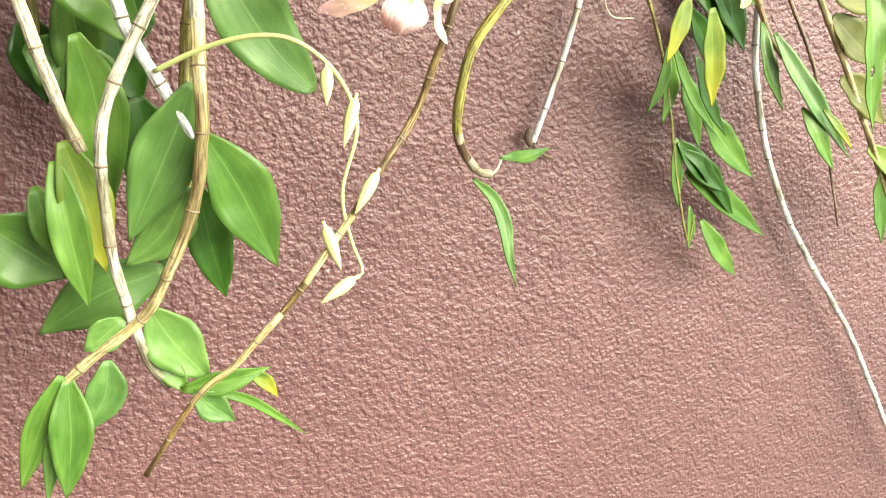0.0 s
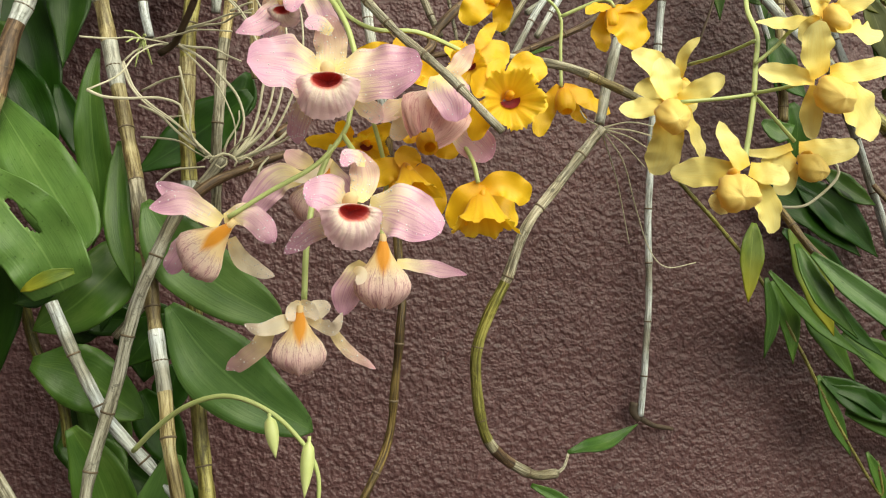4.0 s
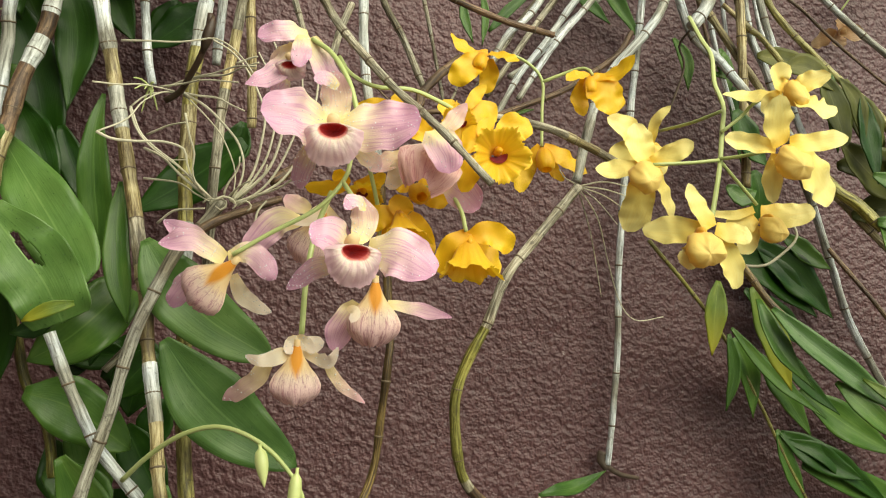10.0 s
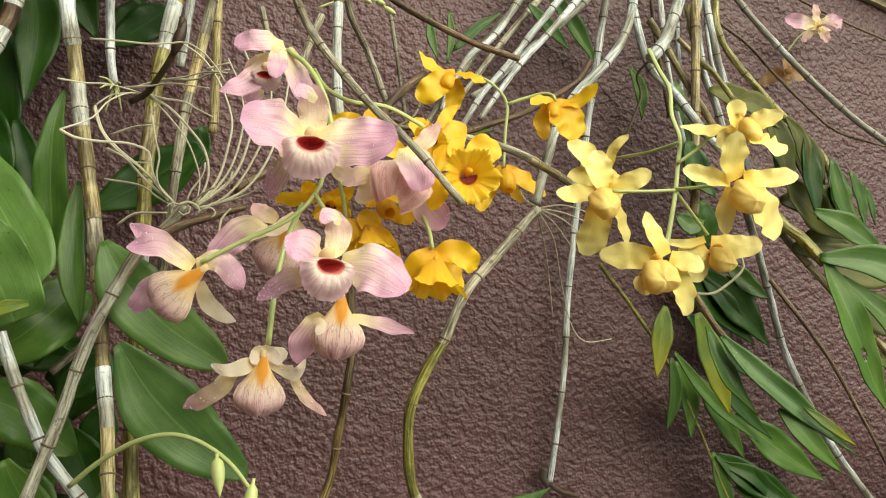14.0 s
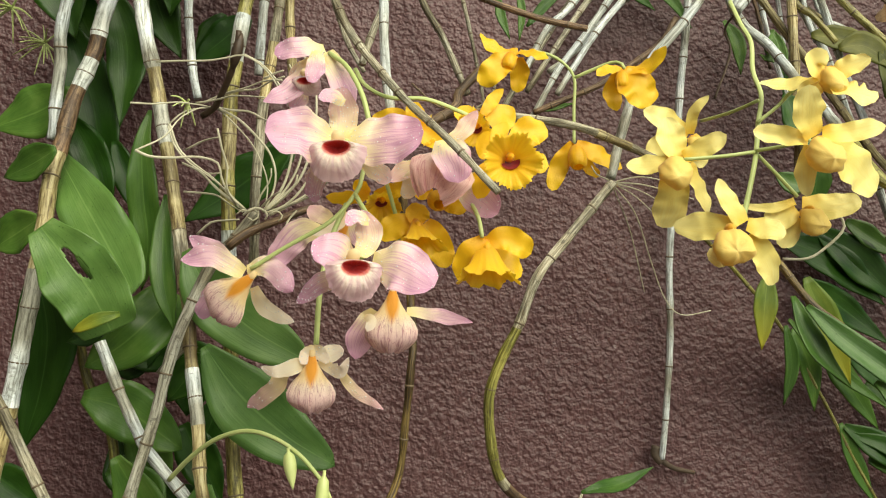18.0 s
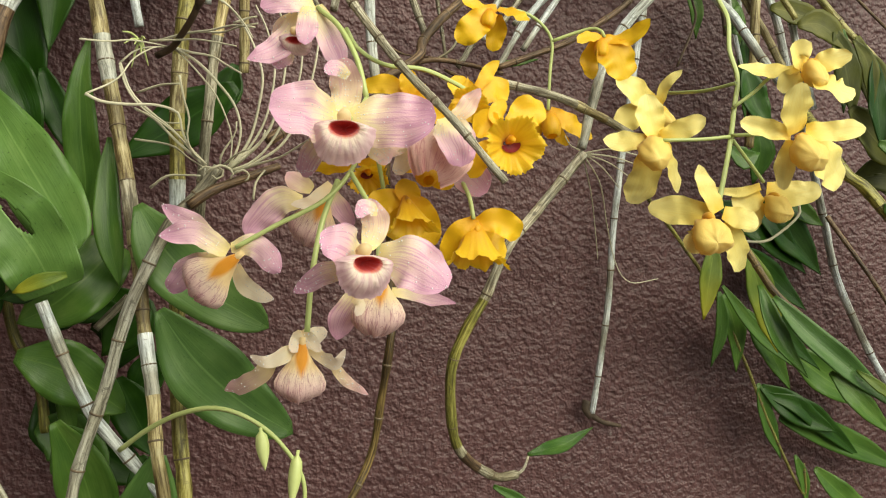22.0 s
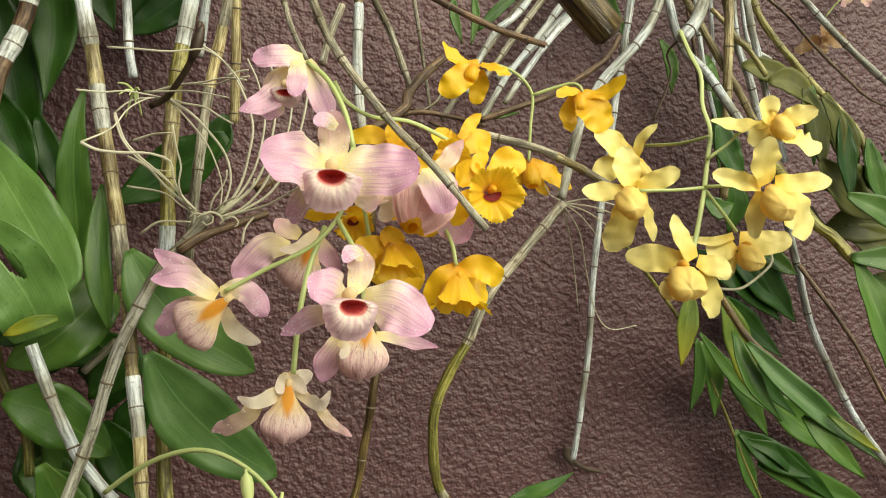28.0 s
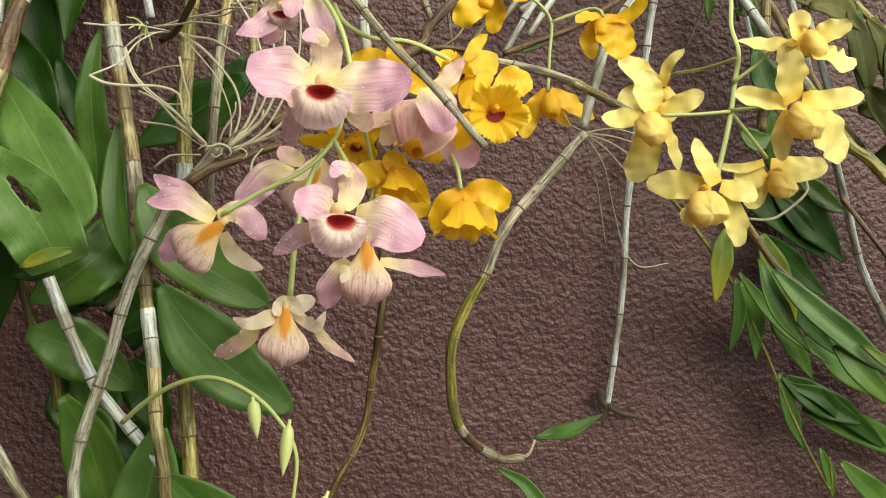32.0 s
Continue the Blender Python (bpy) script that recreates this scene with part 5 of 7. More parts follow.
cane([(0.1147, -0.0600, 1.6406), (0.1389, -0.0600, 1.6516), (0.1655, -0.0600, 1.6648), (0.1985, -0.0550, 1.6901), (0.2127, -0.0500, 1.7102)], 0.002, 'brown', 'thin brown cane behind the golden flowers', [], gap=0.022)
bent_cane = cane([(0.1486, -0.1250, 1.5855), (0.1224, -0.1340, 1.5535), (0.1035, -0.1380, 1.5310), (0.0942, -0.1370, 1.5062), (0.0837, -0.1345, 1.4843), (0.0777, -0.1320, 1.4612), (0.0816, -0.1280, 1.4317), (0.0902, -0.1240, 1.4147), (0.1126, -0.1120, 1.3997), (0.1288, -0.1000, 1.3968)], 0.0028, 'grey', 'grey green cane bent back towards the wall', [(0.42, 0.78, 'green'), (0.80, 0.86, 'brown')], r_end=0.0027, gap=0.04)
cane([(0.0471, -0.1000, 1.7139), (0.0633, -0.1050, 1.7025), (0.1004, -0.1050, 1.6892), (0.1386, -0.1060, 1.6813)], 0.002, 'brown', 'dark ribbed bare cane', [], gap=0.05)
cane([(0.2180, -0.0300, 1.7923), (0.1742, -0.0400, 1.7316), (0.1510, -0.0450, 1.6968), (0.1322, -0.0500, 1.6711), (0.1147, -0.0550, 1.6389)], 0.003, 'white', 'papery white jointed orchid cane hanging on the wall', [], r_end=0.0019)
cane([(0.1837, -0.0200, 1.7903), (0.1473, -0.0300, 1.7258), (0.1293, -0.0300, 1.7067), (0.1144, -0.0350, 1.6787), (0.1088, -0.0400, 1.6615)], 0.003, 'white', 'papery white jointed orchid cane hanging on the wall', [], r_end=0.0019)
cane([(0.2432, -0.0200, 1.7948), (0.2004, -0.0300, 1.7454), (0.1754, -0.0300, 1.7214), (0.1444, -0.0400, 1.6864), (0.1265, -0.0500, 1.6709)], 0.0026, 'white', 'papery white jointed orchid cane hanging on the wall', [], r_end=0.0019)
cane([(0.2047, -0.0200, 1.7919), (0.1594, -0.0300, 1.7306), (0.1339, -0.0350, 1.6914), (0.1133, -0.0400, 1.6598)], 0.0026, 'grey', 'weathered grey jointed orchid cane hanging on the wall', [], r_end=0.0019)
cane([(0.2184, -0.0500, 1.7786), (0.1780, -0.0600, 1.7239), (0.1564, -0.0600, 1.6958), (0.1296, -0.0600, 1.6531)], 0.0026, 'white', 'papery white jointed orchid cane hanging on the wall', [], r_end=0.0019)
cane([(0.1937, -0.0150, 1.7892), (0.1500, -0.0200, 1.7339), (0.1135, -0.0300, 1.6763), (0.0952, -0.0350, 1.6431)], 0.0026, 'grey', 'weathered grey jointed orchid cane hanging on the wall', [], r_end=0.0019)
wall_cane = cane([(0.2353, -0.0300, 1.8105), (0.2342, -0.0180, 1.7482), (0.2265, -0.0160, 1.6652), (0.2187, -0.0160, 1.5642), (0.2194, -0.0130, 1.5055), (0.2176, -0.0110, 1.4548), (0.2148, -0.0080, 1.4140)], 0.003, 'white', 'long papery white cane hanging close to the wall', [], r_end=0.0022)
cane([(0.2427, -0.0600, 1.7797), (0.2183, -0.0900, 1.7183), (0.2006, -0.1000, 1.6915), (0.1801, -0.1000, 1.6655), (0.1655, -0.1050, 1.6389), (0.1483, -0.1220, 1.5892)], 0.003, 'white', 'papery white jointed orchid cane hanging on the wall', [])
cane([(0.2720, -0.0700, 1.7691), (0.2463, -0.0950, 1.7181), (0.2313, -0.1000, 1.6976)], 0.0042, 'white', 'thick white broken cane stub', [])
right_cane = cane([(0.2305, -0.0600, 1.7787), (0.2420, -0.0740, 1.7100), (0.2620, -0.0840, 1.6809), (0.2700, -0.1100, 1.6492), (0.2690, -0.1500, 1.6160), (0.2690, -0.1850, 1.5830), (0.2804, -0.1880, 1.5745), (0.2931, -0.1930, 1.5604)], 0.003, 'white', 'pale cane that turns green towards its leaves', [(0.72, 1, 'green')])
leafy_cane = cane([(0.2510, -0.0600, 1.7430), (0.2932, -0.0650, 1.6817), (0.3379, -0.0700, 1.6171), (0.3714, -0.0750, 1.5811), (0.4100, -0.0800, 1.5444), (0.4713, -0.0800, 1.4905), (0.5204, -0.0800, 1.4455), (0.5896, -0.0800, 1.3768)], 0.0026, 'tan', 'tan jointed cane with dull drooping leaves', [])
cane([(0.2902, -0.0500, 1.8214), (0.2826, -0.0700, 1.7304), (0.2843, -0.0700, 1.6723), (0.2859, -0.0700, 1.6042)], 0.0031, 'tan', 'tan jointed cane hanging behind the yellow flowers', [])
cane([(0.3177, -0.0300, 1.8172), (0.3008, -0.0400, 1.7436), (0.3229, -0.0350, 1.6970), (0.3412, -0.0300, 1.6539), (0.3676, -0.0220, 1.6029), (0.3835, -0.0180, 1.5626), (0.3985, -0.0180, 1.5200), (0.4230, -0.0180, 1.4770), (0.4566, -0.0180, 1.4328), (0.5031, -0.0180, 1.3867), (0.5510, -0.0180, 1.3507), (0.6293, -0.0180, 1.2928), (0.6940, -0.0180, 1.2365), (0.7397, -0.0180, 1.1948), (0.8251, -0.0180, 1.1211)], 0.003, 'white', 'long thin white cane hanging free', [], r_end=0.0026)
cane([(0.3085, -0.0300, 1.8078), (0.3101, -0.0500, 1.7402), (0.3256, -0.0550, 1.6788), (0.3392, -0.0600, 1.6347)], 0.0026, 'white', 'papery white jointed orchid cane hanging on the wall', [])
olive_cane = cane([(0.3154, -0.0400, 1.7864), (0.3173, -0.0500, 1.7406), (0.3548, -0.0600, 1.6946), (0.3875, -0.0700, 1.6615), (0.3958, -0.0750, 1.6372)], 0.0026, 'olive', 'olive cane with hanging leaves', [])
cane([(0.3260, -0.0200, 1.8113), (0.3631, -0.0300, 1.7682), (0.4068, -0.0330, 1.7315), (0.4425, -0.0360, 1.7057), (0.4780, -0.0400, 1.6858)], 0.0026, 'white', 'papery white jointed orchid cane hanging on the wall', [])
old_cane = cane([(-0.0246, -0.1050, 1.5797), (-0.0052, -0.0950, 1.5952), (0.0269, -0.0800, 1.6150), (0.0615, -0.0650, 1.6397), (0.0681, -0.0550, 1.6548), (0.0961, -0.0300, 1.6872)], 0.0030, 'brown', 'rough brown old cane behind the flowers', [], gap=0.025)
cane([(-0.0610, -0.1500, 1.5423), (-0.0540, -0.1490, 1.5482), (-0.0469, -0.1470, 1.5525), (-0.0312, -0.1440, 1.5598), (-0.0191, -0.1400, 1.5656)], 0.0026, 'brown', 'knobbly brown rootstock below the air roots', [], r_end=0.0020, gap=0.009, rings=False)
cane([(0.3255, -0.1000, 1.5608), (0.3564, -0.1200, 1.5103), (0.3916, -0.1300, 1.4471), (0.4134, -0.1350, 1.4084)], 0.0016, 'brown', 'thin dark brown dry cane', [], r_end=0.0008)
thin_cane = cane([(0.2388, -0.0900, 1.7783), (0.2747, -0.1000, 1.7804), (0.3237, -0.1100, 1.7869), (0.4084, -0.1240, 1.7998)], 0.0016, 'grey', 'thin grey cane ending in a leaf', [], r_end=0.001)
cane([(0.3621, -0.0120, 1.8216), (0.4210, -0.0120, 1.8038), (0.4666, -0.0120, 1.7924), (0.5142, -0.0120, 1.7829), (0.5543, -0.0120, 1.7753), (0.6100, -0.0120, 1.7666)], 0.0013, 'brown', 'thin brown dry twig on the wall', [], r_end=0.0006)
cane([(0.3262, -0.0300, 1.7653), (0.3517, -0.0300, 1.7519), (0.3786, -0.0300, 1.7306), (0.4059, -0.0300, 1.7109), (0.4338, -0.0300, 1.6941), (0.4727, -0.0300, 1.6887), (0.5173, -0.0300, 1.6856), (0.5704, -0.0300, 1.6792), (0.6186, -0.0300, 1.6675), (0.6910, -0.0300, 1.6401)], 0.0013, 'brown', 'thin brown dry twig on the wall', [], r_end=0.0006)
near_shoot = cane([(0.2166, -0.1850, 1.5371), (0.2305, -0.1900, 1.5174), (0.2435, -0.1950, 1.5054)], 0.0019, 'dark', 'dark leafy orchid shoot', [])
wall_shoot = cane([(0.2301, -0.0400, 1.5684), (0.2831, -0.0300, 1.5156), (0.3171, -0.0300, 1.4607), (0.3402, -0.0300, 1.4163), (0.3736, -0.0300, 1.3611), (0.3729, -0.0300, 1.3835)], 0.0015, 'green', 'thin green leafy shoot against the wall', [], r_end=0.001)
cane([(-0.1655, -0.0700, 1.5172), (-0.1595, -0.0700, 1.4919), (-0.1526, -0.0700, 1.4668), (-0.1394, -0.0700, 1.4403), (-0.1343, -0.0700, 1.4140)], 0.003, 'green', 'green leafy orchid cane low on the wall', [], gap=0.05)
cane([(0.0543, -0.0500, 1.6364), (0.0754, -0.0500, 1.6431), (0.0973, -0.0500, 1.6424), (0.1181, -0.0600, 1.6370)], 0.0019, 'brown', 'rough brown twig behind the flowers', [], r_end=0.00133, gap=0.02)
cane([(0.0702, -0.0300, 1.7282), (0.0752, -0.0300, 1.7065), (0.0814, -0.0300, 1.6775), (0.0859, -0.0400, 1.6458)], 0.0015, 'grey', 'weathered grey jointed orchid cane hanging on the wall', [], r_end=0.00105, gap=0.02)
cane([(0.0370, -0.0300, 1.6653), (0.0562, -0.0300, 1.6497), (0.0770, -0.0400, 1.6464)], 0.0008, 'brown', 'thin dry brown twig behind the flowers', [], r_end=0.00056, gap=0.02)
cane([(0.0754, -0.0500, 1.6420), (0.0876, -0.0500, 1.6522), (0.0929, -0.0500, 1.6672)], 0.001, 'grey', 'short dry grey twig', [], r_end=0.0007, gap=0.02)
cane([(-0.0159, -0.0200, 1.7200), (-0.0073, -0.0200, 1.6955), (0.0047, -0.0200, 1.6749)], 0.0022, 'grey', 'weathered grey jointed orchid cane hanging on the wall', [], r_end=0.00154, gap=0.02)
cane([(0.1039, -0.0900, 1.6163), (0.0974, -0.0700, 1.6269), (0.0830, -0.0500, 1.6374)], 0.0016, 'brown', 'rough brown twig behind the flowers', [], r_end=0.00112, gap=0.02)

# leaves
leaf([(-0.1739, -0.0850, 1.6040), (-0.1544, -0.1000, 1.5762), (-0.1330, -0.1180, 1.5474), (-0.1126, -0.1320, 1.5179)], 0.0363, 'pale', left_cane, tip=0.42, peak=0.68, cup=0.1, base=0.12, ruffle=0.22, dew=200)
leaf([(-0.1591, -0.1400, 1.5516), (-0.1435, -0.1430, 1.5339), (-0.1298, -0.1450, 1.5171), (-0.1205, -0.1400, 1.4975)], 0.0388, 'pale', left_cane, tip=0.13, peak=0.58, cup=0.12, base=0.42, ruffle=0.18, hole=(0.4, 0.43, 0.17, 0.07), dew=200)
leaf([(-0.1140, -0.1500, 1.5069), (-0.1245, -0.1520, 1.5038), (-0.1371, -0.1500, 1.4974)], 0.0074, 'yellow', left_cane, base=0.4, peak=0.5, tip=0.6)
leaf([(-0.1298, -0.1200, 1.4978), (-0.1404, -0.1200, 1.4940), (-0.1497, -0.1200, 1.4915)], 0.0112, 'dark', left_cane)
leaf([(-0.1006, -0.0850, 1.5197), (-0.1123, -0.1000, 1.5030), (-0.1265, -0.1050, 1.4887), (-0.1444, -0.1050, 1.4775)], 0.0379, 'mid', main_cane, cup=0.2, base=0.5, peak=0.4, tip=0.8, ruffle=0.2)
leaf([(-0.1052, -0.1000, 1.5758), (-0.1036, -0.1100, 1.5472), (-0.1009, -0.1150, 1.5249), (-0.0944, -0.1150, 1.4986)], 0.0153, 'mid', main_cane, base=0.15, peak=0.6)
leaf([(-0.1200, -0.0850, 1.6281), (-0.1223, -0.0900, 1.6046), (-0.1209, -0.0880, 1.5755), (-0.1180, -0.0850, 1.5492), (-0.1220, -0.0800, 1.5212)], 0.0197, 'mid', main_cane, base=0.12, peak=0.6, ruffle=0.25)
leaf([(-0.1311, -0.0750, 1.5651), (-0.1224, -0.0780, 1.5498), (-0.1238, -0.0800, 1.5321)], 0.0184, 'pale', main_cane, base=0.5, tip=0.6)
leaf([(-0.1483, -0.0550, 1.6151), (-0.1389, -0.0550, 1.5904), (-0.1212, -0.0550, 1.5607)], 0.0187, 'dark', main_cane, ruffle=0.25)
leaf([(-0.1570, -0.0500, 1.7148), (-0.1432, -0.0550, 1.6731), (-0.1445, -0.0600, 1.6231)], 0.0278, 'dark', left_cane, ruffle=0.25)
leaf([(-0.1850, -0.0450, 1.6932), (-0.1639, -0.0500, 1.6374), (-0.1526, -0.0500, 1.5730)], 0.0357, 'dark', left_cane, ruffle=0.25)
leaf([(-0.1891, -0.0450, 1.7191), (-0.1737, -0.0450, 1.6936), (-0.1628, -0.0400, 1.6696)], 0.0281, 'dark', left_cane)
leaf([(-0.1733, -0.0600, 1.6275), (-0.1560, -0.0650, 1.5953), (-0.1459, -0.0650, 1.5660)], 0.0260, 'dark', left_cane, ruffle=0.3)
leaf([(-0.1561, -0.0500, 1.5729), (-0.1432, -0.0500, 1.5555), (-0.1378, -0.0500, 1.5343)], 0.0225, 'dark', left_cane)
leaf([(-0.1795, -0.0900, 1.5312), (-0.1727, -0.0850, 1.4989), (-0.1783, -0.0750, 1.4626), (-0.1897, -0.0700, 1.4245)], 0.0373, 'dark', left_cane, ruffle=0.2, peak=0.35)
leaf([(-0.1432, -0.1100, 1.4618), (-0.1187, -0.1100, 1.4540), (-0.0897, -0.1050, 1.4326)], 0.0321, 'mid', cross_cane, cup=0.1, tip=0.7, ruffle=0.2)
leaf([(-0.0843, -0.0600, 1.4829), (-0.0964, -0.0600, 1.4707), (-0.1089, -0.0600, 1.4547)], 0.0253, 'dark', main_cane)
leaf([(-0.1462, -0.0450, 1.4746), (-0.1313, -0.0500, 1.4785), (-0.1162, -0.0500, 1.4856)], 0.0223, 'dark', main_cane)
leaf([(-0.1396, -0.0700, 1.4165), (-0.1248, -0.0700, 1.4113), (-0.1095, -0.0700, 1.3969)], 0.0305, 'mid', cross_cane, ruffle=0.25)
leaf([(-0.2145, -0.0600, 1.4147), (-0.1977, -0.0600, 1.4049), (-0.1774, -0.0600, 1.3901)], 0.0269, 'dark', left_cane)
leaf([(-0.1670, -0.0800, 1.6393), (-0.1877, -0.0750, 1.6278), (-0.2168, -0.0700, 1.6176)], 0.034, 'mid', far_left_cane, cup=0.1)
leaf([(-0.1605, -0.1200, 1.5966), (-0.1773, -0.1100, 1.5891), (-0.1955, -0.1000, 1.5833)], 0.022, 'mid', left_cane)
leaf([(-0.1711, -0.1100, 1.5592), (-0.1852, -0.1000, 1.5527), (-0.2041, -0.0900, 1.5429)], 0.026, 'mid', left_cane)
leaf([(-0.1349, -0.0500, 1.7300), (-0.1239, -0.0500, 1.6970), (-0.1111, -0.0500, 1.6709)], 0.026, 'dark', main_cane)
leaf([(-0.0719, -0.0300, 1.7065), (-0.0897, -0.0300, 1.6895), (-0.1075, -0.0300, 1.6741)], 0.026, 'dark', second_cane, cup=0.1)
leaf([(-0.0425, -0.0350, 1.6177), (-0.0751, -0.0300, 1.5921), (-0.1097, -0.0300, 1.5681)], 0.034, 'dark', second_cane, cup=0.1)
leaf([(-0.0863, -0.1300, 1.5415), (-0.0721, -0.1350, 1.5203), (-0.0504, -0.1350, 1.5004), (-0.0192, -0.1300, 1.4825)], 0.035, 'pale', main_cane, base=0.15, cup=0.15, tip=0.6, dew=160)
leaf([(-0.0729, -0.1400, 1.4908), (-0.0551, -0.1380, 1.4667), (-0.0308, -0.1340, 1.4445), (-0.0040, -0.1300, 1.4277)], 0.038, 'pale', main_cane, base=0.15, cup=0.15, tip=0.6, dew=220)
leaf([(-0.1483, -0.1000, 1.3292), (-0.1291, -0.1000, 1.3181), (-0.1053, -0.1000, 1.3045)], 0.044, 'mid', left_cane)
leaf([(-0.1215, -0.1200, 1.4307), (-0.1089, -0.1150, 1.4057), (-0.0980, -0.1100, 1.3697), (-0.0898, -0.1050, 1.3451)], 0.03, 'mid', cross_cane)
leaf([(-0.1205, -0.1300, 1.3814), (-0.1070, -0.1300, 1.3557), (-0.0918, -0.1300, 1.3191)], 0.026, 'yellow', cross_cane)
leaf([(-0.1229, -0.1300, 1.3714), (-0.1111, -0.1350, 1.3366), (-0.0976, -0.1350, 1.3006)], 0.02, 'mid', cross_cane)
leaf([(-0.1285, -0.1100, 1.3534), (-0.1201, -0.1150, 1.3355), (-0.1110, -0.1150, 1.3158)], 0.018, 'mid', cross_cane)
leaf([(-0.0596, -0.1100, 1.3170), (-0.0894, -0.1100, 1.3007), (-0.1159, -0.1000, 1.2719)], 0.034, 'pale', main_cane, cup=0.15)
leaf([(-0.0690, -0.1450, 1.4211), (-0.0739, -0.1400, 1.3885), (-0.0844, -0.1350, 1.3375)], 0.033, 'pale', main_cane, cup=0.15)
leaf([(-0.0610, -0.1350, 1.3693), (-0.0676, -0.1300, 1.3434), (-0.0824, -0.1250, 1.3214)], 0.027, 'pale', main_cane)
leaf([(-0.0841, -0.0800, 1.4026), (-0.0766, -0.0800, 1.3823), (-0.0795, -0.0800, 1.3533)], 0.03, 'dark', main_cane)
leaf([(-0.0754, -0.0900, 1.3564), (-0.0631, -0.0900, 1.3356), (-0.0529, -0.0900, 1.3103)], 0.03, 'dark', main_cane)
leaf([(-0.0624, -0.1550, 1.3994), (-0.0405, -0.1500, 1.3760), (-0.0101, -0.1450, 1.3355)], 0.034, 'mid', main_cane, base=0.15)
leaf([(-0.0527, -0.1200, 1.3669), (-0.0421, -0.1200, 1.3405), (-0.0256, -0.1150, 1.3062)], 0.026, 'dark', main_cane)
leaf([(-0.0699, -0.1400, 1.3047), (-0.0542, -0.1400, 1.2866), (-0.0327, -0.1400, 1.2677)], 0.03, 'pale', branch_cane)
leaf([(-0.0422, -0.1500, 1.2645), (-0.0303, -0.1500, 1.2561), (-0.0181, -0.1500, 1.2491)], 0.017, 'pale', branch_cane)
leaf([(-0.0484, -0.1450, 1.2635), (-0.0271, -0.1500, 1.2715), (-0.0049, -0.1500, 1.2806)], 0.014, 'mid', branch_cane)
leaf([(-0.0395, -0.1450, 1.2632), (-0.0096, -0.1400, 1.2565), (0.0324, -0.1300, 1.2311)], 0.006, 'mid', branch_cane)
leaf([(-0.0126, -0.1400, 1.2725), (-0.0022, -0.1400, 1.2679), (0.0067, -0.1400, 1.2590)], 0.009, 'yellow', branch_cane)
leaf([(-0.0455, -0.1450, 1.2636), (-0.0550, -0.1400, 1.2738), (-0.0599, -0.1400, 1.2862)], 0.014, 'mid', branch_cane)
leaf([(-0.1071, -0.1450, 1.2690), (-0.1131, -0.1450, 1.2400), (-0.1166, -0.1400, 1.2035)], 0.016, 'mid', main_cane)
leaf([(-0.1038, -0.1450, 1.2677), (-0.0984, -0.1500, 1.2366), (-0.0961, -0.1500, 1.2037)], 0.022, 'mid', main_cane)
leaf([(-0.1054, -0.1450, 1.2646), (-0.1050, -0.1450, 1.2277), (-0.1035, -0.1400, 1.1953)], 0.011, 'pale', main_cane)
leaf([(-0.0869, -0.1450, 1.2782), (-0.0852, -0.1450, 1.2591), (-0.0924, -0.1450, 1.2377)], 0.021, 'pale', main_cane)
leaf([(-0.0827, -0.1450, 1.3005), (-0.0912, -0.1450, 1.2900), (-0.0985, -0.1450, 1.2823)], 0.019, 'pale', main_cane)
leaf([(-0.1206, -0.1100, 1.4256), (-0.1093, -0.1100, 1.4075), (-0.1067, -0.1100, 1.3835)], 0.03, 'mid', main_cane)
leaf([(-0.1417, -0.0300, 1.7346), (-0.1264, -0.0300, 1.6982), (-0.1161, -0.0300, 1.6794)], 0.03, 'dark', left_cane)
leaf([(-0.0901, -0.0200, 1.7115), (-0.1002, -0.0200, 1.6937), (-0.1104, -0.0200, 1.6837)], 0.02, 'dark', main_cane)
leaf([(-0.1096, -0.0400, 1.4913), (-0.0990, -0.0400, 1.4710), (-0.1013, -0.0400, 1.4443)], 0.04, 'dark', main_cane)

# leaves low on the wall behind the crossing canes, dark ones filling in deep shade
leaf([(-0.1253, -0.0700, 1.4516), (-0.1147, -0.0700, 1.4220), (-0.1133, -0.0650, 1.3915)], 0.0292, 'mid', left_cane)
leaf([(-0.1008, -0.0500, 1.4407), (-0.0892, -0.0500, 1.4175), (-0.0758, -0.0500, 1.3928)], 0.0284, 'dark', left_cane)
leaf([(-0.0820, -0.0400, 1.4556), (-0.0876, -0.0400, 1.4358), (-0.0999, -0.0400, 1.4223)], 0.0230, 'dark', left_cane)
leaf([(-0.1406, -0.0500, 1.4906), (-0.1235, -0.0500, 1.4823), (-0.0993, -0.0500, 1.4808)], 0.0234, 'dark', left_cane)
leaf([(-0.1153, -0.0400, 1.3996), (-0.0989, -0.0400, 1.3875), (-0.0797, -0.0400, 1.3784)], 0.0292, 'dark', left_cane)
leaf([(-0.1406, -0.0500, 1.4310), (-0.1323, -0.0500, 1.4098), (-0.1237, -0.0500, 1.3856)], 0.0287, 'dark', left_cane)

# leaves above the white canes
leaf([(0.1803, -0.0300, 1.7687), (0.2101, -0.0200, 1.7459), (0.2362, -0.0150, 1.7166)], 0.016, 'pale', wall_cane, cup=0.4)
leaf([(0.1668, -0.0400, 1.7472), (0.1862, -0.0350, 1.7343), (0.2048, -0.0300, 1.7227)], 0.012, 'mid', wall_cane)
leaf([(0.1115, -0.0500, 1.7007), (0.1268, -0.0500, 1.7189), (0.1443, -0.0500, 1.7336)], 0.008, 'mid', old_cane)
leaf([(0.0910, -0.0600, 1.7185), (0.0929, -0.0600, 1.7036), (0.0991, -0.0600, 1.6882)], 0.007, 'mid', old_cane)
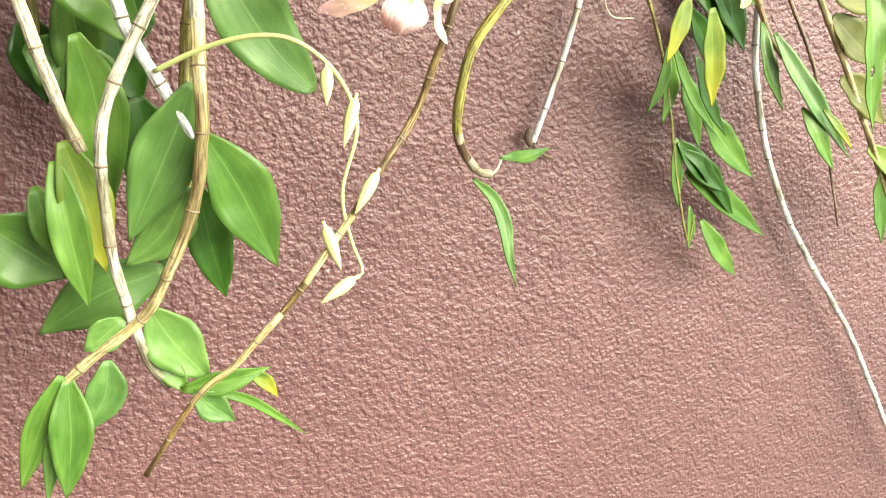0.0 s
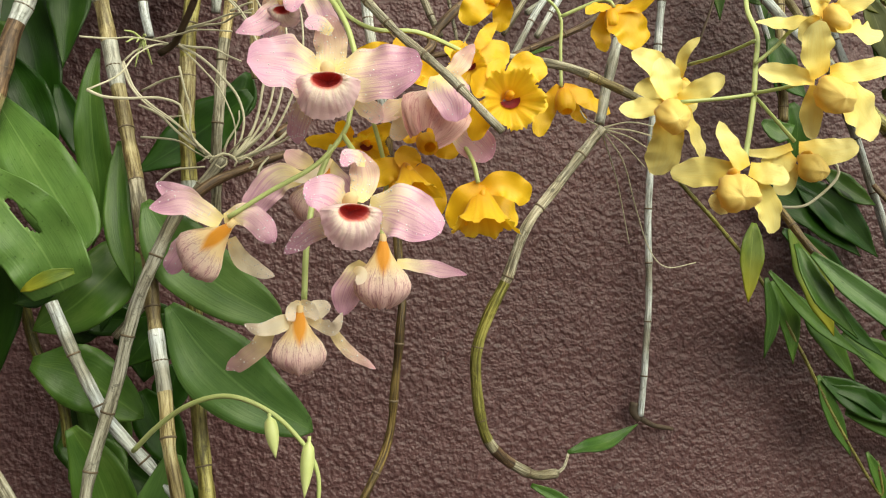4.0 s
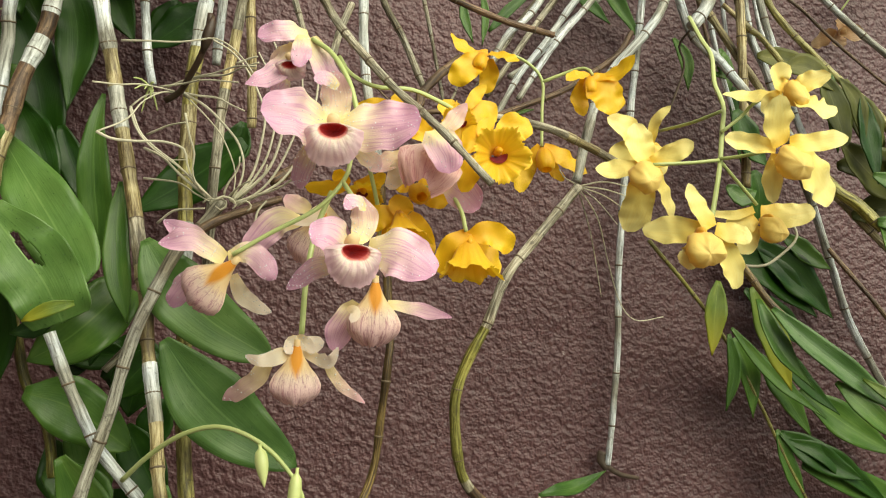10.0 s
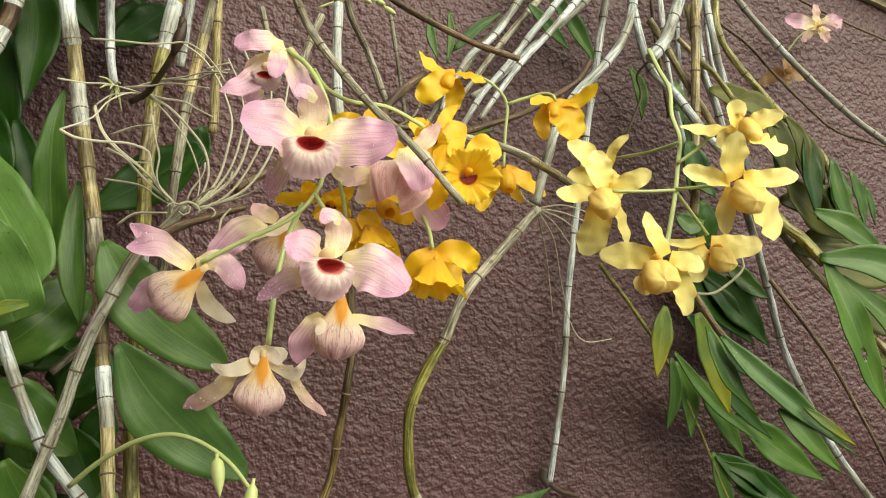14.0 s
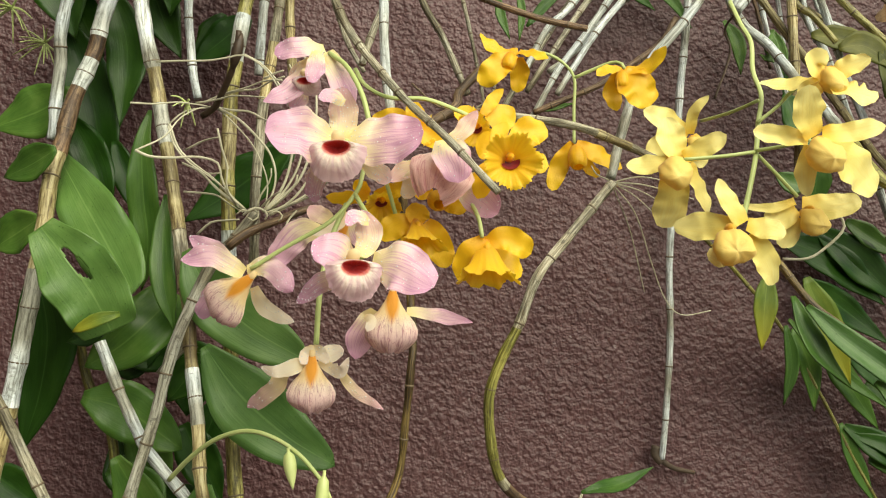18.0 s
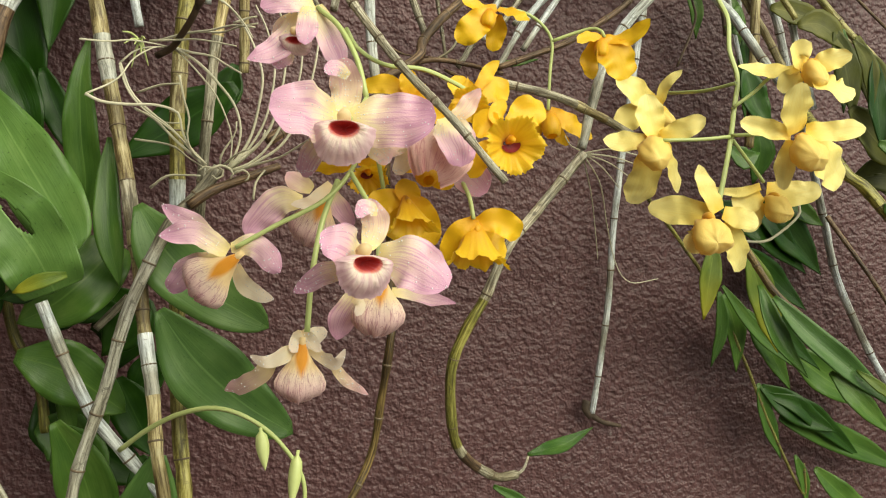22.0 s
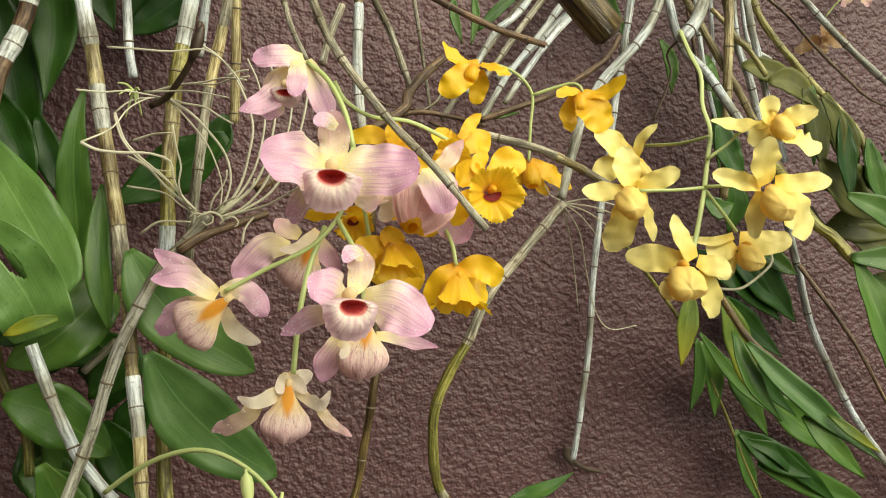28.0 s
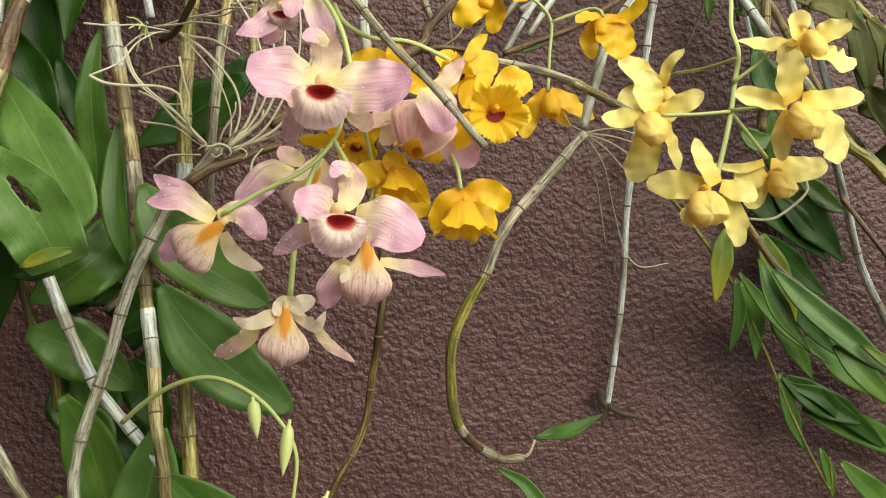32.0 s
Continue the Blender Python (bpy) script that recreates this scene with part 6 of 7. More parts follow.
leaf([(0.1040, -0.0600, 1.7231), (0.1066, -0.0600, 1.7063), (0.1050, -0.0600, 1.6874)], 0.006, 'mid', old_cane)
leaf([(0.1169, -0.0500, 1.6447), (0.1301, -0.0500, 1.6468), (0.1437, -0.0500, 1.6504)], 0.005, 'mid', old_cane)
leaf([(0.4062, -0.1240, 1.7999), (0.4312, -0.1240, 1.7980), (0.4432, -0.1240, 1.7648)], 0.014, 'pale', thin_cane)
leaf([(0.2576, -0.0200, 1.7212), (0.2672, -0.0200, 1.7053), (0.2695, -0.0200, 1.6824)], 0.012, 'mid', wall_cane)

# leafy shoot against the wall
leaf([(0.2570, -0.0850, 1.5385), (0.2529, -0.0880, 1.5167), (0.2499, -0.0900, 1.4912)], 0.0159, 'yellow', wall_shoot)
leaf([(0.2891, -0.0400, 1.5065), (0.2928, -0.0400, 1.4809), (0.2867, -0.0400, 1.4540)], 0.011, 'mid', wall_shoot)
leaf([(0.2912, -0.0400, 1.5106), (0.3219, -0.0400, 1.4787), (0.3623, -0.0400, 1.4503)], 0.011, 'mid', wall_shoot)
leaf([(0.2837, -0.0800, 1.5362), (0.2996, -0.0800, 1.4979), (0.3121, -0.0780, 1.4702)], 0.0232, 'yellow', wall_shoot)
leaf([(0.3220, -0.0200, 1.5740), (0.3569, -0.0200, 1.5473), (0.3833, -0.0200, 1.5211)], 0.0305, 'dark', wall_shoot)
leaf([(0.3436, -0.0200, 1.5804), (0.3663, -0.0200, 1.5653), (0.3824, -0.0200, 1.5573)], 0.0183, 'mid', wall_shoot)
leaf([(0.3263, -0.0300, 1.5066), (0.3528, -0.0300, 1.4748), (0.3808, -0.0300, 1.4521)], 0.0146, 'dark', wall_shoot)
leaf([(0.2953, -0.0200, 1.5677), (0.3333, -0.0200, 1.5517), (0.3705, -0.0200, 1.5214)], 0.0293, 'dark', wall_shoot)
leaf([(0.3069, -0.0300, 1.5383), (0.3444, -0.0200, 1.5152), (0.3732, -0.0200, 1.4943)], 0.022, 'dark', wall_shoot)
leaf([(0.2989, -0.0300, 1.5045), (0.3099, -0.0300, 1.4784), (0.3128, -0.0300, 1.4491)], 0.0159, 'mid', wall_shoot)
leaf([(0.3171, -0.0300, 1.4934), (0.3393, -0.0300, 1.4635), (0.3575, -0.0300, 1.4370)], 0.0195, 'mid', wall_shoot)
leaf([(0.3552, -0.0200, 1.4683), (0.3946, -0.0200, 1.4434), (0.4356, -0.0200, 1.4221)], 0.0268, 'mid', wall_shoot)
leaf([(0.3333, -0.0300, 1.4392), (0.3699, -0.0300, 1.4189), (0.3984, -0.0300, 1.4066)], 0.022, 'dark', wall_shoot)
leaf([(0.3499, -0.0300, 1.4171), (0.4166, -0.0200, 1.3962), (0.4723, -0.0200, 1.3729)], 0.0232, 'mid', wall_shoot)
leaf([(0.3307, -0.0300, 1.4413), (0.3416, -0.0300, 1.4116), (0.3536, -0.0300, 1.3869)], 0.0134, 'mid', wall_shoot)
leaf([(0.3650, -0.0300, 1.3896), (0.3735, -0.0300, 1.3708), (0.3776, -0.0300, 1.3526)], 0.0098, 'mid', wall_shoot)
leaf([(0.3821, -0.0300, 1.3798), (0.4093, -0.0300, 1.3580), (0.4511, -0.0200, 1.3341)], 0.0195, 'mid', wall_shoot)
leaf([(0.3389, -0.0300, 1.4335), (0.3714, -0.0300, 1.4222), (0.4304, -0.0200, 1.3833)], 0.0171, 'dark', wall_shoot)

# leaves of the near shoot
leaf([(0.2209, -0.2050, 1.5149), (0.2349, -0.2120, 1.4995), (0.2612, -0.2180, 1.4791), (0.2900, -0.2220, 1.4594)], 0.0145, 'pale', near_shoot, cup=0.35, peak=0.35, dew=60)
leaf([(0.2189, -0.1950, 1.5199), (0.2246, -0.2050, 1.4955), (0.2398, -0.2100, 1.4762)], 0.0117, 'mid', near_shoot, cup=0.4)
leaf([(0.2482, -0.2150, 1.4800), (0.2630, -0.2200, 1.4657), (0.2828, -0.2200, 1.4503)], 0.0122, 'mid', near_shoot)
leaf([(0.2591, -0.2200, 1.4820), (0.2699, -0.2250, 1.4741), (0.2865, -0.2250, 1.4646)], 0.0057, 'yellow', near_shoot)

# leaves of the right cane and the olive cane
leaf([(0.2883, -0.1950, 1.5629), (0.3213, -0.2000, 1.5622), (0.3585, -0.2000, 1.5495), (0.3945, -0.2000, 1.5213)], 0.0244, 'pale', right_cane, cup=0.3, dew=60)
leaf([(0.2915, -0.1950, 1.5609), (0.3051, -0.2000, 1.5289), (0.3173, -0.2000, 1.5013), (0.3307, -0.2000, 1.4788)], 0.0208, 'mid', right_cane, hole=(0.58, 0.5, 0.035, 0.1))
leaf([(0.3016, -0.1950, 1.5534), (0.3324, -0.2000, 1.5289), (0.3556, -0.2000, 1.5016), (0.3679, -0.2000, 1.4764)], 0.0176, 'mid', right_cane)
leaf([(0.3060, -0.1950, 1.5467), (0.3476, -0.2000, 1.5271), (0.3726, -0.2000, 1.5072), (0.3915, -0.2000, 1.4763)], 0.0163, 'mid', right_cane)
leaf([(0.3732, -0.0800, 1.5896), (0.4172, -0.0800, 1.5765), (0.4600, -0.0800, 1.5790)], 0.0304, 'olive', leafy_cane, cup=0.2)
leaf([(0.4010, -0.0800, 1.5575), (0.4277, -0.0800, 1.5475), (0.4650, -0.0800, 1.5337)], 0.0317, 'olive', leafy_cane, cup=0.2)
leaf([(0.4303, -0.0800, 1.5159), (0.4585, -0.0800, 1.5089), (0.4979, -0.0800, 1.4915)], 0.0306, 'olive', leafy_cane, cup=0.2)
leaf([(0.4949, -0.0800, 1.5132), (0.5275, -0.0800, 1.4920), (0.5632, -0.0800, 1.4625)], 0.0273, 'olive', leafy_cane)
leaf([(0.4880, -0.0800, 1.4696), (0.5444, -0.0800, 1.4560), (0.5979, -0.0800, 1.4420), (0.6443, -0.0800, 1.4158)], 0.0367, 'yellow', leafy_cane, cup=0.25)
leaf([(0.5115, -0.0800, 1.4609), (0.5224, -0.0800, 1.4322), (0.5452, -0.0800, 1.3938)], 0.0240, 'mid', leafy_cane)
leaf([(0.3086, -0.0800, 1.6840), (0.3261, -0.0800, 1.6859), (0.3482, -0.0800, 1.6712)], 0.0204, 'olive', leafy_cane, cup=0.2)
leaf([(0.3368, -0.0800, 1.6833), (0.3468, -0.0800, 1.6578), (0.3550, -0.0800, 1.6282)], 0.0230, 'olive', leafy_cane)
leaf([(0.3634, -0.0800, 1.6708), (0.3709, -0.0800, 1.6524), (0.3768, -0.0800, 1.6262)], 0.0227, 'olive', leafy_cane)
leaf([(0.3886, -0.0800, 1.6502), (0.3950, -0.0800, 1.6315), (0.3980, -0.0800, 1.6106)], 0.0196, 'mid', leafy_cane)
leaf([(0.3468, -0.0800, 1.6200), (0.3814, -0.0800, 1.6227), (0.4150, -0.0800, 1.6177)], 0.0261, 'olive', leafy_cane, cup=0.2)
leaf([(0.3573, -0.0800, 1.5867), (0.3831, -0.0800, 1.5923), (0.4167, -0.0800, 1.5868)], 0.0252, 'olive', leafy_cane, cup=0.2)
leaf([(0.3511, -0.1100, 1.6085), (0.3833, -0.1100, 1.5979), (0.4115, -0.1100, 1.5809)], 0.02, 'mid', right_cane)
leaf([(0.3357, -0.1000, 1.6733), (0.3473, -0.1000, 1.6584), (0.3532, -0.1000, 1.6296)], 0.014, 'olive', olive_cane)
leaf([(0.3517, -0.1000, 1.6622), (0.3568, -0.1000, 1.6320), (0.3627, -0.1000, 1.6053)], 0.017, 'dark', olive_cane)
leaf([(0.3726, -0.1000, 1.6491), (0.3799, -0.1000, 1.6231), (0.3950, -0.1000, 1.5972)], 0.016, 'mid', olive_cane)
leaf([(0.3880, -0.1000, 1.6428), (0.3962, -0.1000, 1.6251), (0.4006, -0.1000, 1.6041)], 0.011, 'mid', olive_cane)
leaf([(0.4008, -0.1000, 1.6336), (0.4056, -0.1000, 1.6202), (0.4091, -0.1000, 1.6067)], 0.006, 'mid', olive_cane)
leaf([(0.3442, -0.0900, 1.6324), (0.3698, -0.0900, 1.6096), (0.3957, -0.0900, 1.5966)], 0.03, 'olive', olive_cane)
leaf([(0.2726, -0.0800, 1.6527), (0.2821, -0.0800, 1.6303), (0.2958, -0.0800, 1.6163)], 0.022, 'dark', olive_cane)
leaf([(0.2647, -0.0800, 1.6913), (0.2631, -0.0800, 1.6751), (0.2565, -0.0800, 1.6780)], 0.01, 'mid', olive_cane)
leaf([(0.2660, -0.0800, 1.6011), (0.2769, -0.0800, 1.5947), (0.2876, -0.0800, 1.5997)], 0.016, 'mid', olive_cane)

# leaves at the end of the bent cane
cane([(0.1270, -0.1000, 1.3965), (0.1339, -0.0980, 1.3990), (0.1380, -0.0940, 1.4061)], 0.0009, 'grey', 'short dry grey stub on the bent cane', [], r_end=0.0009, gap=0.02)
leaf([(0.1382, -0.0930, 1.4069), (0.1493, -0.0900, 1.4089), (0.1660, -0.0800, 1.4099), (0.1887, -0.0700, 1.4182)], 0.01, 'mid', bent_cane, face=(0, -0.8, 0.6))
leaf([(0.1127, -0.1100, 1.3932), (0.1293, -0.1100, 1.3840), (0.1398, -0.1150, 1.3683), (0.1447, -0.1200, 1.3518), (0.1535, -0.1250, 1.3324)], 0.0105, 'mid', bent_cane)

# more canes and dull leaves above the yellow flowers
cane([(0.2714, -0.0300, 1.8049), (0.2716, -0.0450, 1.7397), (0.2749, -0.0500, 1.7038), (0.2888, -0.0500, 1.6568)], 0.0022, 'white', 'papery white jointed orchid cane hanging on the wall', [], r_end=0.00176)
cane([(0.3038, -0.0300, 1.7988), (0.3015, -0.0450, 1.7416), (0.3036, -0.0500, 1.7154), (0.3096, -0.0500, 1.6976)], 0.0022, 'white', 'papery white jointed orchid cane hanging on the wall', [], r_end=0.00176)
cane([(0.3180, -0.0200, 1.8048), (0.3175, -0.0300, 1.7487), (0.3247, -0.0300, 1.7238), (0.3431, -0.0300, 1.7147)], 0.0018, 'white', 'papery white jointed orchid cane hanging on the wall', [], r_end=0.00144)
cane([(0.2807, -0.0600, 1.7583), (0.2850, -0.0700, 1.7188), (0.2951, -0.0750, 1.7059), (0.3070, -0.0800, 1.6875)], 0.0024, 'olive', 'olive jointed cane above the yellow flowers', [], r_end=0.00192)
cane([(0.2702, -0.0200, 1.8011), (0.2725, -0.0300, 1.7458), (0.2785, -0.0300, 1.7212), (0.2865, -0.0300, 1.6844)], 0.0016, 'brown', 'thin brown dry cane close to the wall', [], r_end=0.00128)
cane([(0.2958, -0.0200, 1.8031), (0.2914, -0.0300, 1.7470), (0.2960, -0.0300, 1.7097), (0.2972, -0.0300, 1.6726)], 0.0018, 'white', 'papery white jointed orchid cane hanging on the wall', [], r_end=0.00144)
cane([(0.2861, -0.0400, 1.7423), (0.3152, -0.0420, 1.7193), (0.3465, -0.0450, 1.6952), (0.3781, -0.0450, 1.6863)], 0.0018, 'tan', 'thin tan dry cane close to the wall', [], r_end=0.0014)
leaf([(0.3009, -0.0600, 1.6990), (0.3214, -0.0600, 1.6969), (0.3471, -0.0600, 1.6910)], 0.02, 'olive', olive_cane)
leaf([(0.3489, -0.0700, 1.6879), (0.3518, -0.0700, 1.6638), (0.3550, -0.0700, 1.6322)], 0.016, 'mid', olive_cane)
leaf([(0.3612, -0.0700, 1.6846), (0.3694, -0.0700, 1.6607), (0.3806, -0.0700, 1.6300)], 0.017, 'olive', olive_cane)
leaf([(0.2808, -0.0450, 1.7070), (0.2857, -0.0450, 1.6919), (0.2878, -0.0450, 1.6720)], 0.012, 'mid', olive_cane)
leaf([(0.2888, -0.0500, 1.6786), (0.2927, -0.0500, 1.6510), (0.2941, -0.0500, 1.6236)], 0.016, 'dark', olive_cane)
leaf([(0.3795, -0.0700, 1.6690), (0.3832, -0.0700, 1.6457), (0.3899, -0.0700, 1.6188)], 0.014, 'olive', olive_cane)
leaf([(0.3030, -0.0500, 1.6200), (0.3073, -0.0500, 1.6046), (0.3061, -0.0450, 1.5820)], 0.02, 'mid', olive_cane)

# leaves added on the canes above the view, as shade; last one hangs lower
leaf([(-0.1779, -0.0500, 1.7633), (-0.1665, -0.0500, 1.7316), (-0.1587, -0.0500, 1.7034)], 0.04, 'dark', main_cane)
leaf([(-0.1581, -0.0400, 1.7774), (-0.1614, -0.0400, 1.7400), (-0.1716, -0.0400, 1.7101)], 0.04, 'dark', main_cane)
leaf([(-0.1030, -0.0600, 1.7679), (-0.1133, -0.0600, 1.7309), (-0.1168, -0.0600, 1.6950)], 0.036, 'dark', main_cane)
leaf([(-0.0788, -0.0400, 1.7763), (-0.0917, -0.0400, 1.7412), (-0.1006, -0.0400, 1.7201)], 0.034, 'dark', main_cane)
leaf([(-0.1962, -0.0600, 1.7462), (-0.1850, -0.0600, 1.7118), (-0.1737, -0.0600, 1.6778)], 0.04, 'dark', main_cane)
leaf([(-0.1173, -0.1000, 1.7564), (-0.1259, -0.1100, 1.7274), (-0.1396, -0.1100, 1.7069)], 0.04, 'dark', main_cane)
leaf([(-0.0742, -0.1000, 1.7669), (-0.0872, -0.1100, 1.7370), (-0.1075, -0.1100, 1.7157)], 0.04, 'dark', main_cane)
leaf([(-0.1450, -0.1300, 1.7538), (-0.1549, -0.1300, 1.7279), (-0.1645, -0.1300, 1.6994)], 0.04, 'dark', main_cane)
leaf([(-0.0440, -0.0300, 1.6315), (-0.0505, -0.0300, 1.6128), (-0.0676, -0.0300, 1.5959)], 0.022, 'dark', main_cane)

# flower stalks
stalk([(0.2249, -0.1100, 1.6998), (0.2249, -0.1250, 1.6808), (0.2265, -0.1350, 1.6666), (0.2229, -0.1450, 1.6471), (0.2229, -0.1550, 1.6306), (0.2175, -0.1630, 1.6136), (0.2135, -0.1680, 1.5945), (0.2069, -0.1760, 1.5776), (0.1985, -0.1860, 1.5589)], 0.0014, STALK, 'slim green orchid flower stalk carrying pale yellow flowers')
stalk([(0.2193, -0.1600, 1.6265), (0.2117, -0.1400, 1.6243), (0.2077, -0.1050, 1.6274)], 0.001, STALK, 'slim green orchid flower stalk')
stalk([(0.2152, -0.1660, 1.6124), (0.2261, -0.1680, 1.6216), (0.2352, -0.1700, 1.6307), (0.2534, -0.1700, 1.6362)], 0.001, STALK, 'slim green orchid flower stalk')
stalk([(0.2125, -0.1690, 1.5963), (0.1956, -0.1700, 1.5934), (0.1745, -0.1680, 1.5914)], 0.001, STALK, 'slim green orchid flower stalk')
stalk([(0.2129, -0.1690, 1.5969), (0.2222, -0.1800, 1.5973), (0.2290, -0.1960, 1.5976)], 0.001, STALK, 'slim green orchid flower stalk')
stalk([(0.2149, -0.1680, 1.5948), (0.2263, -0.1650, 1.5853), (0.2382, -0.1630, 1.5743)], 0.001, STALK, 'slim green orchid flower stalk')
stalk([(0.0961, -0.1190, 1.6616), (0.1090, -0.1190, 1.6614), (0.1199, -0.1200, 1.6563), (0.1275, -0.1200, 1.6468), (0.1272, -0.1210, 1.6290), (0.1271, -0.1220, 1.6080)], 0.0009, STALK, 'slim green orchid flower stalk with golden flowers')
stalk([(0.1275, -0.1200, 1.6468), (0.1370, -0.1220, 1.6510), (0.1482, -0.1260, 1.6549), (0.1526, -0.1300, 1.6530), (0.1541, -0.1310, 1.6497)], 0.001, STALK, 'slim green orchid flower stalk with golden flowers')
stalk([(-0.0086, -0.1960, 1.6326), (0.0001, -0.2050, 1.6237), (0.0077, -0.2150, 1.6081), (0.0120, -0.2200, 1.5917)], 0.0012, STALK, 'slim green orchid flower stalk behind the pink flowers')
stalk([(0.0040, -0.2000, 1.6241), (0.0091, -0.2050, 1.6149), (0.0205, -0.2100, 1.6082), (0.0369, -0.2120, 1.6076), (0.0525, -0.2070, 1.6038), (0.0599, -0.2050, 1.6009)], 0.001, STALK, 'slim green orchid flower stalk with golden flowers')
stalk([(0.0120, -0.2200, 1.5917), (0.0092, -0.2250, 1.5707), (0.0062, -0.2280, 1.5603), (-0.0046, -0.2300, 1.5473), (-0.0228, -0.2290, 1.5363), (-0.0382, -0.2270, 1.5264)], 0.0010, STALK, 'slim green orchid flower stalk with pink flowers')
stalk([(0.0019, -0.2200, 1.5566), (-0.0044, -0.2280, 1.5386), (-0.0078, -0.2340, 1.5170), (-0.0087, -0.2360, 1.4946)], 0.0012, STALK, 'slim green orchid flower stalk with a hanging pink flower')
stalk([(0.0060, -0.2280, 1.5598), (0.0138, -0.2400, 1.5446), (0.0135, -0.2500, 1.5343), (0.0097, -0.2620, 1.5296)], 0.0011, STALK, 'slim green orchid flower stalk with a pink flower')
stalk([(0.0120, -0.2200, 1.5917), (0.0065, -0.2350, 1.5826), (0.0006, -0.2500, 1.5788)], 0.0011, STALK, 'slim green orchid flower stalk with a pink flower')
stalk([(0.0420, -0.1900, 1.5674), (0.0567, -0.2000, 1.5635), (0.0625, -0.2050, 1.5550), (0.0643, -0.2100, 1.5441)], 0.001, STALK, 'slim green orchid flower stalk with a golden flower')
stalk([(0.0120, -0.2200, 1.5892), (0.0255, -0.2000, 1.5497), (0.0237, -0.2000, 1.5291), (0.0246, -0.2040, 1.5171)], 0.001, STALK, 'slim green orchid flower stalk with a pink flower')

# bud spray
stalk([(-0.0873, -0.1450, 1.4230), (-0.0742, -0.1600, 1.4363), (-0.0585, -0.1750, 1.4477), (-0.0423, -0.1850, 1.4525), (-0.0270, -0.1900, 1.4484), (-0.0131, -0.1930, 1.4378), (-0.0024, -0.1930, 1.4197), (-0.0025, -0.1920, 1.3890), (0.0073, -0.1920, 1.3663), (0.0168, -0.1920, 1.3514), (0.0120, -0.1920, 1.3460)], 0.0013, STALK, 'arching green flower stalk hung with pale buds', r_end=0.0008)
bud((-0.0232, -0.1930, 1.4458), (-0.0202, -0.1960, 1.4274), 0.0033)
bud((-0.0061, -0.1930, 1.4357), (-0.0081, -0.1960, 1.4102), 0.0033)
bud((0.0131, -0.1930, 1.4032), (0.0045, -0.1960, 1.3798), 0.0033)
bud((-0.0092, -0.1930, 1.3739), (0.0038, -0.1960, 1.3520), 0.0033)
bud((0.0145, -0.1930, 1.3492), (-0.0027, -0.1960, 1.3344), 0.0033)

# air roots
roots = thing('air_roots', (-0.0522, -0.1430, 1.5600), 'tangled pale air roots fanning from the branch cane', 'roots')
stalk([(-0.0899, -0.1250, 1.5742), (-0.0724, -0.1310, 1.5722), (-0.0629, -0.1370, 1.5660), (-0.0551, -0.1430, 1.5615)], 0.0006, ROOT, parent=roots, name='root', r_end=0.00039, sides=6, wobble=0.0006)
stalk([(-0.0891, -0.1350, 1.5882), (-0.0789, -0.1370, 1.5831), (-0.0685, -0.1390, 1.5734), (-0.0582, -0.1410, 1.5655), (-0.0531, -0.1430, 1.5615)], 0.0007, ROOT, parent=roots, name='root', r_end=0.00046, sides=6, wobble=0.0006)
stalk([(-0.0974, -0.1350, 1.6080), (-0.0933, -0.1366, 1.5974), (-0.0858, -0.1382, 1.5885), (-0.0713, -0.1398, 1.5784), (-0.0631, -0.1414, 1.5711), (-0.0551, -0.1430, 1.5629)], 0.0005, ROOT, parent=roots, name='root', r_end=0.00033, sides=6, wobble=0.0006)
stalk([(-0.0979, -0.1300, 1.6103), (-0.0921, -0.1326, 1.5968), (-0.0829, -0.1352, 1.5877), (-0.0728, -0.1378, 1.5802), (-0.0661, -0.1404, 1.5738), (-0.0571, -0.1430, 1.5638)], 0.0008, ROOT, parent=roots, name='root', r_end=0.00052, sides=6, wobble=0.0006)
stalk([(-0.1100, -0.1500, 1.5917), (-0.1026, -0.1490, 1.5887), (-0.0908, -0.1480, 1.5884), (-0.0788, -0.1470, 1.5893), (-0.0687, -0.1460, 1.5866), (-0.0664, -0.1450, 1.5791), (-0.0627, -0.1440, 1.5716), (-0.0537, -0.1430, 1.5633)], 0.0008, ROOT, parent=roots, name='root', r_end=0.00052, sides=6, wobble=0.0006)
stalk([(-0.0685, -0.1500, 1.6043), (-0.0656, -0.1486, 1.5929), (-0.0627, -0.1472, 1.5846), (-0.0632, -0.1458, 1.5762), (-0.0607, -0.1444, 1.5692), (-0.0537, -0.1430, 1.5633)], 0.0006, ROOT, parent=roots, name='root', r_end=0.00039, sides=6, wobble=0.0006)
stalk([(-0.1097, -0.1500, 1.5917), (-0.0975, -0.1437, 1.6006), (-0.0909, -0.1375, 1.6120), (-0.0819, -0.1312, 1.6194), (-0.0750, -0.1250, 1.6213)], 0.0005, ROOT, parent=roots, name='root', r_end=0.00033, sides=6, wobble=0.0006)
stalk([(-0.0979, -0.1300, 1.6106), (-0.0914, -0.1283, 1.6173), (-0.0833, -0.1267, 1.6202), (-0.0749, -0.1250, 1.6210)], 0.0005, ROOT, parent=roots, name='root', r_end=0.00033, sides=6, wobble=0.0006)
stalk([(-0.0750, -0.1250, 1.6219), (-0.0686, -0.1283, 1.6167), (-0.0607, -0.1317, 1.6086), (-0.0514, -0.1350, 1.5977), (-0.0450, -0.1383, 1.5853), (-0.0425, -0.1417, 1.5760), (-0.0430, -0.1450, 1.5644)], 0.0005, ROOT, parent=roots, name='root', r_end=0.00033, sides=6, wobble=0.0006)
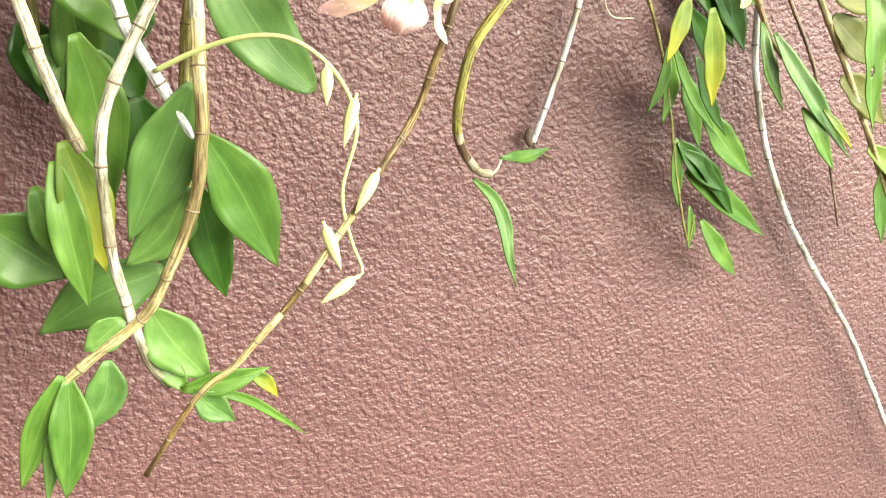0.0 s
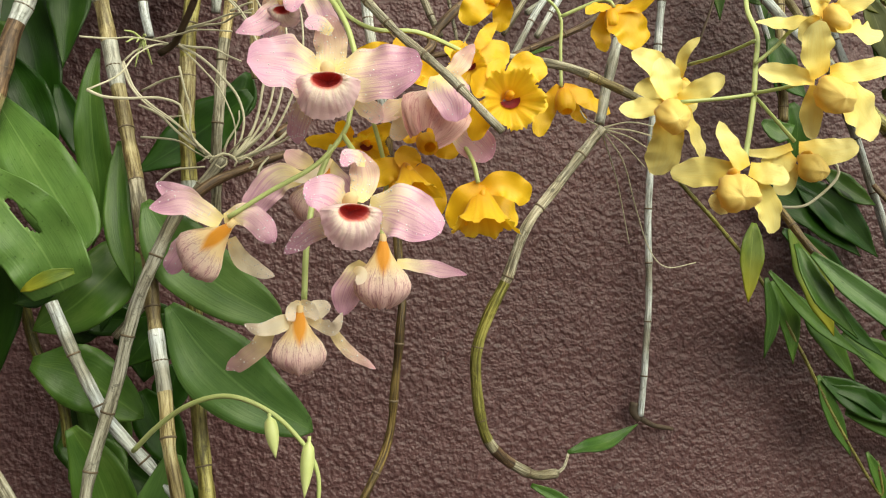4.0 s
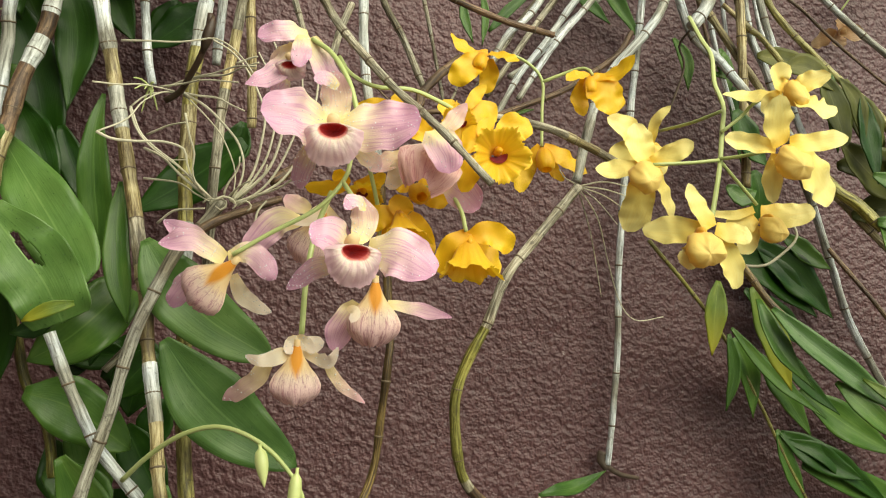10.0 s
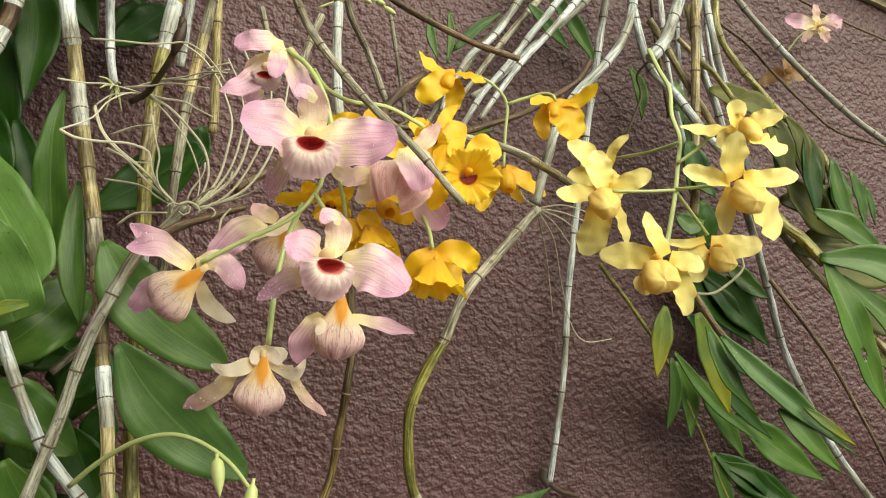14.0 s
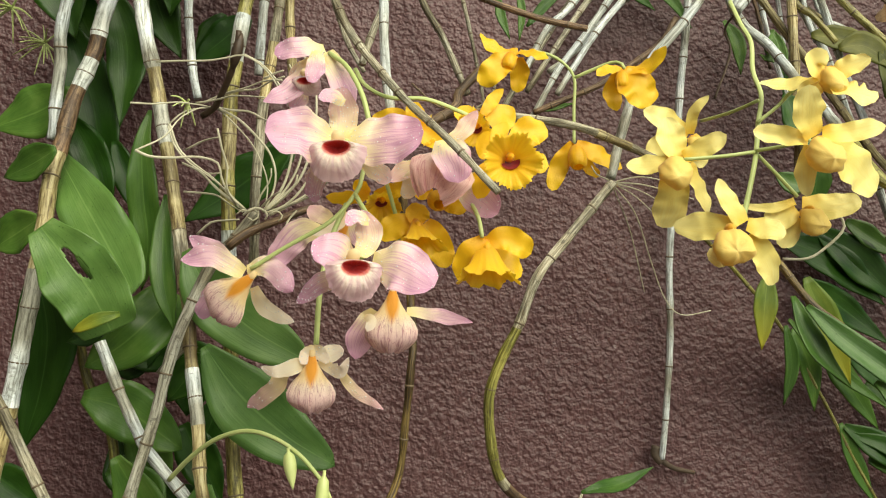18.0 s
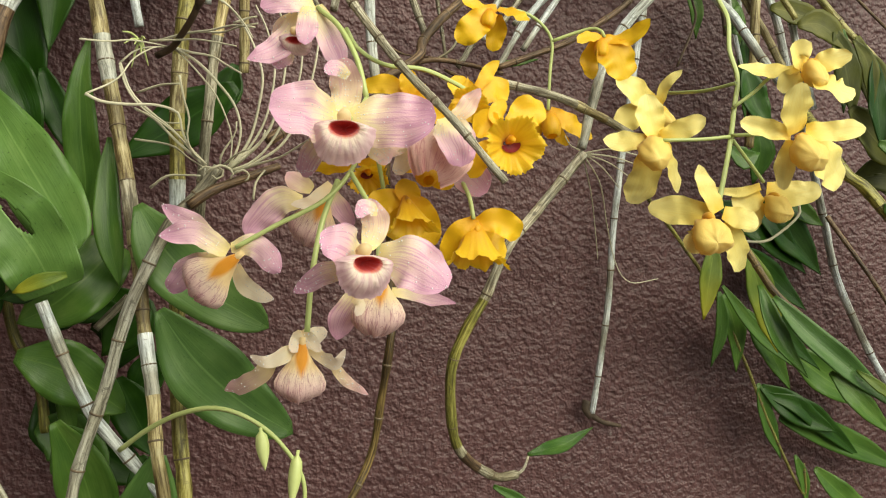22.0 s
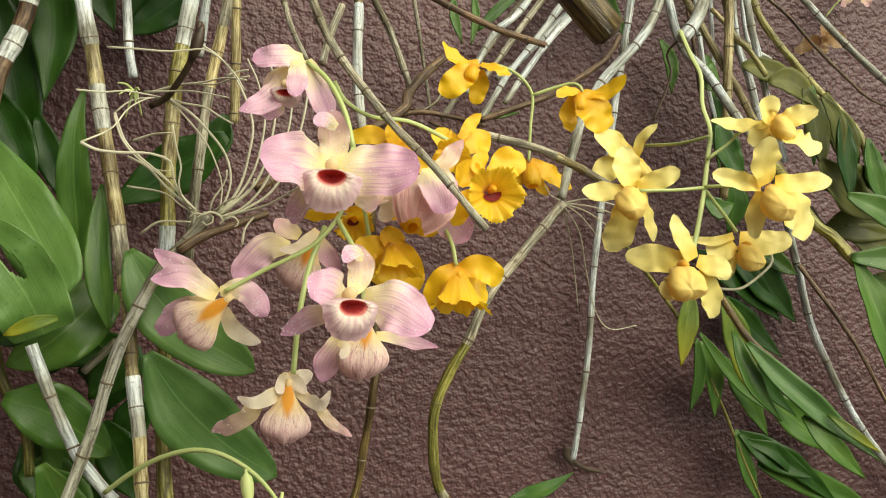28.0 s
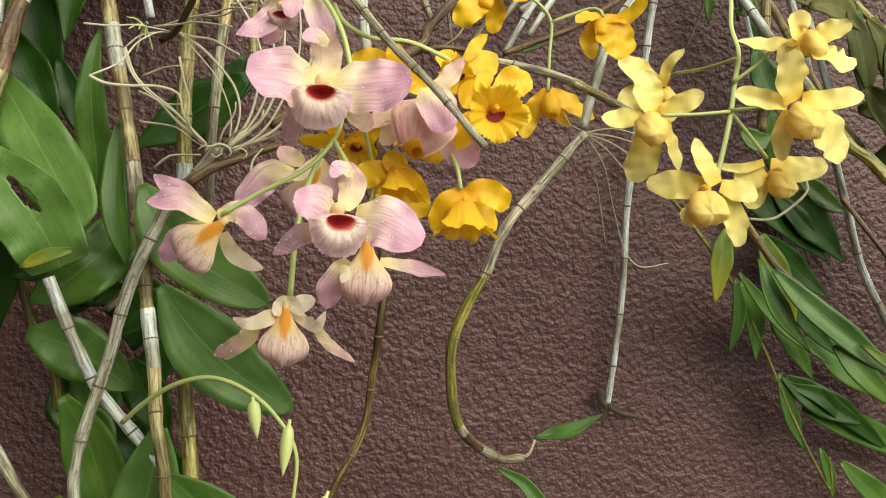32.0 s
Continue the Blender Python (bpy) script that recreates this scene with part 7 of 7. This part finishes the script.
stalk([(-0.0731, -0.1280, 1.6209), (-0.0610, -0.1308, 1.6140), (-0.0503, -0.1337, 1.6040), (-0.0426, -0.1365, 1.5947), (-0.0389, -0.1393, 1.5838), (-0.0396, -0.1422, 1.5730), (-0.0438, -0.1450, 1.5626)], 0.0008, ROOT, parent=roots, name='root', r_end=0.00052, sides=6, wobble=0.0006)
stalk([(-0.0750, -0.1250, 1.6219), (-0.0654, -0.1312, 1.6191), (-0.0545, -0.1375, 1.6171), (-0.0467, -0.1437, 1.6122), (-0.0398, -0.1500, 1.6080)], 0.0007, ROOT, parent=roots, name='root', r_end=0.00046, sides=6, wobble=0.0006)
stalk([(-0.1137, -0.1500, 1.6166), (-0.1023, -0.1437, 1.6179), (-0.0927, -0.1375, 1.6209), (-0.0820, -0.1312, 1.6215), (-0.0750, -0.1250, 1.6216)], 0.0005, ROOT, parent=roots, name='root', r_end=0.00033, sides=6, wobble=0.0006)
stalk([(-0.0851, -0.1250, 1.6236), (-0.0702, -0.1383, 1.6231), (-0.0600, -0.1517, 1.6216), (-0.0427, -0.1650, 1.6181)], 0.0006, ROOT, parent=roots, name='root', r_end=0.00039, sides=6, wobble=0.0006)
stalk([(-0.0808, -0.1250, 1.6241), (-0.0682, -0.1338, 1.6274), (-0.0557, -0.1425, 1.6285), (-0.0451, -0.1512, 1.6300), (-0.0346, -0.1600, 1.6285)], 0.0007, ROOT, parent=roots, name='root', r_end=0.00046, sides=6, wobble=0.0006)
stalk([(-0.0751, -0.1250, 1.6265), (-0.0625, -0.1338, 1.6286), (-0.0501, -0.1425, 1.6279), (-0.0423, -0.1512, 1.6296), (-0.0333, -0.1600, 1.6306)], 0.0007, ROOT, parent=roots, name='root', r_end=0.00046, sides=6, wobble=0.0006)
stalk([(-0.1013, -0.1500, 1.6388), (-0.0879, -0.1521, 1.6391), (-0.0739, -0.1543, 1.6391), (-0.0627, -0.1564, 1.6407), (-0.0557, -0.1586, 1.6413), (-0.0471, -0.1607, 1.6367), (-0.0399, -0.1629, 1.6292), (-0.0354, -0.1650, 1.6224)], 0.0006, ROOT, parent=roots, name='root', r_end=0.00039, sides=6, wobble=0.0006)
stalk([(-0.0446, -0.1450, 1.5623), (-0.0366, -0.1422, 1.5696), (-0.0292, -0.1393, 1.5826), (-0.0254, -0.1365, 1.5967), (-0.0239, -0.1337, 1.6156), (-0.0280, -0.1308, 1.6331), (-0.0344, -0.1280, 1.6461)], 0.0007, ROOT, parent=roots, name='root', r_end=0.00046, sides=6, wobble=0.0006)
stalk([(-0.0447, -0.1550, 1.6304), (-0.0390, -0.1575, 1.6328), (-0.0342, -0.1600, 1.6338)], 0.0007, ROOT, parent=roots, name='root', r_end=0.00046, sides=6, wobble=0.0006)
stalk([(-0.0446, -0.1450, 1.5617), (-0.0386, -0.1425, 1.5686), (-0.0334, -0.1400, 1.5794), (-0.0305, -0.1375, 1.5949), (-0.0295, -0.1350, 1.6105), (-0.0350, -0.1325, 1.6262), (-0.0429, -0.1300, 1.6389), (-0.0507, -0.1275, 1.6467), (-0.0599, -0.1250, 1.6520)], 0.0008, ROOT, parent=roots, name='root', r_end=0.00052, sides=6, wobble=0.0006)
stalk([(-0.0438, -0.1450, 1.5615), (-0.0344, -0.1425, 1.5702), (-0.0262, -0.1400, 1.5796), (-0.0215, -0.1375, 1.5922), (-0.0185, -0.1350, 1.6140), (-0.0203, -0.1325, 1.6361), (-0.0270, -0.1300, 1.6521)], 0.0008, ROOT, parent=roots, name='root', r_end=0.00052, sides=6, wobble=0.0006)
stalk([(-0.0429, -0.1450, 1.5609), (-0.0328, -0.1428, 1.5658), (-0.0238, -0.1407, 1.5760), (-0.0165, -0.1385, 1.5921), (-0.0111, -0.1363, 1.6124), (-0.0113, -0.1342, 1.6345), (-0.0165, -0.1320, 1.6520)], 0.0007, ROOT, parent=roots, name='root', r_end=0.00046, sides=6, wobble=0.0006)
stalk([(-0.0411, -0.1430, 1.5606), (-0.0309, -0.1497, 1.5643), (-0.0196, -0.1565, 1.5684), (-0.0112, -0.1633, 1.5740), (-0.0057, -0.1700, 1.5777)], 0.0007, ROOT, parent=roots, name='root', r_end=0.00046, sides=6, wobble=0.0006)
stalk([(-0.0409, -0.1450, 1.5598), (-0.0287, -0.1416, 1.5675), (-0.0182, -0.1382, 1.5766), (-0.0088, -0.1348, 1.5946), (-0.0033, -0.1314, 1.6186), (-0.0013, -0.1280, 1.6414)], 0.0008, ROOT, parent=roots, name='root', r_end=0.00052, sides=6, wobble=0.0006)
stalk([(-0.0460, -0.1430, 1.5634), (-0.0400, -0.1490, 1.5688), (-0.0346, -0.1550, 1.5714)], 0.0006, ROOT, parent=roots, name='root', r_end=0.00039, sides=6, wobble=0.0006)
stalk([(-0.0312, -0.1600, 1.5474), (-0.0304, -0.1550, 1.5556), (-0.0264, -0.1500, 1.5620)], 0.0007, ROOT, parent=roots, name='root', r_end=0.00046, sides=6, wobble=0.0006)
stalk([(-0.0808, -0.1300, 1.5504), (-0.0728, -0.1343, 1.5565), (-0.0638, -0.1387, 1.5573), (-0.0569, -0.1430, 1.5574)], 0.0007, ROOT, parent=roots, name='root', r_end=0.00046, sides=6, wobble=0.0006)
stalk([(-0.0899, -0.1250, 1.5973), (-0.0786, -0.1340, 1.6006), (-0.0688, -0.1430, 1.6010)], 0.0007, ROOT, parent=roots, name='root', r_end=0.00046, sides=6, wobble=0.0006)
stalk([(-0.0901, -0.1300, 1.5891), (-0.0837, -0.1333, 1.5857), (-0.0747, -0.1367, 1.5824), (-0.0681, -0.1400, 1.5823)], 0.0005, ROOT, parent=roots, name='root', r_end=0.00033, sides=6, wobble=0.0006)
stalk([(-0.0539, -0.1500, 1.5589), (-0.0496, -0.1500, 1.5621), (-0.0452, -0.1500, 1.5596), (-0.0484, -0.1500, 1.5561), (-0.0512, -0.1500, 1.5578)], 0.0007, ROOT, parent=roots, name='root', r_end=0.00046, sides=6, wobble=0.0006)
stalk([(-0.0521, -0.1520, 1.5603), (-0.0468, -0.1513, 1.5628), (-0.0413, -0.1507, 1.5602), (-0.0423, -0.1500, 1.5568)], 0.0008, ROOT, parent=roots, name='root', r_end=0.00052, sides=6, wobble=0.0006)
stalk([(-0.0502, -0.1500, 1.5612), (-0.0544, -0.1490, 1.5618), (-0.0575, -0.1480, 1.5596)], 0.0006, ROOT, parent=roots, name='root', r_end=0.00039, sides=6, wobble=0.0006)
stalk([(-0.0402, -0.1500, 1.5597), (-0.0363, -0.1507, 1.5614), (-0.0335, -0.1513, 1.5585), (-0.0356, -0.1520, 1.5561)], 0.0006, ROOT, parent=roots, name='root', r_end=0.00039, sides=6, wobble=0.0006)
stalk([(-0.0479, -0.1400, 1.5638), (-0.0469, -0.1410, 1.5695), (-0.0414, -0.1420, 1.5789), (-0.0409, -0.1430, 1.5852)], 0.0006, ROOT, parent=roots, name='root', r_end=0.00039, sides=6, wobble=0.0006)
stalk([(-0.0423, -0.1400, 1.5622), (-0.0367, -0.1410, 1.5674), (-0.0289, -0.1420, 1.5757), (-0.0270, -0.1430, 1.5820)], 0.0008, ROOT, parent=roots, name='root', r_end=0.00052, sides=6, wobble=0.0006)
stalk([(-0.0835, -0.1350, 1.5872), (-0.0715, -0.1377, 1.5759), (-0.0612, -0.1403, 1.5678), (-0.0537, -0.1430, 1.5621)], 0.0007, ROOT, parent=roots, name='root', r_end=0.00046, sides=6, wobble=0.0006)
# dark sheathed stalk that bears the upper root knot
dark_stalk = stalk([(-0.0591, -0.1500, 1.6570), (-0.0597, -0.1500, 1.6492), (-0.0607, -0.1490, 1.6418), (-0.0634, -0.1460, 1.6346), (-0.0690, -0.1380, 1.6262), (-0.0736, -0.1300, 1.6210), (-0.0787, -0.1260, 1.6181), (-0.0817, -0.1250, 1.6164)], 0.0016, DARK_HUSK, 'dark brown withered stalk with a papery sheath', name='withered_stalk', r_end=0.0018, sides=10, wobble=0.0006)
part('sheath', tube('sheath', smooth_line([(-0.0575, -0.1510, 1.6555), (-0.0587, -0.1515, 1.6493), (-0.0602, -0.1510, 1.6429), (-0.0619, -0.1490, 1.6367)])[0], 0.0030 * np.sin(np.linspace(0.25, 2.75, len(smooth_line([(-0.0575, -0.1510, 1.6555), (-0.0587, -0.1515, 1.6493), (-0.0602, -0.1510, 1.6429), (-0.0619, -0.1490, 1.6367)])[0]))), 12), DARK_HUSK, dark_stalk, 'dark papery sheath')
knot = thing('root_knot', (0.1479, -0.1250, 1.5854), 'fine brown roots round a cane joint', 'roots')
stalk([(0.1479, -0.1250, 1.5854), (0.1660, -0.1100, 1.5702), (0.1811, -0.0900, 1.5456), (0.1932, -0.0800, 1.5222), (0.2046, -0.0780, 1.5119), (0.2244, -0.0750, 1.5149)], 0.0005, ROOT, parent=knot, name='root', r_end=0.0003, sides=5)
stalk([(0.1479, -0.1250, 1.5854), (0.1662, -0.1200, 1.5819), (0.1867, -0.1100, 1.5739)], 0.0005, ROOT, parent=knot, name='root', r_end=0.0003, sides=5)
stalk([(0.1479, -0.1250, 1.5854), (0.1646, -0.1250, 1.5892), (0.1850, -0.1200, 1.5873)], 0.0005, ROOT, parent=knot, name='root', r_end=0.0003, sides=5)
stalk([(0.1479, -0.1250, 1.5854), (0.1662, -0.1100, 1.5802), (0.1870, -0.0900, 1.5699)], 0.0005, ROOT, parent=knot, name='root', r_end=0.0003, sides=5)
stalk([(0.1479, -0.1250, 1.5854), (0.1657, -0.1000, 1.5614), (0.1806, -0.0800, 1.5256)], 0.0005, ROOT, parent=knot, name='root', r_end=0.0003, sides=5)
stalk([(0.1463, -0.1250, 1.5870), (0.1383, -0.1300, 1.5891), (0.1351, -0.1300, 1.5938)], 0.0005, ROOT, parent=knot, name='root', r_end=0.0003, sides=5)
stalk([(0.1486, -0.1250, 1.5855), (0.1696, -0.1200, 1.5852), (0.2049, -0.1000, 1.5809)], 0.0005, ROOT, parent=knot, name='root', r_end=0.0003, sides=5)
stalk([(0.2662, -0.1500, 1.5700), (0.2705, -0.1500, 1.5590), (0.2557, -0.1500, 1.5453), (0.2472, -0.1500, 1.5420), (0.2356, -0.1500, 1.5419)], 0.0008, ROOT, 'white air root under the yellow flower', name='air_root')
stalk([(0.2306, -0.0700, 1.6510), (0.2412, -0.0700, 1.6817), (0.2378, -0.0700, 1.6968), (0.2413, -0.0800, 1.7048)], 0.0008, TWIG, 'thin dark hanging root', name='air_root')

# far flowers, wall plug, near broken cane, fern mount
flower('pink', (0.4190, -0.0260, 1.7792), (0.2, -1, -0.2), (0, 0, 1), 0.7, [('petal', 177.7, 0.0293, 0.0131, -17.7, 0.2, 0.2), ('petal', 25.2, 0.0246, 0.0141, 0.0, 0.2, 0.2), ('sepal', 99.7, 0.0178, 0.0098, -18.6, 0.2, 0.2), ('sepal', -136.0, 0.0214, 0.0087, -6.3, 0.2, 0.2), ('sepal', -41.1, 0.0148, 0.0098, 10.0, 0.2, 0.2)],
       'small pink and cream orchid flower near the wall', style='fan')
flower('brown', (0.3926, -0.0200, 1.7402), (0.2, -0.8, -0.4), (0, 0, 1), 0.7, [('petal', -150.1, 0.0259, 0.0159, -5.7, 0.2, 0.2), ('petal', 7.0, 0.0223, 0.0138, 6.5, 0.2, 0.2), ('sepal', 75.4, 0.0101, 0.0106, -27.5, 0.2, 0.2), ('sepal', -88.7, 0.0125, 0.0127, 20.4, 0.2, 0.2)],
       'withered brown orchid flower near the wall')
stalk([(0.3949, -0.0200, 1.7560), (0.4048, -0.0240, 1.7704), (0.4163, -0.0260, 1.7778)], 0.0007, STALK, 'slim stalk of the far flowers')
stalk([(0.2143, -0.0080, 1.4125), (0.2238, -0.0060, 1.4072), (0.2385, -0.0050, 1.4042)], 0.0021, TWIG, 'short mossy twig at the wall', name='twig', r_end=0.0013)
stalk([(0.2112, -0.0060, 1.4222), (0.2098, -0.0070, 1.4165), (0.2138, -0.0080, 1.4108)], 0.0034, TWIG, 'dark mossy stub at the wall', name='twig', r_end=0.0022)
near_cane = cane([(-0.01750, -0.26700, 1.70025), (-0.02717, -0.38700, 1.66037), (-0.01410, -0.48700, 1.59785), (-0.00309, -0.48700, 1.58731), (0.00379, -0.48700, 1.58072), (0.01067, -0.48700, 1.57413)], 0.0026, 'dark', 'dark brown broken cane end hanging close by', gap=0.05)
stalk([(0.00985, -0.48700, 1.57492), (0.01054, -0.48700, 1.57427), (0.01095, -0.48700, 1.57387)], 0.0026, TWIG, parent=near_cane, name='broken_end', r_end=0.0018, sides=14)
mount((0.22, -0.025, 1.915), (0.085, 0.03, 0.06))
tuft((-0.0899, -0.1250, 1.6231), 9, 0.012, STALK, 'pale green root tips at the dark stalk')
tuft((-0.2212, -0.0400, 1.7035), 14, 0.03, STALK, 'spiky pale green tuft on the wall')
tuft((-0.2034, -0.0300, 1.6838), 14, 0.022, STALK, 'spiky pale green tuft on the wall')
stalk([(0.0205, -0.0300, 1.7224), (0.0357, -0.0300, 1.7306), (0.0549, -0.0300, 1.7358), (0.0712, -0.0300, 1.7289)], 0.0007, STALK, 'thin green stalk with tiny buds near the wall')
bud((0.0510, -0.0300, 1.7352), (0.0570, -0.0320, 1.7312), 0.0022)
bud((0.0595, -0.0300, 1.7345), (0.0663, -0.0320, 1.7326), 0.0022)
bud((0.0658, -0.0300, 1.7309), (0.0741, -0.0320, 1.7267), 0.0022)
